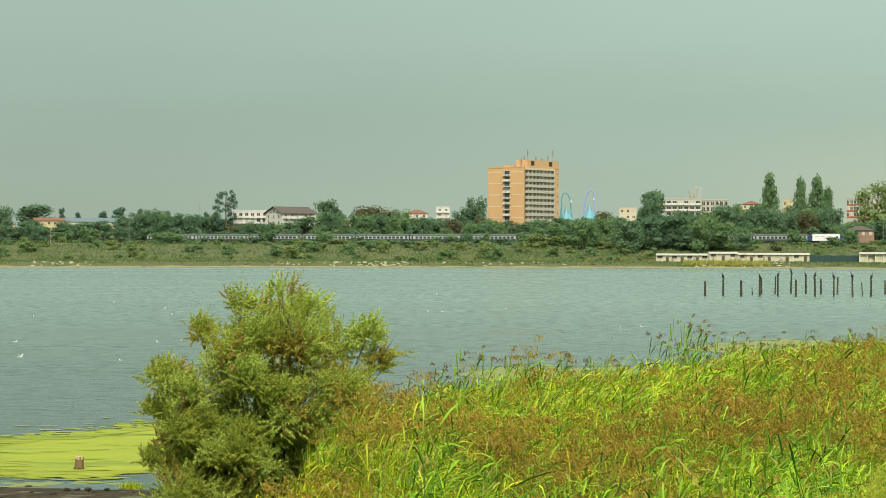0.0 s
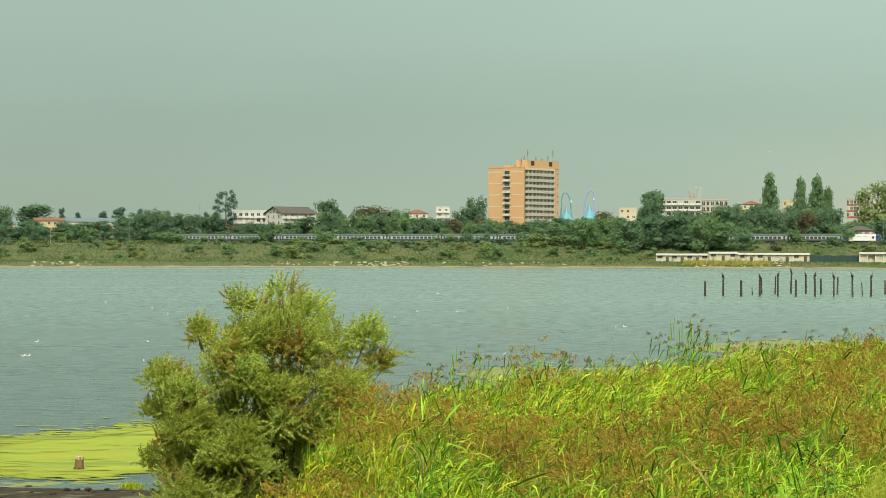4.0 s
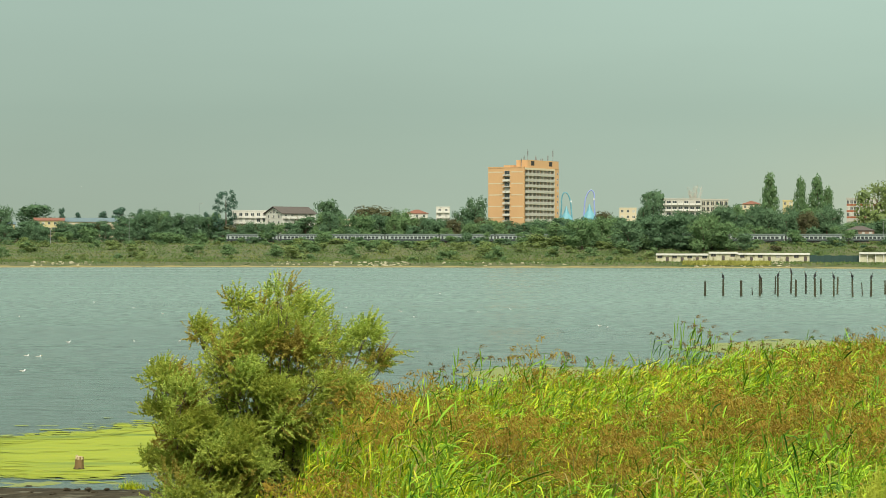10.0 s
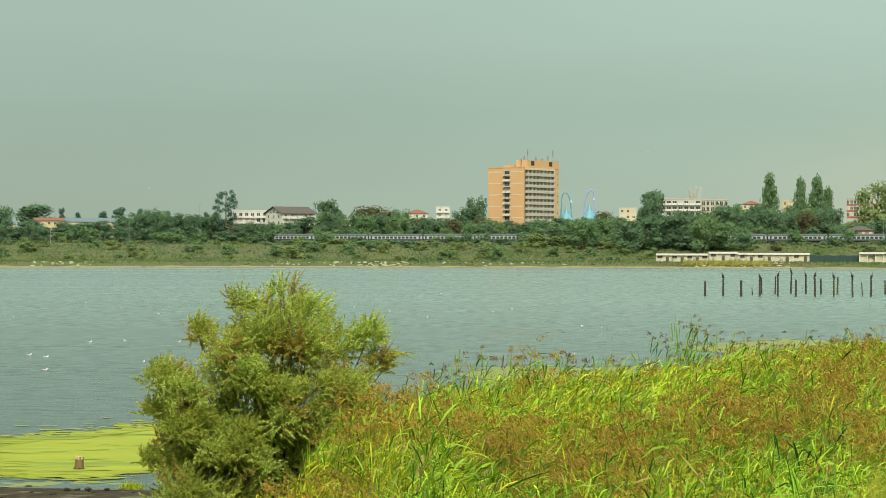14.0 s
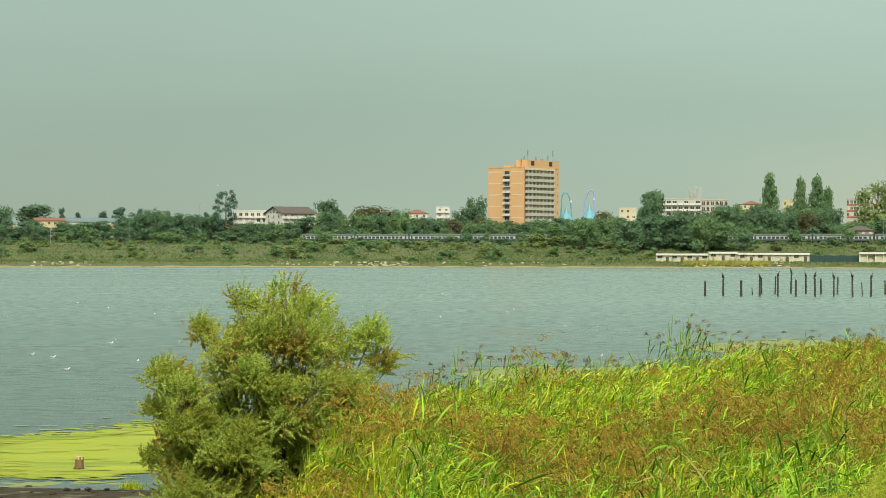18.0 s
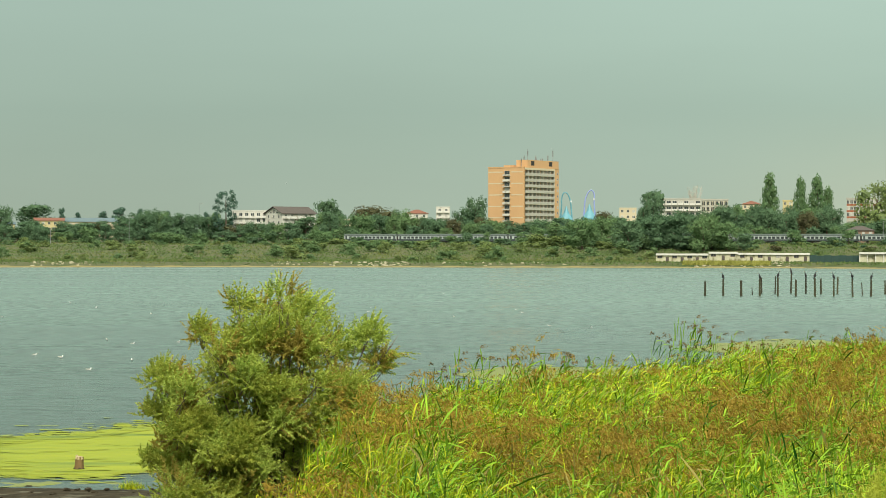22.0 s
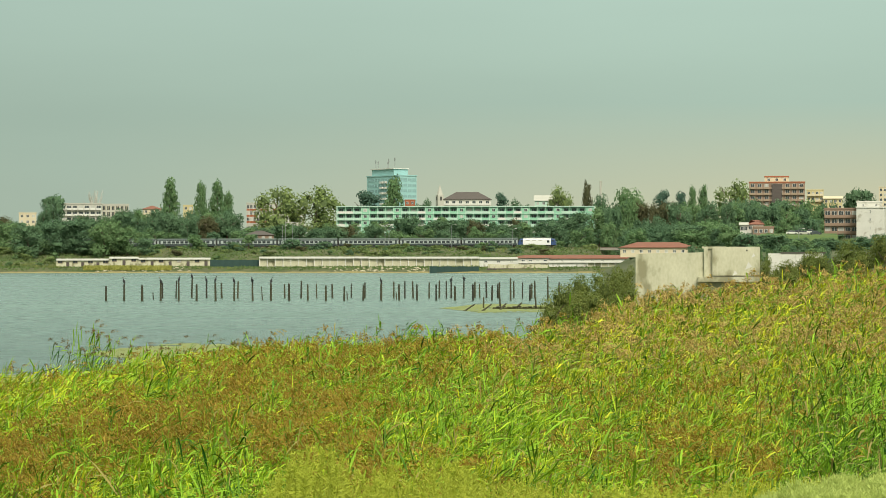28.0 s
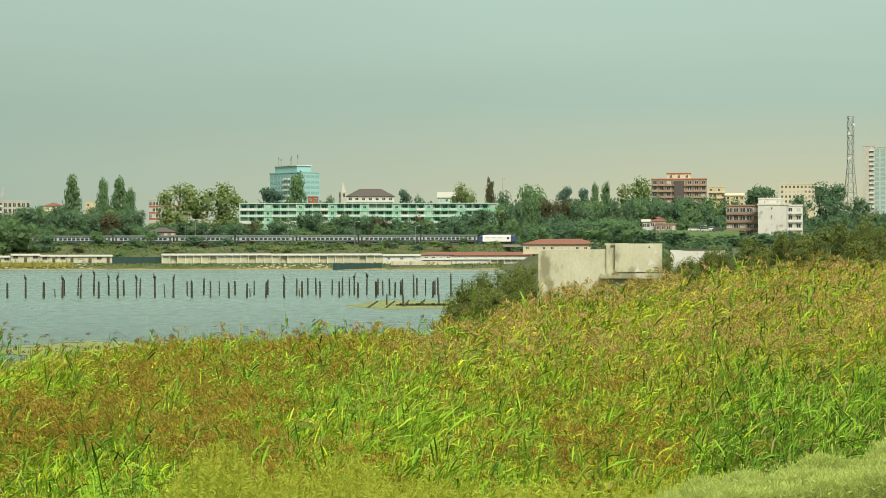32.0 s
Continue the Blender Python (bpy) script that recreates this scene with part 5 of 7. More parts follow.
for row in (("dome", 3, 362, 44, 1420), ("dome", 62, 362, 74, 1480), ("pine", 110, 369, 17, 1478), ("pine", 212, 366, 36, 1485), ("pine", 182, 373, 26, 1485), ("pine", 138, 377, 20, 1485), ("pine", 249, 370, 20, 1440), ("deep", 275, 372, 40, 1420), ("pine", 366, 374, 18, 1420), ("pine", 297, 374, 20, 1430), ("sparse", 400, 339, 46, 1330),
            ("dome", 583, 353, 58, 1400), ("turning", 662, 361, 92, 1370), ("turning", 738, 383, 60, 1350), ("deep", 772, 386, 40, 1345), ("fresh", 706, 368, 52, 1400), ("deep", 690, 372, 40, 1395), ("deep", 840, 347, 50, 1380), ("deep", 818, 366, 40, 1370),
            ("dome", 1156, 337, 54, 1370), ("deep", 1138, 356, 30, 1360), ("turning", 1070, 371, 44, 1340), ("poplar", 1361, 307, 36, 1300)):
    tree_at(*row)
for row in (("poplar", 1417, 314, 30, 1300), ("poplar", 1446, 311, 38, 1305), ("poplar", 1464, 332, 26, 1310)):
    tree_at(*row)
for row in (("willow", 318, 322, 98, 1290), ("willow", 388, 324, 100, 1295), ("pine", 478, 330, 66, 1420), ("poplar", 526, 307, 44, 1400), ("dome", 578, 344, 36, 1410), ("pine", 716, 337, 36, 1450), ("dome", 748, 345, 44, 1440),
            ("willow", 822, 324, 56, 1420), ("darkpoplar", 867, 316, 24, 1380), ("fresh", 940, 330, 84, 1330), ("deep", 895, 338, 50, 1340), ("pine", 1000, 333, 44, 1350)):
    tree_at(*row, True)
for row in (("pine", 1030, 335, 36, 1350), ("poplar", 1053, 324, 22, 1370), ("poplar", 1072, 323, 26, 1372), ("willow", 1122, 313, 78, 1360), ("dome", 1345, 330, 66, 1480), ("dome", 1470, 325, 90, 1440), ("deep", 1415, 345, 50, 1430),
            ("deep", 1520, 350, 60, 1420), ("fresh", 660, 350, 30, 1430), ("deep", 1290, 350, 40, 1330)):
    tree_at(*row, True)
for row in (("deep", 1340, 366, 50, 1290), ("deep", 1390, 364, 46, 1290), ("fresh", 1322, 371, 42, 1285), ("dome", 1474, 360, 44, 1290), ("deep", 1508, 392, 40, 1280), ("domefresh", 1436, 366, 60, 1285)):
    tree_at(*row)
# the ragged belts behind the line
for i in range(98):
    x = -20 + i * 16.2 + _tr.uniform(-9, 9)
    y = float(np.interp(x, [0, 60, 90, 120, 160, 200, 230, 260, 330, 380, 430, 480, 560, 620, 700, 760, 860, 930, 1000, 1100, 1200, 1300, 1400, 1465, 1490], [393, 391, 399, 391, 389, 386, 378, 372, 372, 376, 388, 396, 372, 375, 378, 387, 384, 386, 384, 386, 374, 362, 367, 370, 392])) + _tr.uniform(-3, 9)
    d = float(rail_distance(sight(x, y)[0])) + _tr.uniform(22, 60)
    tree_at(_tr.choice(("deep", "deep", "fresh", "dome", "domefresh", "deep", "turning", "dome")), x, y, _tr.uniform(34, 56), d)
for i in range(46):
    x = -20 + i * 34 + _tr.uniform(-9, 9)
    d = float(rail_distance(sight(x, 400)[0])) + _tr.uniform(10, 20)
    y = 402 + _tr.uniform(-7, 8)
    tree_at(_tr.choice(("deep", "fresh", "dome", "domefresh", "shrub")), x, y, _tr.uniform(26, 44), d)
for i in range(76):
    x = 330 + i * 16.7 + _tr.uniform(-10, 10)
    y = float(np.interp(x, [0, 300, 420, 480, 560, 700, 800, 880, 950, 1050, 1150, 1250, 1300, 1340, 1440, 1560], [382, 388, 392, 385, 376, 382, 384, 362, 346, 350, 352, 362, 398, 408, 380, 372])) + _tr.uniform(-3, 8)
    d = float(rail_distance(sight(x, y, True)[0])) + _tr.uniform(24, 70)
    tree_at(_tr.choice(("deep", "fresh", "dome", "domefresh", "turning", "deep", "dome", "deep")), x, y, _tr.uniform(34, 58), d, True)
for i in range(40):
    x = 400 + i * 30 + _tr.uniform(-9, 9)
    d = float(rail_distance(sight(x, 400, True)[0])) + _tr.uniform(10, 22)
    tree_at(_tr.choice(("deep", "fresh", "dome", "domefresh", "shrub")), x, (402 if x < 900 else 385) + _tr.uniform(-10, 10), _tr.uniform(26, 46), d, True)
# groves between the line and the water
for x, y, w in ((948, 398, 40), (985, 392, 60), (1030, 384, 60), (1065, 380, 64), (1112, 388, 60), (1160, 380, 70), (1205, 374, 70), (1245, 380, 60), (1285, 390, 60), (1318, 412, 36), (1010, 405, 60), (1090, 405, 70), (1180, 405, 80), (1260, 412, 80), (1130, 412, 60), (1225, 420, 70), (1055, 415, 60)):
    tree_at(_tr.choice(("deep", "dome", "domefresh", "fresh")), x, y, w, float(rail_distance(sight(x, y)[0])) - _tr.uniform(22, 60))
for kind, x, y, w in (("freshshrub", 300, 411, 48), ("freshshrub", 470, 404, 38), ("shrub", 450, 418, 40), ("dryshrub", 535, 428, 44), ("freshshrub", 580, 420, 60), ("shrub", 620, 424, 50), ("shrub", 850, 418, 40), ("freshshrub", 860, 410, 22),
                      ("freshshrub", 1410, 410, 42), ("shrub", 1475, 418, 44), ("shrub", 1370, 428, 40), ("dryshrub", 1322, 430, 40)):
    tree_at(kind, x, y, w, float(rail_distance(sight(x, y)[0])) - 16)
for kind, x, y, w in (("freshshrub", 170, 408, 34), ("shrub", 240, 425, 40), ("freshshrub", 268, 408, 30), ("shrub", 345, 416, 60), ("shrub", 400, 420, 44), ("shrub", 1000, 398, 70), ("deep", 960, 402, 50), ("dome", 1060, 400, 60), ("deep", 1110, 402, 50)):
    tree_at(kind, x, y, w, float(rail_distance(sight(x, y, True)[0])) - 16, True)
for i in range(105):
    x = _tr.uniform(-20, 1160)
    az, _ = sight(x, 450)
    f = _tr.uniform(0.15, 0.93)
    d = float(far_shore(az)) + 14 + f * (float(rail_distance(az)) - 12 - float(far_shore(az)) - 14)
    big = _tr.uniform(0.9, 1.7) if f > 0.4 else _tr.uniform(0.4, 0.9)
    hh = min(3.4 * big, RAIL_Z + 0.9 - ground_at(az, d))
    scrub(_tr.choice(("freshshrub", "dryshrub", "freshshrub", "dryshrub")), az, d, min(6.6 * big, 2.6 * max(hh, 1.2)), max(hh, 1.2))
# low scrub before the rails
for i in range(220):
    az = _tr.uniform(-9.2, 9.0) if i < 165 else _tr.uniform(9.0, 14.5)
    if 3.0 < az < 5.5:
        continue
    big = _tr.random() < 0.2
    hh = _tr.uniform(2.4, 3.8) if big else _tr.uniform(0.9, 1.9)
    scrub(_tr.choice(("freshshrub", "dryshrub", "shrub", "freshshrub")), az, float(rail_distance(az)) - _tr.uniform(8, 15), min(_tr.uniform(5, 10), 2.6 * hh), hh)
for kind, x, y, w, back in (("deep", 446, 391, 32, 14), ("deep", 474, 391, 38, -14), ("deep", 430, 396, 26, 20), ("domefresh", 575, 410, 34, -16)):
    tree_at(kind, x, y, w, float(rail_distance(sight(x, y)[0])) + back)
for i in range(22):
    x = _tr.uniform(20, 920)
    az, _ = sight(x, 440, True)
    tree(_tr.choice(("shrub", "dryshrub", "freshshrub")), az, float(rail_distance(az)) - _tr.uniform(14, 60), _tr.uniform(3, 6), _tr.uniform(1.2, 2.2))
for i in range(58):
    x = 945 + i * 11.5 + _tr.uniform(-8, 8)
    d = _tr.uniform(900, 1130)
    y = float(np.interp(x, [900, 960, 1100, 1230, 1290, 1330, 1430, 1600], [402, 388, 384, 390, 404, 408, 400, 388])) + (1130 - d) * 0.05 + _tr.uniform(-6, 6)
    if 1128 < x < 1292:
        d, y = _tr.uniform(880, 960), (408 if x < 1205 else 419) + _tr.uniform(-3, 5)
    tree_at(_tr.choice(("deep", "fresh", "dome", "domefresh", "deep", "shrub")), x, y, _tr.uniform(40, 66), d, True)
for i in range(17):
    tree_at(_tr.choice(("shrub", "freshshrub")), 1050 + i * 15 + _tr.uniform(-5, 5), 430 + _tr.uniform(-5, 5), _tr.uniform(22, 36), _tr.uniform(560, 700), True)
for row in (("dome", 1172, 351, 62, 1330), ("deep", 1226, 352, 54, 1330), ("fresh", 1268, 358, 44, 1330), ("deep", 1140, 345, 40, 1335), ("deep", 1158, 347, 62, 1318), ("dome", 1200, 348, 74, 1320), ("fresh", 1244, 350, 64, 1318)):
    tree_at(*row, True)
for i in range(64):
    az, _ = sight(_tr.uniform(0, 925), 440, True)
    hh = _tr.uniform(1.0, 2.6)
    scrub(_tr.choice(("shrub", "dryshrub", "freshshrub", "dryshrub", "turning")), az, float(rail_distance(az)) - _tr.uniform(9, 46), _tr.uniform(4, 8), hh)
for x, y, w in ((512, 424, 50), (536, 420, 56), (572, 412, 40), (598, 421, 60), (640, 425, 56), (680, 423, 60), (720, 426, 54), (760, 424, 50), (800, 416, 40), (826, 409, 34), (850, 420, 44), (890, 421, 50), (925, 411, 46), (955, 413, 56), (985, 416, 60),
                (282, 410, 50), (318, 412, 50), (300, 424, 70), (340, 428, 40), (240, 433, 50), (205, 436, 40), (40, 434, 60), (10, 430, 50)):
    az, _ = sight(x, y)
    d = float(rail_distance(az)) - _tr.uniform(14, 44)
    scrub(_tr.choice(("shrub", "freshshrub", "freshshrub", "dryshrub")), az, d, w * d / FOCUS, spot(x, y, d).z - ground_at(az, d))
for x, y in ((1188, 416), (1203, 413), (1216, 415), (1228, 417), (1243, 416), (1256, 414), (1270, 416), (1284, 413), (1297, 415), (1308, 417)):
    az, _ = sight(x, y, True)
    scrub(_tr.choice(("shrub", "freshshrub", "shrub")), az, 962, 6.4, spot(x, y - 2, 962, True).z - ground_at(az, 962))
join_scrub("bank_scrub", "low mixed scrub, green and dry, on the far bank")
# hedges on the near bank by the ruin
for kind, x, y, w, d in (("shrub", 910, 458, 100, 172), ("freshshrub", 868, 472, 100, 165), ("freshshrub", 836, 488, 110, 140), ("shrub", 806, 512, 90, 136), ("freshshrub", 860, 500, 110, 132), ("dryshrub", 935, 456, 60, 190), ("shrub", 880, 500, 110, 150), ("shrub", 930, 490, 80, 160), ("shrub", 1180, 440, 50, 215), ("shrub", 1215, 470, 90, 195),
                         ("shrub", 1198, 463, 60, 205), ("shrub", 1238, 462, 70, 208), ("dryshrub", 1015, 497, 60, 182), ("dryshrub", 1060, 492, 70, 184), ("dryshrub", 1105, 492, 70, 184), ("shrub", 1150, 488, 70, 186), ("dryshrub", 975, 502, 50, 182), ("shrub", 1275, 448, 90, 225), ("dryshrub", 1330, 425, 110, 240), ("shrub", 1390, 418, 110, 235), ("dryshrub", 1440, 408, 120, 240), ("shrub", 1500, 402, 120, 230), ("freshshrub", 1555, 392, 110, 225), ("shrub", 1600, 388, 120, 220), ("shrub", 1345, 452, 80, 200), ("shrub", 1430, 445, 110, 205), ("shrub", 1520, 430, 120, 200), ("shrub", 1250, 440, 70, 205), ("shrub", 1222, 447, 60, 200), ("shrub", 1200, 456, 50, 196), ("dryshrub", 1268, 446, 70, 210)):
    az, _ = sight(x, y, True)
    h = spot(x, y - (14 if x > 1250 else 0), d, True).z - ground_at(az, d)
    tagged(tree("near shrub", az, d, w * d / FOCUS, h), "dense green shrub on the reedy bank", group="shrubs on the near bank")


def bare_tree(x, y, wpx, d, late=False):
    az, _ = sight(x, y, late)
    p = polar(az, d)
    h, w = spot(x, y, d, late).z - p.z, wpx * d / FOCUS
    ob = thing("bare_tree", pose(p.x, p.y, p.z), "leafless pale tree with fine branching", "tree", "trees along the far shore")
    part("trunk", Shape().tube((0, 0, -0.3), (0, 0, h * 0.6), 0.3, 0.2, 7), BARK, ob)
    rng = random.Random(4)
    for i in range(26):
        a, z = rng.uniform(0, 6.283), h * rng.uniform(0.4, 0.6)
        e = Vector((w * 0.5 * math.cos(a) * rng.uniform(0.5, 1), w * 0.5 * math.sin(a) * rng.uniform(0.5, 1), h * rng.uniform(0.75, 1.0)))
        br = part("branch", Shape().tube((0, 0, z), e, 0.16, 0.08, 5), GREY, ob)
        for j in range(6):
            q = Vector((0, 0, z)).lerp(e, rng.uniform(0.4, 0.9))
            part("twig", Shape().tube(q, q + Vector((rng.uniform(-1, 1), rng.uniform(-1, 1), rng.uniform(0.6, 1.8))), 0.09, 0.05, 4), GREY, br)


bare_tree(1227, 327, 42, 1415)


def lamp_post(x, y, d, late=False, h=None):
    az, _ = sight(x, y, late)
    p = polar(az, d)
    h = spot(x, y, d, late).z - p.z
    ob = thing("street_lamp", pose(p.x, p.y, p.z, 0, 0, -az), "grey steel street lamp by the line", "street lamp", "lamps along the line")
    part("pole", Shape().tube((0, 0, -0.2), (0, 0, h), 0.14, 0.09, 7), STEEL, ob)
    part("arm", Shape().tube((0, 0, h - 0.05), (1.4, -0.2, h + 0.15), 0.06, 0.05, 6), STEEL, ob)
    part("lamp_head", Shape().box(1.2, 2.0, -0.35, -0.05, h + 0.05, h + 0.22), WHITEPAINT, ob)


for x, y in ((90, 405), (229, 385), (353, 361)):
    lamp_post(x, y, 1300 if x != 353 else 1500)
for x, y in ((510, 393), (628, 393), (517, 398), (735, 400), (1240, 400), (333, 390), (346, 392), (328, 395)):
    lamp_post(x, y, float(rail_distance(sight(x, y, True)[0])) - 8 if x < 1200 else 960, True)


def chimney(x, y, d):
    az, _ = sight(x, y, True)
    p = polar(az, d)
    h = spot(x, y, d, True).z - p.z
    ob = thing("chimney", pose(p.x, p.y, p.z), "slim pale factory chimney behind the trees", "chimney")
    part("shaft", Shape().tube((0, 0, -0.3), (0, 0, h), 0.9, 0.6, 12), GREY, ob)
    part("rim", Shape().tube((0, 0, h), (0, 0, h + 0.4), 0.75, 0.75, 12), GREY, ob)


chimney(891, 317, 1700)


def road_rise():
    """A bank with a road on it, on which the cars stand."""
    az, _ = sight(1242, 412, True)
    p = polar(az, 1000)
    top = spot(1242, 412, 1000, True).z
    ob = thing("road_bank", pose(p.x, p.y, 0, 0, 0, -az), "grassy bank carrying a road above the trees", "bank", kind="structure")
    rows = []
    for y, z in ((-30, p.z - 3), (-8, top - 1.2), (-5, top), (26, top + 1.0), (60, p.z)):
        rows.append((y, z))
    part("slope", Shape().hull([[(x, y, z) for y, z in rows] for x in (-14, 13)]), GREENGRASS, ob)
    return top


ROAD_TOP = road_rise()


def car(x, y, d, late, mat, word, turn=0):
    az, _ = sight(x, y, late)
    p = polar(az, d)
    if x > 1200:
        p.z = ROAD_TOP + (d - 1000 + 5) / 31
    ob = thing("car", pose(p.x, p.y, p.z, 0, 0, -az + turn), word + " car parked by the line", "car", "parked cars")
    part("body", Shape().hull([[(x0, -0.85, 0.3), (x0, 0.85, 0.3), (x0, 0.85, z), (x0, -0.85, z)] for x0, z in ((-2.1, 0.75), (-1.9, 0.95), (1.2, 0.95), (2.1, 0.7))]), mat, ob)
    part("cabin", Shape().hull([[(-1.7, -0.75, z) if k == 0 else (1.0, -0.75, z) if k == 1 else (1.0, 0.75, z) if k == 2 else (-1.7, 0.75, z) for k in range(4)] if z < 1 else [(-1.3, -0.62, z), (0.4, -0.62, z), (0.4, 0.62, z), (-1.3, 0.62, z)] for z in (0.95, 1.45)]), GLASS, ob)
    part("roof", Shape().box(-1.28, 0.38, -0.6, 0.6, 1.45, 1.5), mat, ob)
    for wx in (-1.3, 1.3):
        for wy in (-0.86, 0.70):
            wheel = part("wheel", Shape().tube((wx, wy, 0.31), (wx, wy + 0.16, 0.31), 0.31, 0.31, 12), DARK, ob)
            part("rim", Shape().tube((wx, wy - 0.004, 0.31), (wx, wy + 0.164, 0.31), 0.18, 0.18, 10), STEEL, wheel)


for x, y, d, mat, word in ((432, 412, 1215, WHITEPAINT, "white"), (1228, 406, 1012, WHITEPAINT, "white"), (1250, 408, 1005, GREY, "grey"), (1270, 408, 1004, COACHBLUE, "dark blue"), (1262, 404, 1020, WHITEPAINT, "small white"), (1240, 405, 1018, DARK, "black")):
    car(x, y, d, True, mat, word)


# ---- old pier ----
def pile(az, d, h, r, lean=(0, 0), seed=0):
    p = polar(az, d, 0.0)
    ob = thing("pier_pile", pose(p.x, p.y, -1.0), "weathered dark wooden pile standing in the water", "pile", "piles of the old pier")
    rng = random.Random(seed)
    rings = []
    n = 9
    bumps = [rng.uniform(0.82, 1.15) for _ in range(n)]
    for z, k in ((0, 1.05), (1.2, 1.0), (1.0 + h * 0.6, 0.92), (1.0 + h * 0.93, 0.85), (1.0 + h, 0.6)):
        rings.append([(lean[0] * z + r * k * bumps[i] * math.cos(6.283 * i / n), lean[1] * z + r * k * bumps[i] * math.sin(6.283 * i / n), z + (rng.uniform(-0.12, 0.06) if z > h else 0)) for i in range(n)])
    part("shaft", Shape().hull(rings), POSTWOOD, ob)
    return ob, Vector((p.x + lean[0] * (1 + h), p.y + lean[1] * (1 + h), h))


def cormorant(at, turn, wings=False):
    ob = thing("cormorant", pose(at.x, at.y, at.z - 0.04, 0, 0, turn), "black cormorant perched on a pile" + (", wings half spread" if wings else ""), "bird", "cormorants on the piles")
    part("body", Shape().hull([[(r * math.cos(6.283 * i / 8) + dx, r * 0.8 * math.sin(6.283 * i / 8), z) for i in range(8)] for r, z, dx in ((0.05, 0.02, -0.05), (0.13, 0.15, 0), (0.15, 0.32, 0.03), (0.09, 0.50, 0.08), (0.045, 0.58, 0.10))]), BLACKFEATHER, ob)
    part("neck", Shape().tube((0.10, 0, 0.55), (0.15, 0, 0.74), 0.045, 0.035, 7).ball((0.18, 0, 0.76), 0.055), BLACKFEATHER, ob)
    part("beak", Shape().tube((0.22, 0, 0.765), (0.32, 0, 0.75), 0.018, 0.006, 6), BEAK, ob)
    part("tail", Shape().tube((-0.05, 0, 0.12), (-0.16, 0, -0.10), 0.05, 0.02, 6), BLACKFEATHER, ob)
    for s in (-1, 1):
        out = 0.55 if wings else 0.14
        part("wing", Shape().hull([[(0.05, s * 0.11, 0.45), (-0.07, s * 0.11, 0.42), (-0.07, s * 0.12, 0.40), (0.05, s * 0.12, 0.43)], [(0.03, s * out, 0.46 if wings else 0.2), (-0.10, s * out, 0.36 if wings else 0.1), (-0.10, s * (out + 0.01), 0.20 if wings else 0.08), (0.03, s * (out + 0.01), 0.25 if wings else 0.14)]]), BLACKFEATHER, ob)


def build_pier():
    rng = random.Random(21)
    tops = []
    front = [13.5, 46, 78, 111, 143, 175, 209, 242, 275, 307, 340, 373, 405, 437, 471, 503, 535, 567, 601, 634, 666, 699, 732, 766, 798]
    high = {46: 1, 111: 1, 143: 1, 209: 1, 242: 1, 275: 1, 307: 1, 340: 1, 503: 1, 732: 1.25, 798: 1.3}
    for i, x in enumerate(front):
        az, _ = sight(x, 500, True)
        h = (2.25 if x in high else 1.95) * high.get(x, 1) + rng.uniform(-0.12, 0.12)
        _, t = pile(az, 354 + rng.uniform(-2, 2), h, rng.uniform(0.10, 0.15), (rng.uniform(-0.02, 0.02), 0), i)
        if x in (46, 111, 143, 209, 242, 275, 307, 503):
            cormorant(t, rng.choice((0, 180, 30, 200)), x == 275)
    back = [115, 138, 166, 193, 220, 248, 332, 361, 389, 417, 450, 474, 525, 545, 560, 588, 606, 619, 627, 649, 669, 678, 690, 709, 712, 738, 753, 769, 775, 817, 835]
    for i, x in enumerate(back):
        az, _ = sight(x, 500, True)
        h = rng.choice((1.9, 2.1, 2.3)) * (1.15 if x in (166, 193, 525, 690) else 1)
        _, t = pile(az, 377 + rng.uniform(-3, 3), h, rng.uniform(0.09, 0.13), (rng.uniform(-0.03, 0.03), 0), 50 + i)
        if x in (166, 193, 627, 649):
            cormorant(t, rng.choice((0, 180)), x in (627, 649))
    for i, x in enumerate((99, 293, 444, 531)):
        az, _ = sight(x, 510, True)
        pile(az, 362, 1.0 if x != 293 else 1.7, 0.07, (-0.06, 0), 90 + i)
    # broken stage of the pier in the algae
    for x, y0, x1, y1 in ((648, 545, 668, 534), (680, 545, 698, 534), (712, 543, 724, 532), (738, 541, 752, 531)):
        a, b = sight(x, y0, True)
        d0 = -EYE / math.tan(radians(b))
        p, q = polar(a, d0, 0.0), polar(sight(x1, y1, True)[0], d0 + 1.5, (y0 - y1) * d0 / FOCUS)
        ob = thing("fallen_beam", pose(p.x, p.y, 0), "broken dark beam leaning out of the shallows", "beam", "wreck of the old pier")
        part("timber", Shape().tube((0, 0, -0.1), q - Vector((p.x, p.y, 0)), 0.10, 0.08, 8), POSTWOOD, ob)
    for i, (x, top) in enumerate(((684, 520), (715, 518), (777, 520))):
        az, el = sight(x, 540, True)
        d = -EYE / math.tan(radians(el))
        pile(az, d, (540 - top) * d / FOCUS, 0.09, (rng.uniform(-0.1, 0.1), 0), 120 + i)
    az, el = sight(748, 541, True)
    p = polar(az, -EYE / math.tan(radians(el)), 0.0)
    ob = thing("pier_remains", pose(p.x, p.y, 0, 0, 0, -az), "low dark remains of a plank stage", "pier", "wreck of the old pier")
    for i in range(9):
        part("plank", Shape().box(-2.4 + i * 0.55, -2.0 + i * 0.55, -1.2, 1.6, 0.16 + 0.05 * math.sin(i * 2.1), 0.24 + 0.05 * math.sin(i * 2.1)), POSTWOOD, ob)
    for y in (-0.9, 1.2):
        part("bearer", Shape().box(-2.8, 3.2, y - 0.1, y + 0.1, -0.3, 0.12), POSTWOOD, ob)


build_pier()


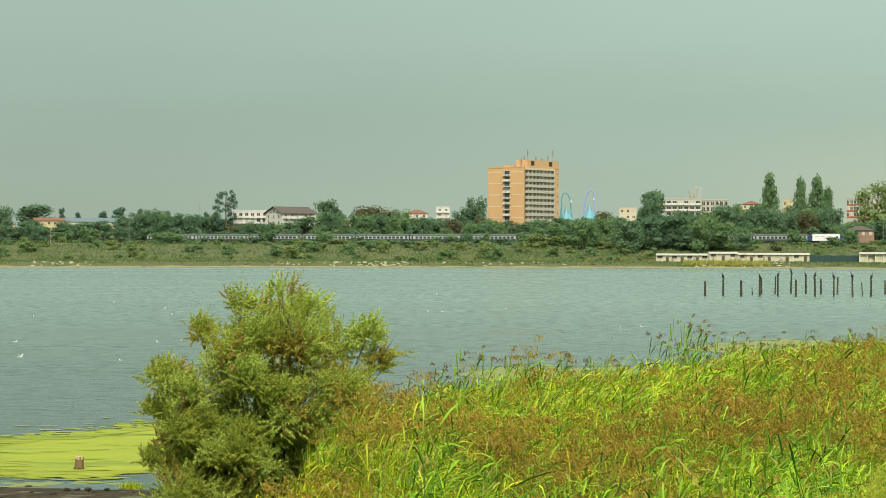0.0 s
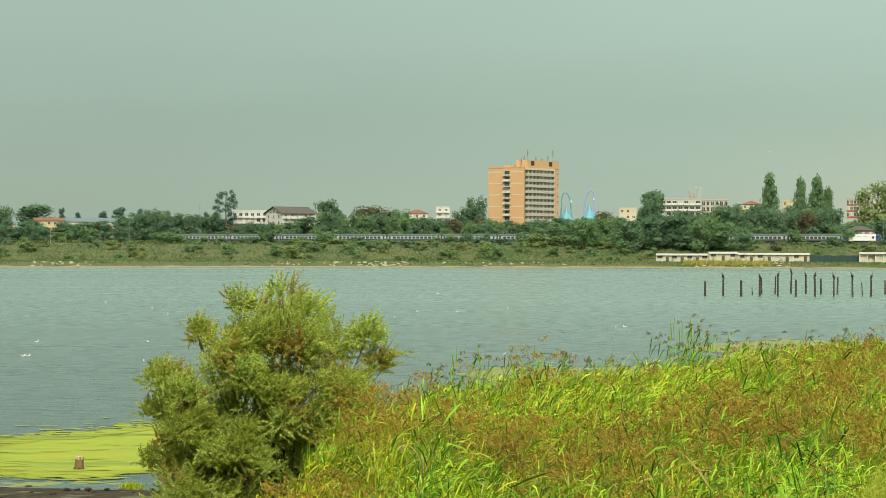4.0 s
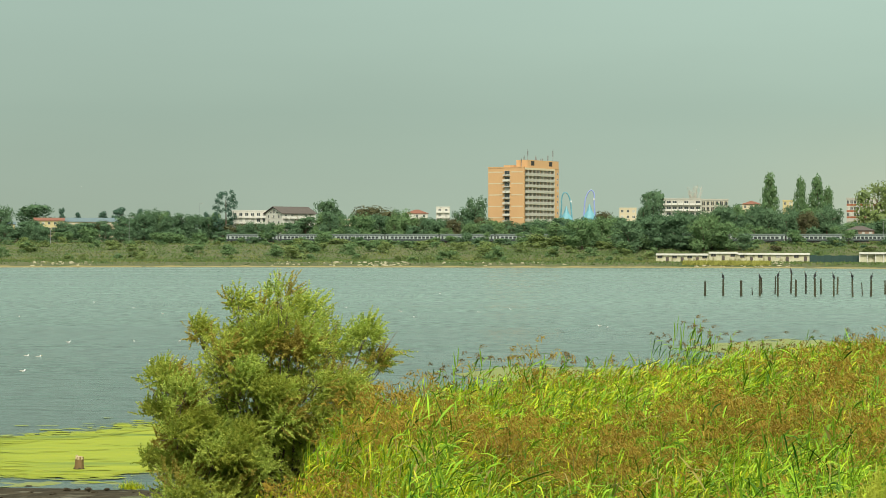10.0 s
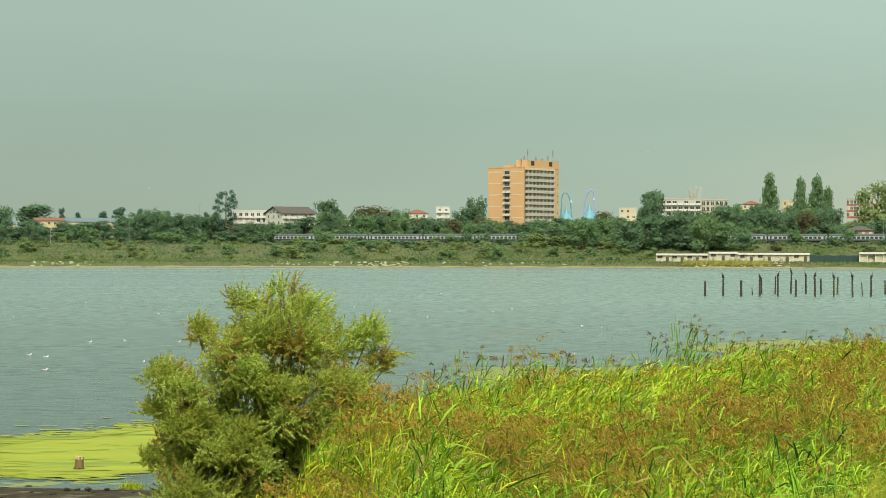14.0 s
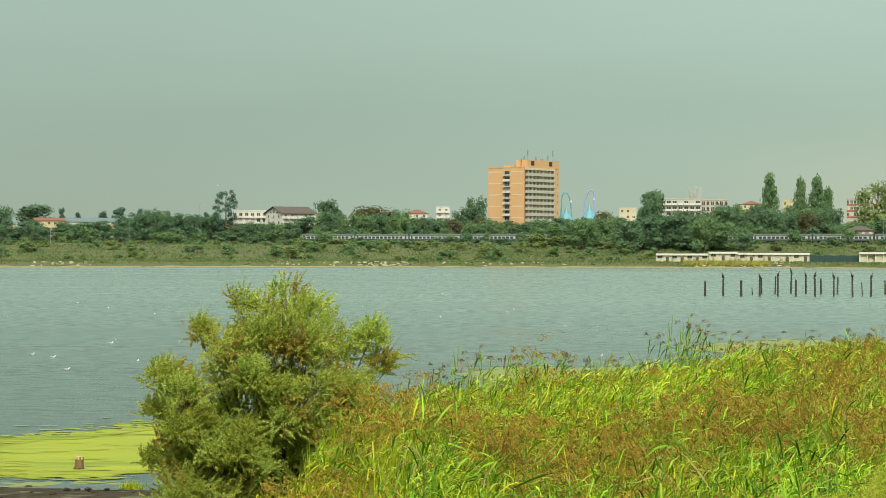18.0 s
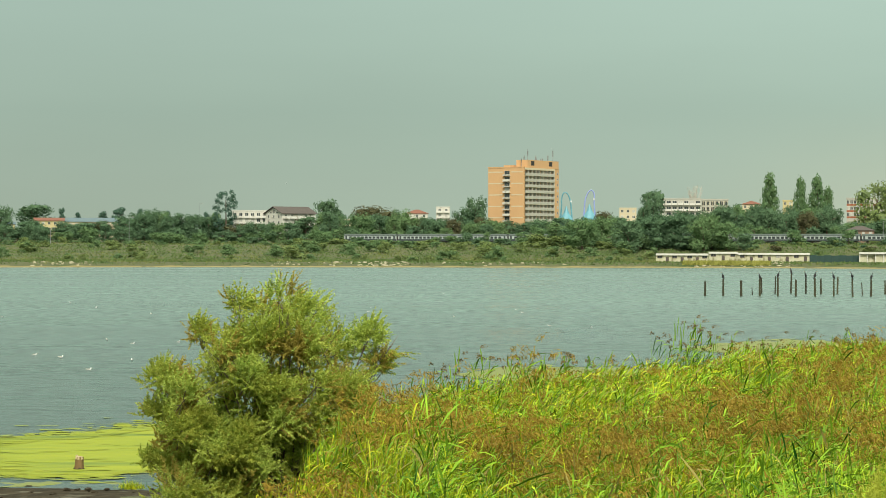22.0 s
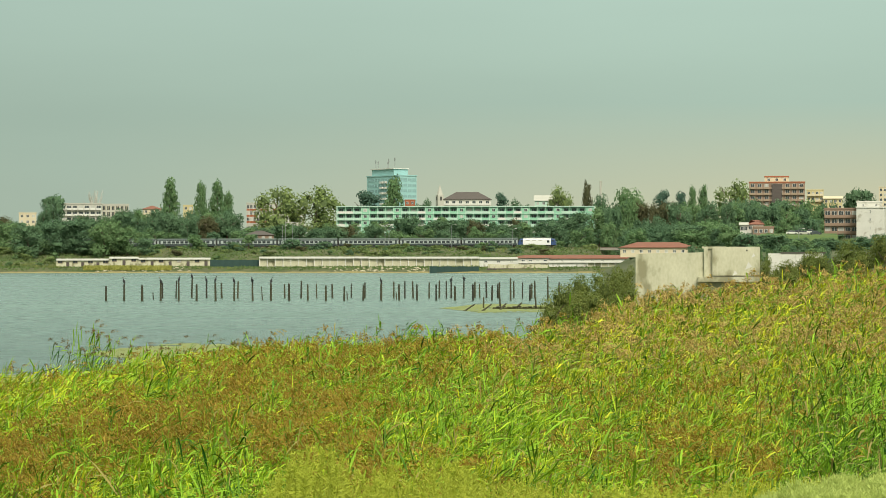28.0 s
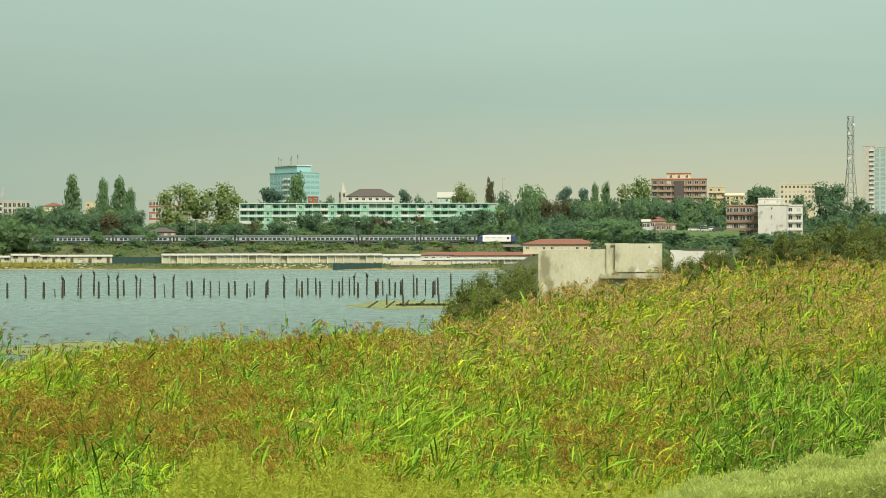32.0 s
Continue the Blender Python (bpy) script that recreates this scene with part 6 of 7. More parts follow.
# ---- algae, mud and stump by the near shore ----
def float_mat(name, label, az0, az1, d0, d1, mat, seed, ragged=0.35, z=0.012):
    """A flat floating mat with a ragged, broken rim."""
    na, nd = max(80, int(48 * (az1 - az0))), 54
    v, keep = [], np.ones((na, nd), dtype=bool)
    for k, a in enumerate(np.linspace(az0, az1, na)):
        lo = d0 + (d1 - d0) * ragged * 0.4 * noise.noise(Vector((a * 0.9, seed, 7.0)))
        hi = d1 + (d1 - d0) * ragged * (0.8 * noise.noise(Vector((a * 0.8, seed, 1.0))) + 0.5 * noise.noise(Vector((a * 3.1, seed, 4.0))))
        ends = min(1.0, 4.0 * min(k, na - 1 - k) / na)
        mid = (lo + hi) / 2
        lo, hi = mid + (lo - mid) * ends, mid + (hi - mid) * ends
        for j in range(nd):
            t = j / (nd - 1)
            d = lo + (hi - lo) * t
            x, y = d * math.sin(radians(a)), d * math.cos(radians(a))
            v.append((x, y, z))
            n = noise.noise(Vector((x * 0.35, y * 0.9, seed))) + 0.8 * noise.noise(Vector((x * 1.3, y * 2.6, seed + 0.5)))
            keep[k, j] = n > 1.5 * abs(2 * t - 1) ** 7 - 0.72
    s = Shape()
    s.v = v
    s.f = [(i * nd + j, i * nd + j + 1, (i + 1) * nd + j + 1, (i + 1) * nd + j) for i in range(na - 1) for j in range(nd - 1) if keep[i, j] and keep[i + 1, j + 1]]
    tagged(part(name, s, mat), label, "algae", kind="stuff")


def flake(s, az, d, half, deep, rng, z):
    """One flat raft of algae, long across the wind."""
    x, y = d * math.sin(radians(az)), d * math.cos(radians(az))
    at, n = len(s.v), 9
    s.v += [(x + half * rng.uniform(0.6, 1.2) * math.cos(6.283 * i / n), y + deep * rng.uniform(0.5, 1.3) * math.sin(6.283 * i / n), z) for i in range(n)]
    s.f.append(tuple(range(at, at + n)))


def algae_carpet():
    """The bright carpet by the shore: whole in the middle, drifting apart into rafts at its rim."""
    rng = random.Random(17)

    def outer(a):
        return float(np.interp(a, ALGAE_FAR[0], ALGAE_FAR[1])) + 1.6 * noise.noise(Vector((a * 1.3, 3.0, 1.0)))

    def inner(a):
        return float(np.interp(a, ALGAE_NEAR[0], ALGAE_NEAR[1])) + 0.35 * noise.noise(Vector((a * 1.7, 3.0, 9.0)))

    s, na, nd = Shape(), 420, 10
    for a in np.linspace(-11.5, -2.6, na):
        lo = inner(a) + 0.25 * noise.noise(Vector((a * 9.0, 2.0, 3.0)))
        hi = outer(a) + 0.8 * noise.noise(Vector((a * 7.0, 5.0, 3.0)))
        s.v += [((lo + (hi - lo) * j / (nd - 1)) * math.sin(radians(a)), (lo + (hi - lo) * j / (nd - 1)) * math.cos(radians(a)), 0.012) for j in range(nd)]
    s.f = [(i * nd + j, i * nd + j + 1, (i + 1) * nd + j + 1, (i + 1) * nd + j) for i in range(na - 1) for j in range(nd - 1)]
    carpet = part("algae_mat", s, ALGAE)
    tagged(carpet, "bright yellow-green algae floating by the shore", "algae", kind="stuff")
    rafts, streaks = Shape(), Shape()
    for i in range(1700):
        a = rng.uniform(-11.4, -2.8)
        off = rng.expovariate(1.0) * 1.2
        flake(rafts, a, outer(a) - 0.8 + off, rng.uniform(0.08, 0.42), rng.uniform(0.06, 0.24), rng, 0.016 + 0.000004 * i)
    for i in range(500):
        a = rng.uniform(-11.4, -2.8)
        flake(rafts, a, inner(a) + 0.3 - rng.expovariate(1.0) * 0.5, rng.uniform(0.08, 0.4), rng.uniform(0.03, 0.12), rng, 0.022 + 0.000004 * i)
    for i in range(330):
        a = rng.uniform(-11.4, -2.8)
        q = rng.random() ** 1.6
        d = inner(a) + 0.3 + (outer(a) - inner(a)) * q
        if noise.noise(Vector((a * 1.2, d * 0.35, 8.0))) > 0.02:
            flake(streaks, a, d, rng.uniform(0.10, 0.55), rng.uniform(0.03, 0.10), rng, 0.026 + 0.000004 * i)
    tagged(part("algae_raft", rafts, ALGAE), "small loose rafts of yellow-green algae at the mat's rim", "algae", kind="stuff")
    tagged(part("algae_streak", streaks, ALGAE_OLIVE), "olive streaks of older algae on the bright mat", "algae", kind="stuff")


# far and near rim of the carpet: direction and distance
ALGAE_FAR = ([-8.9, -8.34, -7.78, -7.22, -6.65, -5.97, -5.29], [78.3, 78.8, 79.8, 80.8, 81.9, 84.1, 85.5])
ALGAE_NEAR = ([-8.9, -8.34, -7.78, -7.27, -6.76, -6.08, -5.4], [67.2, 66.0, 65.9, 65.6, 66.4, 67.5, 68.4])
algae_carpet()
for _i, (_a, _b, _d, _e) in enumerate(((-9.6, -7.9, 58.0, 60.5), (-8.2, -6.0, 59.5, 61.5), (-7.0, -5.2, 57.5, 59.0), (-9.8, -8.6, 60.5, 61.8))):
    float_mat("puddle", "shallow puddle on the muddy shore", _a, _b, _d, _e, WATER, 30 + _i, 0.6, 0.235)
float_mat("algae_mat", "dull algae streaks before the mud", -11.0, -6.0, 63.2, 64.6, ALGAE_DULL, 8, 0.8)
float_mat("algae_strip", "dull olive algae strip off the reeds", 0.2, 4.6, 113, 131, ALGAE_DULL, 5, 0.25)
float_mat("algae_strip", "dull olive algae strip off the reeds", 4.8, 10.8, 140, 174, ALGAE_DULL, 6, 0.25)
float_mat("algae_strip", "yellow-green algae round the pier wreck", 12.0, 15.3, 270, 326, ALGAE_DULL, 9, 0.1)


def stump():
    az, el = sight(140, 828)
    p = polar(az, -EYE / math.tan(radians(el)), -0.1)
    ob = thing("tree_stump", pose(p.x, p.y, p.z, 0, 0, 20), "short weathered brown stump in bright algae", "stump")
    n, rng = 12, random.Random(2)
    bump = [rng.uniform(0.85, 1.15) for _ in range(n)]
    part("wood", Shape().hull([[(r * bump[i] * math.cos(6.283 * i / n) + dx, r * bump[i] * math.sin(6.283 * i / n), z + (0.06 * math.sin(i * 1.9) if z > 0.4 else 0)) for i in range(n)]
                               for r, z, dx in ((0.135, 0, 0), (0.112, 0.12, 0.0), (0.098, 0.27, 0.01), (0.09, 0.40, 0.015), (0.05, 0.36, 0.015))]), STUMPWOOD, ob)
    part("wet_foot", Shape().hull([[(r * bump[i] * math.cos(6.283 * i / n), r * bump[i] * math.sin(6.283 * i / n), z + (0.025 * math.sin(i * 2.3) if z > 0.1 else 0)) for i in range(n)] for r, z in ((0.145, -0.01), (0.122, 0.13), (0.10, 0.135))]), POSTWOOD, ob, "dark wet foot")
    for ang, h in ((3.3, 0.455), (2.6, 0.43), (4.2, 0.415), (5.2, 0.425), (0.3, 0.41), (1.5, 0.42)):
        x, y = 0.062 * math.cos(ang) + 0.015, 0.062 * math.sin(ang)
        part("splinter", Shape().tube((x, y, 0.35), (x * 1.1, y * 1.1, h), 0.042, 0.028, 6), STUMPTOP, ob, "bleached broken top")


stump()


def shore_stones():
    rng = random.Random(9)
    base = []
    for k in range(4):
        s = Shape().ball((0, 0, 0), 1.0, 6, 5)
        s.v = [(x * rng.uniform(0.6, 1.25), y * rng.uniform(0.6, 1.25), z * rng.uniform(0.35, 0.95)) for x, y, z in s.v]
        base.append(s.v and s)
    wet = [s.mesh("stone", MUD) for s in base]
    dry = [s.mesh("stone", ROCK) for s in base]
    for i in range(90):
        az = rng.uniform(-9.4, -5.2)
        d = rng.uniform(57, 63)
        r = rng.uniform(0.02, 0.075)
        p = polar(az, d)
        ob = new("shore_stone", rng.choice(wet))
        ob.matrix_basis = Matrix.LocRotScale((p.x, p.y, max(p.z, 0) + r * 0.2), Euler((0, 0, rng.uniform(0, 6))), (r * 1.5, r, r))
        tagged(ob, "dark wet stone on the muddy edge", "stone", "stones on the near mud")
    for x0, x1, y, n, late in ((55, 165, 468, 44, False), (590, 725, 465, 58, False), (480, 600, 470, 24, False), (780, 1000, 469, 34, False), (1230, 1400, 470, 70, False), (400, 590, 472, 84, True)):
        for i in range(n):
            x = rng.uniform(x0, x1)
            az, _ = sight(x, y, late)
            d = float(far_shore(az)) + rng.uniform(2, 16)
            r = rng.uniform(0.16, 0.62)
            p = polar(az, d)
            ob = new("shore_rock", rng.choice(dry))
            ob.matrix_basis = Matrix.LocRotScale((p.x, p.y, p.z + r * 0.15), Euler((0, 0, rng.uniform(0, 6))), (r * 1.5, r, r))
            tagged(ob, "pale rock on the far beach", "rock", "rocks on the far beach")


shore_stones()


# ---- reeds ----
WIND = np.array([0.93, -0.35, 0.0])


def reed_sets(base, height, rng, scale, leaf_mat, leaves=8, plume=None, plume_n=22, wide=1.0, windy=0.5, plume_mat=3, bent=False, plume_size=1.0, slim=1.0, leaf=1.0):
    """Stems, leaves and plumes of many reeds at once; scale widens what stands far off."""
    n = len(base)
    lean = rng.normal(0, 0.16, (n, 3)) + WIND * rng.uniform(0.10, 0.5, (n, 1))
    lean[:, 2] = 0

    def along(s):
        return base + np.array([0, 0, 1.0]) * (height * s)[:, None] + lean * (height * s * s)[:, None] * 0.55

    sets = []
    # stems
    bot, top = along(np.full(n, 0.25)), along(np.full(n, 0.98))
    way = top - bot
    ln = np.linalg.norm(way, axis=1)
    sets.append((blades(bot, way / ln[:, None], ln, 0.018 * scale, np.zeros(n), rng), leaf_mat))
    for k in range(leaves):
        s = 0.46 + 0.44 * (k + rng.uniform(0, 1, n)) / leaves
        a = rng.uniform(0, 6.283, n)
        flat = np.stack([np.cos(a), np.sin(a), np.zeros(n)], axis=1) * (1 - windy) + WIND * windy * rng.uniform(0.6, 1.4, (n, 1))
        w = flat + np.array([0, 0, 1.0]) * rng.uniform(0.25, 1.25, (n, 1))
        w /= np.linalg.norm(w, axis=1, keepdims=True)
        L = rng.uniform(0.32, 0.70, n) * (1.2 - 0.4 * s) * np.sqrt(scale) * (1.25 if leaf_mat == 1 else 1.0) * leaf
        ids = rng.uniform(0, 1, n)
        v = (arcs if bent else blades)(along(s), w, L * (1.12 if bent else 1.0), rng.uniform(0.020, 0.034, n) * scale * wide, L * rng.uniform(0.10, 0.75, n), rng)
        dry = ids < 0.12
        sets.append((v[~dry], leaf_mat))
        sets.append((v[dry], 2))
    if plume is not None and plume.any():
        tip = along(np.full(n, 0.98))[plume]
        m = len(tip)
        sc = scale[plume]
        for k in range(plume_n):
            # the plume arches over with the wind
            q = rng.uniform(0, 1, (m, 1))
            at = tip + np.array([0, 0, 1.0]) * ((0.34 * q - 0.24 * q * q - 0.06) * plume_size) + WIND * (0.26 * q * q * plume_size) + plume_size * slim * rng.normal(0, 0.036, (m, 3)) * np.sqrt(sc)[:, None]
            w = np.array([0, 0, 1.0]) * (0.85 - 1.7 * q) + WIND * (0.2 + 0.5 * q) + slim * rng.normal(0, 0.5, (m, 3))
            w /= np.linalg.norm(w, axis=1, keepdims=True)
            L = rng.uniform(0.06, 0.16, m) * np.sqrt(sc) * (1.15 - 0.5 * q[:, 0]) * plume_size
            sets.append((needles(at, w, L, rng.uniform(0.018, 0.034, m) * sc, L * rng.uniform(0.1, 0.7, m), rng), plume_mat))
    return sets


def field_noise(x, y, size, layer):
    return np.array([noise.noise(Vector((a / size, b / size, layer))) for a, b in zip(x, y)])


REED_BEDS = []


def build_reeds():
    rng = np.random.default_rng(77)
    n = 55000
    az = rng.uniform(-4.4, 24.8, n)
    far = np.minimum(near_shore(az) + 3, 200)
    d = 24.0 * (far / 24.0) ** rng.uniform(0, 1, n)
    ok = reed_mask(az, d)
    az, d = az[ok], d[ok]
    ar = np.radians(az)
    px, py = d * np.sin(ar), d * np.cos(ar)
    # tussocks: reeds stand in thick and thin places
    thick = field_noise(px, py, 1.1, 3.0)
    ok = (thick > 0.14 * smooth(18, 19.5, az) * (1 - smooth(48, 66, d))) | (rng.uniform(0, 1, len(az)) < 0.12 - 0.09 * smooth(18, 19.5, az))
    # dark hollows between the tall reeds by the mound
    hollow = smooth(18.0, 18.8, az) * (1 - smooth(56, 66, d)) * smooth(27, 31, d)
    ok &= ~((hollow > 0.5) & (field_noise(px, py * 0.16, 1.1, 51.0) < -0.08))
    az, d, px, py, thick = az[ok], d[ok], px[ok], py[ok], thick[ok]
    n = len(az)
    z = np.maximum(ground_height(az, d), -0.1)
    base = np.stack([px, py, z], axis=1)
    mound = field_noise(px, py, 3.2, 5.0) + 0.35 * field_noise(px, py, 0.8, 15.0)
    h = rng.normal(2.05, 0.20, n) - 0.45 * smooth(12.0, 13.2, az) * (1 - smooth(14.2, 16, az)) * smooth(75, 100, d) + 0.35 * smooth(15, 16, az) * (1 - smooth(18, 20, az)) * smooth(80, 110, d) + 0.80 * mound + 0.7 * (thick - 0.1) - 0.5 * (1 - smooth(23, 30, d)) - 0.7 * smooth(-1.0, -3.2, az)
    rim = np.clip(1 - (np.minimum(near_shore(az), 400) - d) / 6, 0, 1)
    h = h * (1 - 0.12 * rim)
    # shorter towards the open water
    edge = 1 - smooth(4, 24, np.minimum(near_shore(az), 400) - d)
    h = h - edge * np.interp(az, [-3, -1, 3.5, 4.3, 5.5, 9, 12, 13.5, 15], [0.1, 0.28, 0.28, 0.18, 0.42, 0.40, 0.20, 0.0, 0.0])
    scale = np.clip(d / 62.0, 0.8, 2.3)
    brown = field_noise(px * 2.0, py * 0.7, 7.0, 9.0) + 0.4 * field_noise(px * 2.0, py * 0.7, 2.5, 19.0)
    lush = field_noise(px * 2.0, py * 0.7, 4.0, 29.0) + 0.30 * smooth(4, 7, az) * (1 - smooth(13, 15, az)) * smooth(45, 60, d) + 0.20 * (1 - smooth(36, 44, d)) * (1 - smooth(7, 10, az))
    chance = 0.40 + 6.0 * brown + 0.85 * smooth(12, 16, az) * smooth(66, 92, d) - 0.5 * smooth(11, 13.5, az) * (1 - smooth(46, 64, d)) - 1.0 * edge * (1 - smooth(12, 13.5, az))
    chance = np.clip(chance, 0.05, 0.9) * (1 - 0.55 * smooth(11.5, 14, az) * (1 - smooth(56, 80, d)))          # green, with few plumes, towards the mound
    short = np.where(az < 8.5, smooth(36, 44, d), smooth(30, 38, d))          # young growth on the bank carries few plumes
    plume = rng.uniform(0, 1, n) < chance * (0.08 + 0.92 * short)
    # more dark-toned leaves by the mound, for the shade painted into its gaps
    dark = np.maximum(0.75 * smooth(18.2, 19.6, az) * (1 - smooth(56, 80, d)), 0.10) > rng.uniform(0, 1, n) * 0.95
    turn = rng.integers(0, 6, n)          # six sets that sway each in its own time
    gold = ~dark & (smooth(11.5, 14.5, az) * smooth(56, 82, d) > rng.uniform(0, 1, n))
    green = ~dark & ~gold & (lush + 0.4 * smooth(18, 19.5, az) * (1 - smooth(52, 75, d)) + 0.22 * smooth(13, 14.5, az) * (1 - smooth(16, 18, az)) * smooth(48, 56, d) * (1 - smooth(74, 86, d)) + rng.normal(0, 0.12, n) > 0.04)
    plain = ~dark & ~gold & ~green
    for k in range(6):
        b, sets = dark & (turn == k), []
        for chosen, leaf_mat, plume_mat in ((plain, 0, 3), (green, 4, 3), (gold, 0, 5)):
            for a, close, leaf in ((chosen & (turn == k) & (d < 36), True, 0.72), (chosen & (turn == k) & (d >= 36) & (d < 46), True, 0.95), (chosen & (turn == k) & (d >= 46), False, 1.0)):
                sets += reed_sets(base[a], h[a], rng, scale[a], leaf_mat, leaf=leaf, windy=0.35 if leaf < 0.8 else 0.5, plume=plume[a], wide=1.0 if close else 1.25, leaves=7 if close else 5, plume_mat=plume_mat, plume_n=26 if close else 17, bent=close)
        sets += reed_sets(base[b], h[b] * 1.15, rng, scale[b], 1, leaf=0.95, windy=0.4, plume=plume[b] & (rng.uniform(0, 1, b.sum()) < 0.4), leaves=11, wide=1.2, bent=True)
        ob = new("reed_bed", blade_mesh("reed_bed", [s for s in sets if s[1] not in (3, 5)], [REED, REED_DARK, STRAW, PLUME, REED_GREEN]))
        tagged(ob, "dense green and yellow reeds leaning in the wind", "reeds", kind="stuff")
        pl = new("plumes", blade_mesh("plumes", [(s[0], (s[1] - 3) // 2) for s in sets if s[1] in (3, 5)], [PLUME, PLUME_GOLD]))
        pl.parent = ob
        tagged(pl, "feathery golden-brown reed plumes", kind="stuff")
        REED_BEDS.append((ob, k))


build_reeds()


def low_reeds():
    """Short fresh shoots at the foot of the bush."""
    rng = np.random.default_rng(5)
    n = 900
    az = rng.uniform(-4.3, -1.2, n)
    d = rng.uniform(36, 51, n)
    ok = d < np.interp(az, [-4.3, -3.4, -1.2], [40, 46, 52])
    az, d = az[ok], d[ok]
    a = np.radians(az)
    base = np.stack([d * np.sin(a), d * np.cos(a), ground_height(az, d)], axis=1)
    h = rng.uniform(0.7, 1.5, len(az)) + 0.5 * smooth(-3.2, -1.4, az)
    sets = reed_sets(base, h, rng, np.full(len(az), 0.95), 0, leaves=7, plume=rng.uniform(0, 1, len(az)) < 0.32, wide=1.0, bent=True)
    tagged(new("young_reeds", blade_mesh("young_reeds", sets, [REED, REED_DARK, STRAW, PLUME])), "short fresh green reeds below the bush", "reeds", kind="stuff")


low_reeds()


def edge_sedge():
    """Thick shorter growth along the open water, which hides the stems behind it."""
    rng = np.random.default_rng(15)
    n = 7500
    az = rng.uniform(-2.9, 13.2, n)
    d = near_shore(az) + rng.uniform(-15, 1.5, n)
    a = np.radians(az)
    base = np.stack([d * np.sin(a), d * np.cos(a), np.maximum(ground_height(az, d), -0.1)], axis=1)
    lump = field_noise(base[:, 0], base[:, 1], 1.6, 45.0)
    h = np.interp(az, [-3, -1, 4, 6, 10, 13], [1.5, 2.15, 2.25, 2.35, 2.0, 2.05]) + 0.25 * lump + rng.normal(0, 0.12, n)
    tone = rng.uniform(0, 1, n) + 0.8 * field_noise(base[:, 0], base[:, 1], 2.5, 61.0)
    sets = []
    for chosen, leaf_mat in ((tone < 0.45, 0), (tone >= 0.45, 1)):
        sets += reed_sets(base[chosen], h[chosen], rng, np.clip(d[chosen] / 62, 0.9, 1.6), leaf_mat * 4, leaves=5, wide=1.25, windy=0.55, plume=rng.uniform(0, 1, chosen.sum()) < 0.06, plume_n=12, plume_size=0.8)
    tagged(new("edge_reeds", blade_mesh("edge_reeds", sets, [REED, REED_DARK, STRAW, PLUME, REED_GREEN])), "thick shorter green reeds along the water", "reeds", kind="stuff")


edge_sedge()


def reed_stalk_mesh(seed, h, count):
    rng = np.random.default_rng(seed)
    base = np.concatenate([rng.normal(0, 0.17, (count, 2)), np.zeros((count, 1))], axis=1)
    hh = h * rng.uniform(0.82, 1.0, count)
    sc = np.full(count, 1.15)
    sets = reed_sets(base, hh, rng, sc, 0, leaves=10, plume=rng.uniform(0, 1, count) < 0.9, plume_n=14, bent=True, plume_size=0.5, slim=0.7)
    leaves = [s for s in sets if s[1] != 3]
    return blade_mesh("stems", [(s[0], {0: 0, 1: 0, 2: 1}[s[1]]) for s in leaves], [REED_DARK, STRAW]), blade_mesh("plume", [(s[0], 0) for s in sets if s[1] == 3], [PLUME_DARK])


STALKS = []


def edge_reeds():
    rng = random.Random(31)
    meshes = [reed_stalk_mesh(200 + i, 1.0 * hh, c) for i, (hh, c) in enumerate(((2.6, 4), (2.8, 6), (3.1, 7), (2.5, 3)))]
    spots = [(1176, 578, False), (1190, 586, False), (1205, 594, False), (1226, 602, False), (1250, 606, False), (1195, 604, False), (1275, 612, False), (1330, 612, False), (1382, 618, False), (1412, 612, False), (1300, 622, False),
             (795, 632, False), (868, 645, False), (905, 640, False), (940, 640, False), (978, 640, False), (1012, 648, False), (770, 650, False), (830, 648, False), (1048, 648, False), (1100, 646, False),
             (1520, 600, False), (1460, 612, False), (70, 612, True)]
    spots += [(180 + i * 37 + rng.uniform(-12, 12), 606 - i * 2.2 + rng.uniform(-10, 6), True) for i in range(16)]
    for i, (x, y, late) in enumerate(spots):
        az, el = sight(x, y, late)
        d = min(float(near_shore(az)) - 1.0, 150)
        p = polar(az, d, max(ground_at(az, d), 0.0))
        h = EYE + d * math.tan(radians(el)) - p.z
        st, pl = meshes[2] if i < 3 else rng.choice(meshes)
        ref = 0.90 * max(v.co.z for v in st.vertices)
        ob = thing("reed_clump", Matrix.LocRotScale((p.x, p.y, p.z - 0.05), Euler((0, 0, 0)), (1, 1, max(0.75, min(h / ref, 1.5)))), "tall dark green reeds with drooping brown plumes", "reeds", "tall reeds at the water's edge")
        tagged(part("foliage", st, REED_DARK, ob), kind="stuff")
        tagged(part("plume", pl, PLUME_DARK, ob, "drooping brown plumes"), kind="stuff")
        STALKS.append((ob, rng.uniform(0, 6.28), rng.uniform(0.8, 1.5)))


edge_reeds()


# ---- tamarisk bush ----
BUSH_PARTS = []


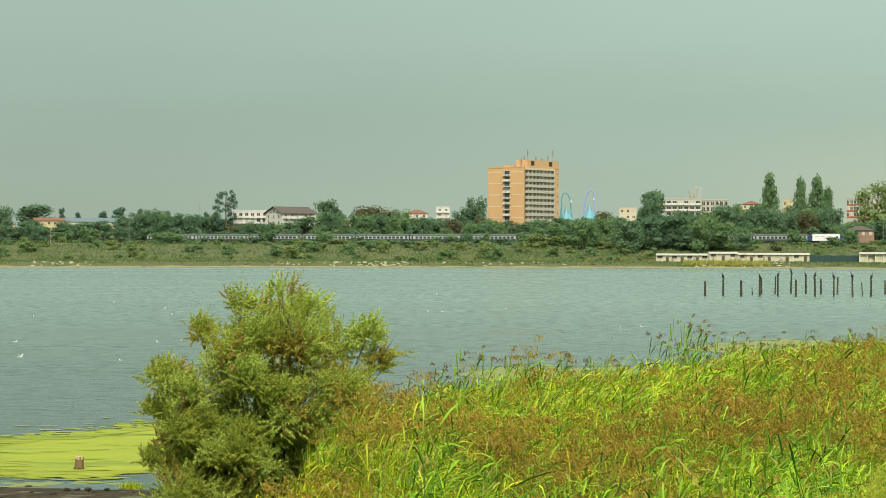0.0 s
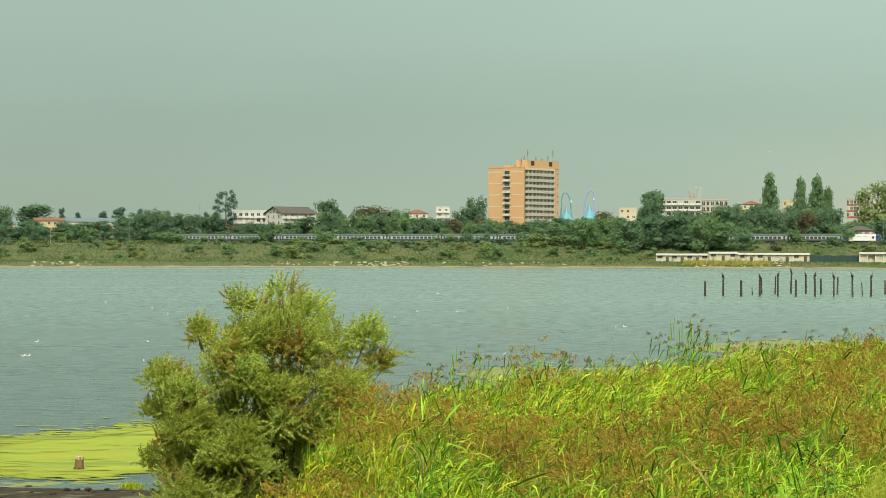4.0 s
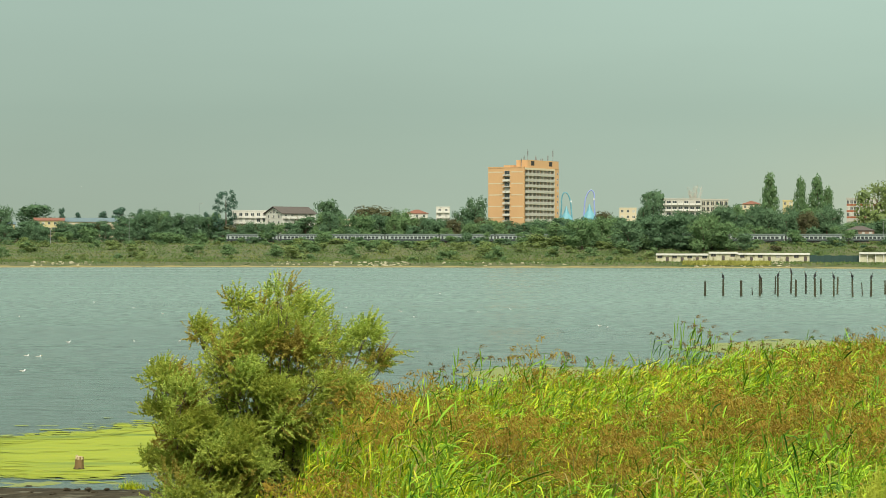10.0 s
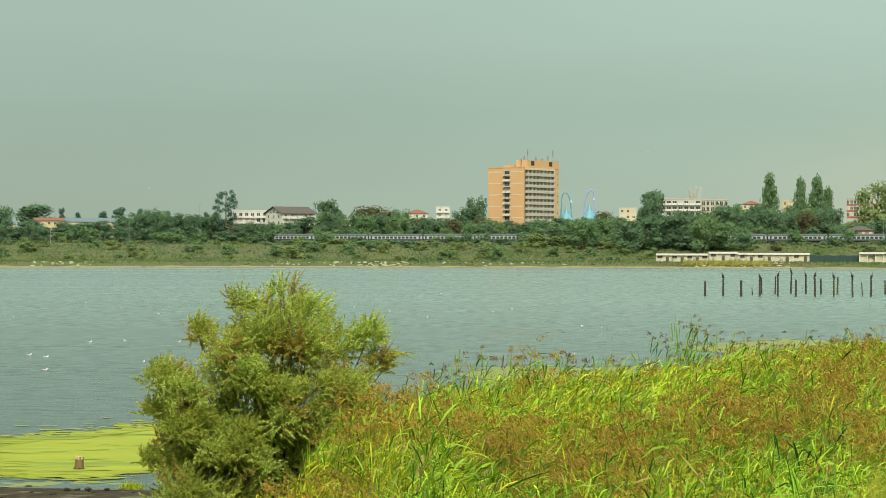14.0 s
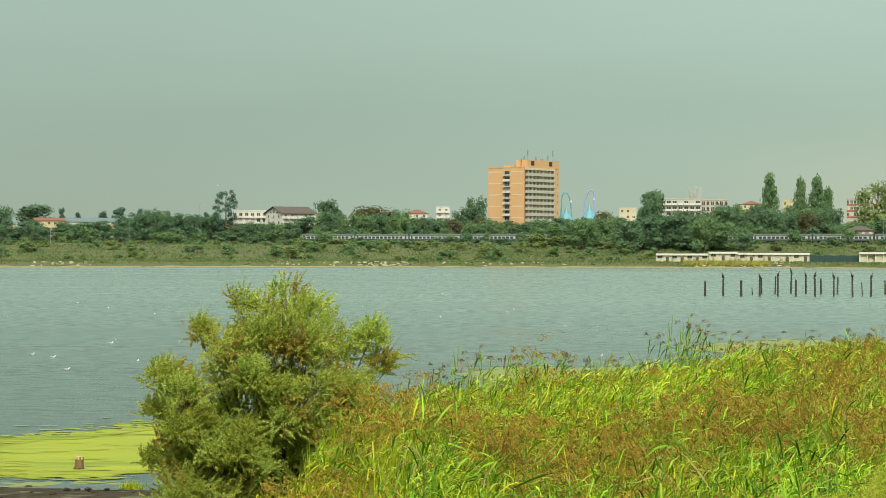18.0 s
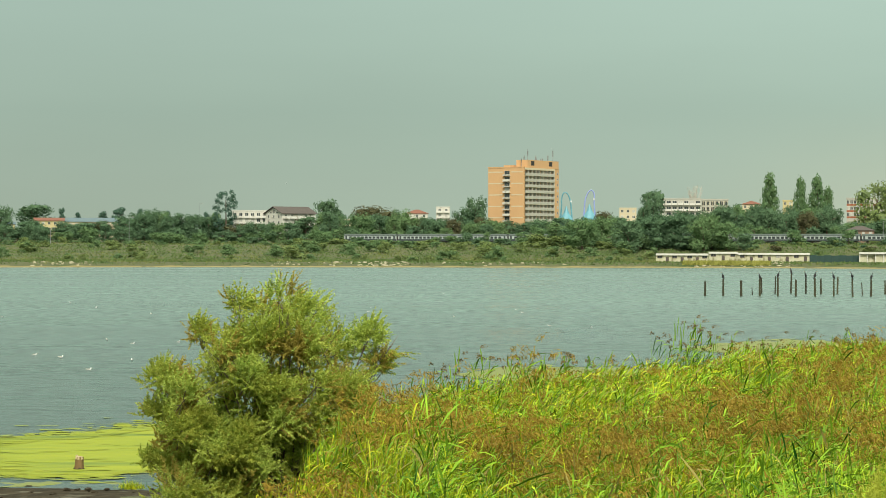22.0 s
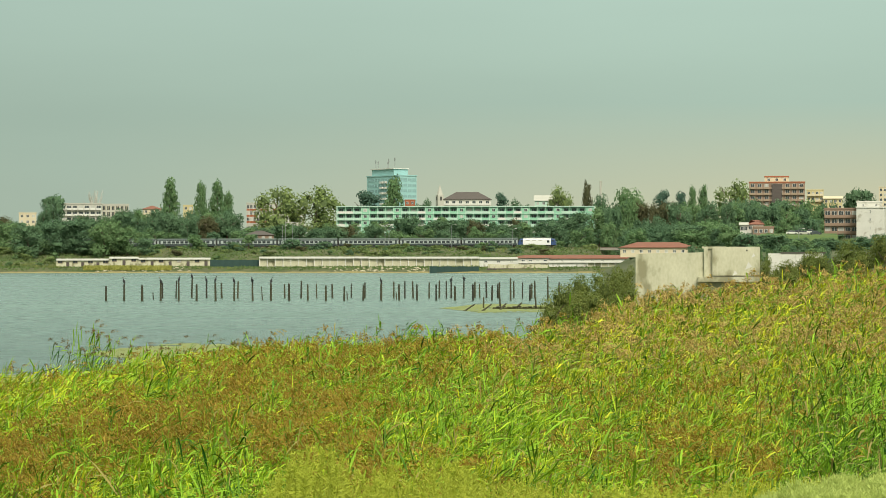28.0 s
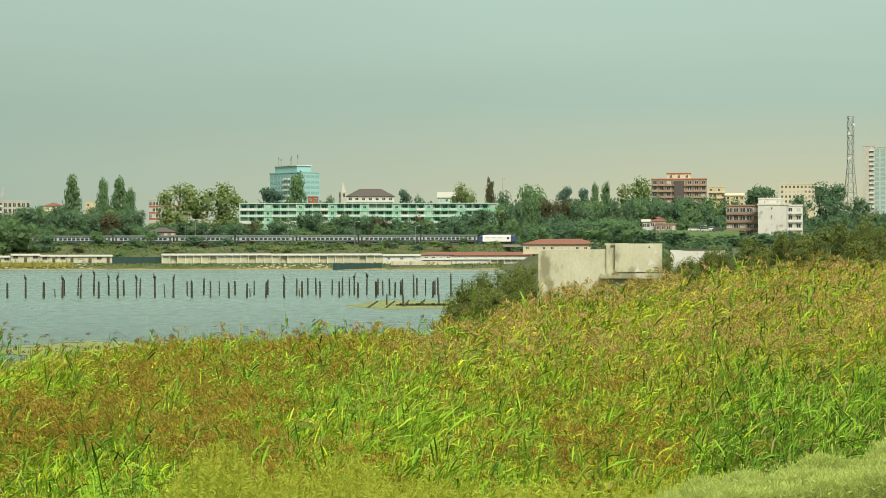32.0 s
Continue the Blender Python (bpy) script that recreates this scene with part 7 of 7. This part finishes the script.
def tamarisk():
    d = 53.0
    az, _ = sight(490, 700)
    p = polar(az, d)
    k = d / FOCUS
    base_y = 441 + FOCUS * ((EYE - p.z) / d + math.tan(radians(0.092)))
    ob = thing("tamarisk_bush", pose(p.x, p.y, p.z, 0, 0, -az), "feathery tamarisk bush, green and yellowing, swaying", "bush")
    rng = np.random.default_rng(12)
    rr = random.Random(6)
    tufts = [(470, 572, 58), (425, 540, 30), (502, 528, 34), (545, 560, 40), (352, 590, 26), (395, 610, 34), (592, 615, 44), (655, 595, 30), (690, 612, 26), (675, 645, 26), (290, 672, 36), (330, 705, 56), (420, 650, 66), (520, 655, 76), (605, 685, 48),
             (405, 750, 84), (500, 775, 96), (318, 765, 38), (272, 814, 22), (300, 828, 22), (610, 780, 60)]
    tufts += [(330, 868, 60), (410, 880, 70), (500, 880, 76), (580, 872, 60), (350, 840, 76), (455, 850, 90), (560, 850, 70), (280, 730, 30), (640, 720, 34), (460, 720, 80), (560, 720, 66), (545, 600, 50)]
    lo_y, lo_x, hi_x = [505, 540, 580, 620, 660, 700, 760, 800, 870], [475, 408, 410, 375, 300, 292, 296, 306, 330], [505, 540, 585, 620, 628, 628, 615, 605, 600]
    for i in range(54):
        y = rr.uniform(590, 874)
        tufts.append((rr.uniform(np.interp(y, lo_y, lo_x), np.interp(y, lo_y, hi_x)), y, -rr.uniform(20, 38)))
    groups = {"crown_top": [], "left_limb": [], "right_limb": [], "lower_crown": []}
    for x, y, r in tufts:
        c = np.array([(x - 490) * k, 0.0, (base_y - y) * k])
        g = "lower_crown" if y > 715 else ("right_limb" if x > 575 else ("left_limb" if x < 400 else "crown_top"))
        groups[g].append((c, r * k))
    trunk = Shape()
    for i in range(7):
        trunk.tube((rr.uniform(-0.4, 0.4), rr.uniform(-0.3, 0.3), -0.2), (rr.uniform(-0.9, 0.9), rr.uniform(-0.5, 0.5), rr.uniform(0.9, 1.5)), 0.045, 0.03, 7)
    part("trunk", trunk, BARK, ob)
    for g, items in groups.items():
        boughs, dryness = [], 0.20 if g == "crown_top" else 0.12
        sets = []
        for c, r in items:
            inner = r < 0        # sprays on the front of the bush, on twigs of their own
            r = abs(r)
            root = Vector((c[0] * 0.25 + rr.uniform(-0.2, 0.2), rr.uniform(-0.3, 0.3), min(0.4, c[2] * 0.3)))
            depth = rr.uniform(-1.1, -0.1) if inner else (rr.uniform(-0.9, 0.9) if r > 0.35 else rr.uniform(-0.3, 0.3))
            mid = Vector((c[0] * 0.62, depth * 0.5, c[2] * 0.58))
            end = Vector((c[0], depth, c[2]))
            if inner:
                mid = end + Vector((rr.uniform(-0.3, 0.3), 0.25, -0.35))
                twig = Shape().tube(mid, end, 0.012, 0.006, 5)
            else:
                twig = Shape().tube(root, mid, 0.032, 0.018, 6).tube(mid, end, 0.018, 0.006, 5)
            boughs.append(twig)
            for j in range(2 if inner else 5):
                q = mid.lerp(end, rr.uniform(0.3, 1.0))
                twig.tube(q, end + Vector((rr.uniform(-1, 1) * r, rr.uniform(-1, 1) * r, rr.uniform(-0.5, 1) * r)), 0.009, 0.003, 4)
            # feathery sprays: a bent axis set with short scaly twiglets, rising and blown to one side
            m = int(44 + 480 * r * r + 190 * r)
            u = rng.normal(0, 1, (m, 3))
            u /= np.linalg.norm(u, axis=1, keepdims=True)
            foot = np.array(end) + u * (r * rng.uniform(0.15, 0.92, (m, 1))) * np.array([1.1, 0.95, 0.9])
            lump = np.array([noise.noise(Vector((q[0] * 2.6 + 5, q[1] * 2.6, q[2] * 2.6))) for q in foot])
            foot = foot[lump > -0.16]
            u, m = u[lump > -0.16], len(foot)
            dry = np.array([noise.noise(Vector((q[0] * 1.5, q[1] * 1.5 + 9, q[2] * 1.5))) for q in foot]) + rng.normal(0, 0.10, m)
            pale = np.array([noise.noise(Vector((q[0] * 1.9, q[1] * 1.9 + 31, q[2] * 1.9))) for q in foot]) + rng.normal(0, 0.10, m)
            tone = np.where(dry > 0.42 - dryness, 1, np.where(pale > 0.10, 2, 0))
            axis = u * 0.75 + np.array([0.22, 0, 0.62]) + rng.normal(0, 0.28, (m, 3))
            axis /= np.linalg.norm(axis, axis=1, keepdims=True)
            span = rng.uniform(0.16, 0.42, m) * (0.75 + 0.5 * min(r, 0.6))
            for s in range(34):
                q = ((s + rng.uniform(0, 1, m)) / 34)[:, None]
                at = foot + axis * span[:, None] * q + np.array([0.10, 0, -0.10]) * span[:, None] * q * q
                w = axis * 0.8 + rng.normal(0, 0.55, (m, 3)) + np.array([0.08, 0, -0.10])
                w /= np.linalg.norm(w, axis=1, keepdims=True)
                L = rng.uniform(0.04, 0.09, m) * (1.15 - 0.65 * q[:, 0])
                v = needles(at, w, L, rng.uniform(0.016, 0.030, m), L * rng.uniform(0.0, 0.35, m), rng)
                sets += [(v[tone == t], t) for t in (0, 1, 2)]
        limb = part(g, blade_mesh(g, sets, [TAMARISK, TAMARISK_DRY, TAMARISK_PALE]), TAMARISK, ob)
        for bough in boughs:
            part("branch", bough, BARK, limb)
        BUSH_PARTS.append((limb, 0.5 if g == "lower_crown" else 1.0, len(BUSH_PARTS) * 1.3))


tamarisk()


# ---- wormwood and sprigs on the camera's bank ----
def wormwood():
    rng = np.random.default_rng(55)
    sets = []
    for x in rng.uniform(1170, 1660, 34):
        y = float(np.interp(x, [1170, 1240, 1300, 1360, 1420, 1500, 1560, 1660], [872, 850, 822, 846, 818, 800, 786, 780])) + rng.uniform(-4, 14)
        for d in (16.0, 17.2, 18.4):
            k = d / FOCUS
            c = np.array(spot(x + rng.uniform(-22, 22), y + (18.4 - d) * 16 + rng.uniform(-6, 10), d, True))
            r = rng.uniform(24, 50) * k
            m = 300
            u = rng.normal(0, 1, (m, 3))
            u /= np.linalg.norm(u, axis=1, keepdims=True)
            u[:, 2] = np.abs(u[:, 2])
            q = c - np.array([0, 0, r]) + u * r * rng.uniform(0.75, 1.05, (m, 1))
            for s in range(6):
                w = u * 0.6 + rng.normal(0, 0.5, (m, 3)) + np.array([0.2, 0, 0.6])
                w /= np.linalg.norm(w, axis=1, keepdims=True)
                L = rng.uniform(0.014, 0.036, m)
                sets.append((needles(q + rng.normal(0, 0.020, (m, 3)), w, L, rng.uniform(0.004, 0.008, m), L * 0.1, rng), 0))
    tagged(new("wormwood", blade_mesh("wormwood", sets, [SAGE])), "soft pale grey-green wormwood on the bank", "wormwood", kind="stuff")
    # thin sprigs that stand up before the reeds
    sets = []
    n = 560
    x = rng.uniform(215, 1290, n)
    top = np.interp(x, [215, 290, 355, 415, 470, 521, 560, 610, 660, 710, 800, 1000, 1180, 1290], [880, 850, 782, 780, 830, 806, 826, 790, 822, 838, 848, 850, 846, 830]) + np.abs(rng.normal(0, 36, n))
    for xx, yy in zip(x, top):
        d = rng.uniform(19, 24)
        tip = np.array(spot(xx, yy, d, True))
        h = rng.uniform(0.4, 0.7)
        foot = tip - np.array([rng.uniform(-0.05, 0.12), 0, h])
        way = (tip - foot) / np.linalg.norm(tip - foot)
        one = np.ones((1,))
        sets.append((blades(foot[None], way[None], one * h, one * 0.010, one * 0, rng), 0))
        m = 100
        s = rng.uniform(0.25, 1.0, m)
        q = foot + (tip - foot) * s[:, None]
        w = rng.normal(0, 0.6, (m, 3)) + np.array([0.15, 0, 0.8])
        w /= np.linalg.norm(w, axis=1, keepdims=True)
        L = rng.uniform(0.03, 0.13, m) * (1.15 - 0.7 * s)
        sets.append((needles(q, w, L, rng.uniform(0.008, 0.014, m), L * 0.2, rng), 0))
    tagged(new("bank_sprigs", blade_mesh("bank_sprigs", sets, [SPRIG])), "thin yellow-green weed sprigs before the reeds", "weeds", kind="stuff")


wormwood()


def shore_weed(x, y, h):
    az, el = sight(x, y)
    d = 60.0
    p = polar(az, d)
    rng = np.random.default_rng(int(x))
    n = 130
    w = rng.normal(0, 0.28, (n, 3)) + np.array([0, 0, 1.0])
    w /= np.linalg.norm(w, axis=1, keepdims=True)
    L = rng.uniform(0.3, 1.0, n) * h
    v = blades(rng.normal(0, 0.10, (n, 3)) * np.array([1, 1, 0]), w, L, np.full(n, 0.010), L * 0.2, rng)
    ob = new("shore_weed", blade_mesh("shore_weed", [(v, 0)], [REED]))
    ob.matrix_basis = pose(p.x, p.y, p.z - 0.02)
    tagged(ob, "small green weed tuft on the mud", "weed", kind="stuff")


for x, y, h in ((232, 876, 0.34), (241, 880, 0.24), (224, 878, 0.2)):
    shore_weed(x, y, h)


# ---- grass of the banks ----
def tufts(name, label, pts, length, width, mat, seed):
    rng = np.random.default_rng(seed)
    n = len(pts)
    w = rng.normal(0, 0.4, (n, 3)) + np.array([0.2, 0, 1.0])
    w /= np.linalg.norm(w, axis=1, keepdims=True)
    L = length * rng.uniform(0.5, 1.3, n)
    v = needles(pts, w, L, width * rng.uniform(0.6, 1.8, n), L * 0.2, rng)
    tagged(new(name, blade_mesh(name, [(v, 0)], [mat])), label, "grass", kind="stuff")


def bank_grass():
    rng = np.random.default_rng(91)
    n = 42000
    az = rng.uniform(-10, 15.4, n)
    lo, hi = far_shore(az) + 5, rail_distance(az) - 7
    f = rng.uniform(0, 1, n)
    d = lo + (hi - lo) * f
    a = np.radians(az)
    p = np.stack([d * np.sin(a), d * np.cos(a), ground_height(az, d) - 0.05], axis=1)
    patch = np.array([noise.noise(Vector((q * 1.1, e * 0.02, 2.0))) for q, e in zip(az, d)])
    dry = patch + rng.normal(0, 0.12, n) > 0.14
    tufts("bank_grass", "dry yellow-brown grass on the far bank", p[dry], 0.9, 0.5, DRYGRASS, 1)
    tufts("shore_weeds", "rough green weeds on the far bank", p[~dry], 0.9, 0.6, GREENGRASS, 2)
    n = 3200
    az = rng.uniform(4.85, 6.6, n)
    d = far_shore(az) + rng.uniform(5, 17, n)
    a = np.radians(az)
    p = np.stack([d * np.sin(a), d * np.cos(a), ground_height(az, d) + 0.1], axis=1)
    tufts("mound_grass", "yellow-green grass mound before the cabins", p, 1.3, 0.5, MOUNDGRASS, 4)
    n = 26000
    az = rng.uniform(13.4, 25, n)
    d = rng.uniform(120, 330, n)
    a = np.radians(az)
    ok = (d < near_shore(az))
    p = np.stack([d * np.sin(a), d * np.cos(a), ground_height(az, d) - 0.05], axis=1)[ok]
    tufts("near_grass", "rough grass and weeds beyond the reeds", p, 0.7, 0.10, GREENGRASS, 3)


bank_grass()

# ---- gulls ----
GULLS = []


def gull(flying):
    ob = thing("gull", None, "white gull in flight over the lake" if flying else "white gull swimming on the lake", "bird", "gulls over the lake" if flying else "gulls on the lake")
    part("body", Shape().hull([[(x, r * math.cos(6.283 * i / 8), 0.06 + dz + r * 0.85 * math.sin(6.283 * i / 8)) for i in range(8)] for x, r, dz in ((-0.24, 0.015, 0.05), (-0.12, 0.07, 0.01), (0.02, 0.10, 0), (0.14, 0.07, 0.02), (0.2, 0.03, 0.05))]), FEATHER, ob)
    part("head", Shape().ball((0.21, 0, 0.20), 0.055).tube((0.16, 0, 0.10), (0.2, 0, 0.19), 0.05, 0.045, 7), FEATHER, ob)
    part("beak", Shape().tube((0.255, 0, 0.195), (0.32, 0, 0.18), 0.016, 0.004, 6), BEAK, ob)
    for s in (-1, 1):
        if flying:
            part("wing", Shape().hull([[(0.10, s * y, 0.12 + z), (-0.06 - t, s * y, 0.12 + z), (-0.06 - t, s * y, 0.10 + z), (0.10 - t, s * y, 0.10 + z)] for y, z, t in ((0.06, 0, 0), (0.32, 0.14, 0.0), (0.66, 0.06, 0.10))]), FEATHER, ob)
        else:
            part("wing", Shape().hull([[(0.10, s * 0.09, 0.16), (-0.10, s * 0.09, 0.14), (-0.10, s * 0.105, 0.08), (0.10, s * 0.105, 0.09)], [(-0.22, s * 0.03, 0.14), (-0.26, s * 0.03, 0.13), (-0.26, s * 0.05, 0.11), (-0.22, s * 0.05, 0.10)]]), GREY, ob)
    ob.scale = (0.55, 0.55, 0.55)
    return ob


def gulls():
    rng = random.Random(17)
    swim, fly = gull(False), gull(True)
    n = 0
    for x, y in ((50, 628), (230, 603), (75, 630), (260, 640), (318, 605), (140, 606), (225, 545), (700, 552), (860, 553), (745, 562), (1046, 578), (990, 630), (60, 655), (30, 560), (285, 556), (620, 545), (780, 520), (1070, 580), (160, 535), (905, 548), (340, 640)):
        az, el = sight(x, y)
        d = -EYE / math.tan(radians(el))
        ob = swim if n == 0 else copy_thing(swim, Matrix())
        GULLS.append((ob, az, d, 0.0, rng.uniform(-0.35, 0.35), rng.uniform(-0.2, 0.2), rng.uniform(0, 360)))
        n += 1
    for i, (x, y, d, v) in enumerate(((190, 575, 300, -1.1), (205, 330, 500, 3.0), (1190, 267, 700, -3.0))):
        az, el = sight(x, y)
        ob = fly if i == 0 else copy_thing(fly, Matrix())
        GULLS.append((ob, az, d, EYE + d * math.tan(radians(el)), v, 0.0, 0 if v > 0 else 180))


gulls()


# ---- what moves ----
def motions():
    for ob, offset, stretch in TRAIN:
        walk(ob, [(t, track_pose(train_front(t) + offset)) for t in (0, 4, 8, 12, 16, 20, 24, 28, 32)])
        ob.scale = (stretch, 1, 1)
    times = [i * 0.8 for i in range(41)]
    for ob, ph, k in STALKS:
        p, s = ob.location.copy(), ob.scale.copy()
        walk(ob, [(t, pose(p.x, p.y, p.z, 0.5 * math.sin(1.1 * t + ph), 1.0 * k + 1.6 * k * math.sin(1.7 * t + ph) * math.cos(0.43 * t + ph), 0)) for t in times])
        ob.scale = s
    fine = [i * 0.4 for i in range(81)]
    for ob, k in REED_BEDS:
        walk(ob, [(t, pose(0.045 * math.sin((1.7 + 0.13 * k) * t + k) + 0.035 * math.sin(0.6 * t + 2 * k), 0.02 * math.sin(1.3 * t + 3 * k), 0.008 * math.sin(1.9 * t + k))) for t in fine])
    for ob, k, ph in BUSH_PARTS:
        walk(ob, [(t, pose(0, 0, 0, 0.3 * k * math.sin(1.3 * t + ph), 0.8 * k * math.sin(1.5 * t + ph) * math.cos(0.37 * t + ph), 0)) for t in times])
    for ob, az, d, z, vx, vy, turn in GULLS:
        c = polar(az, d, z)
        bob = 0.03 if z == 0 else 0.5
        size = ob.scale.copy()
        walk(ob, [(t, pose(c.x + vx * (t - 12), c.y + vy * (t - 12), c.z + bob * math.sin(1.9 * t + d) - 0.02, 0, 0, turn + 8 * math.sin(0.5 * t + d))) for t in range(0, 33, 2)])
        ob.scale = size


motions()
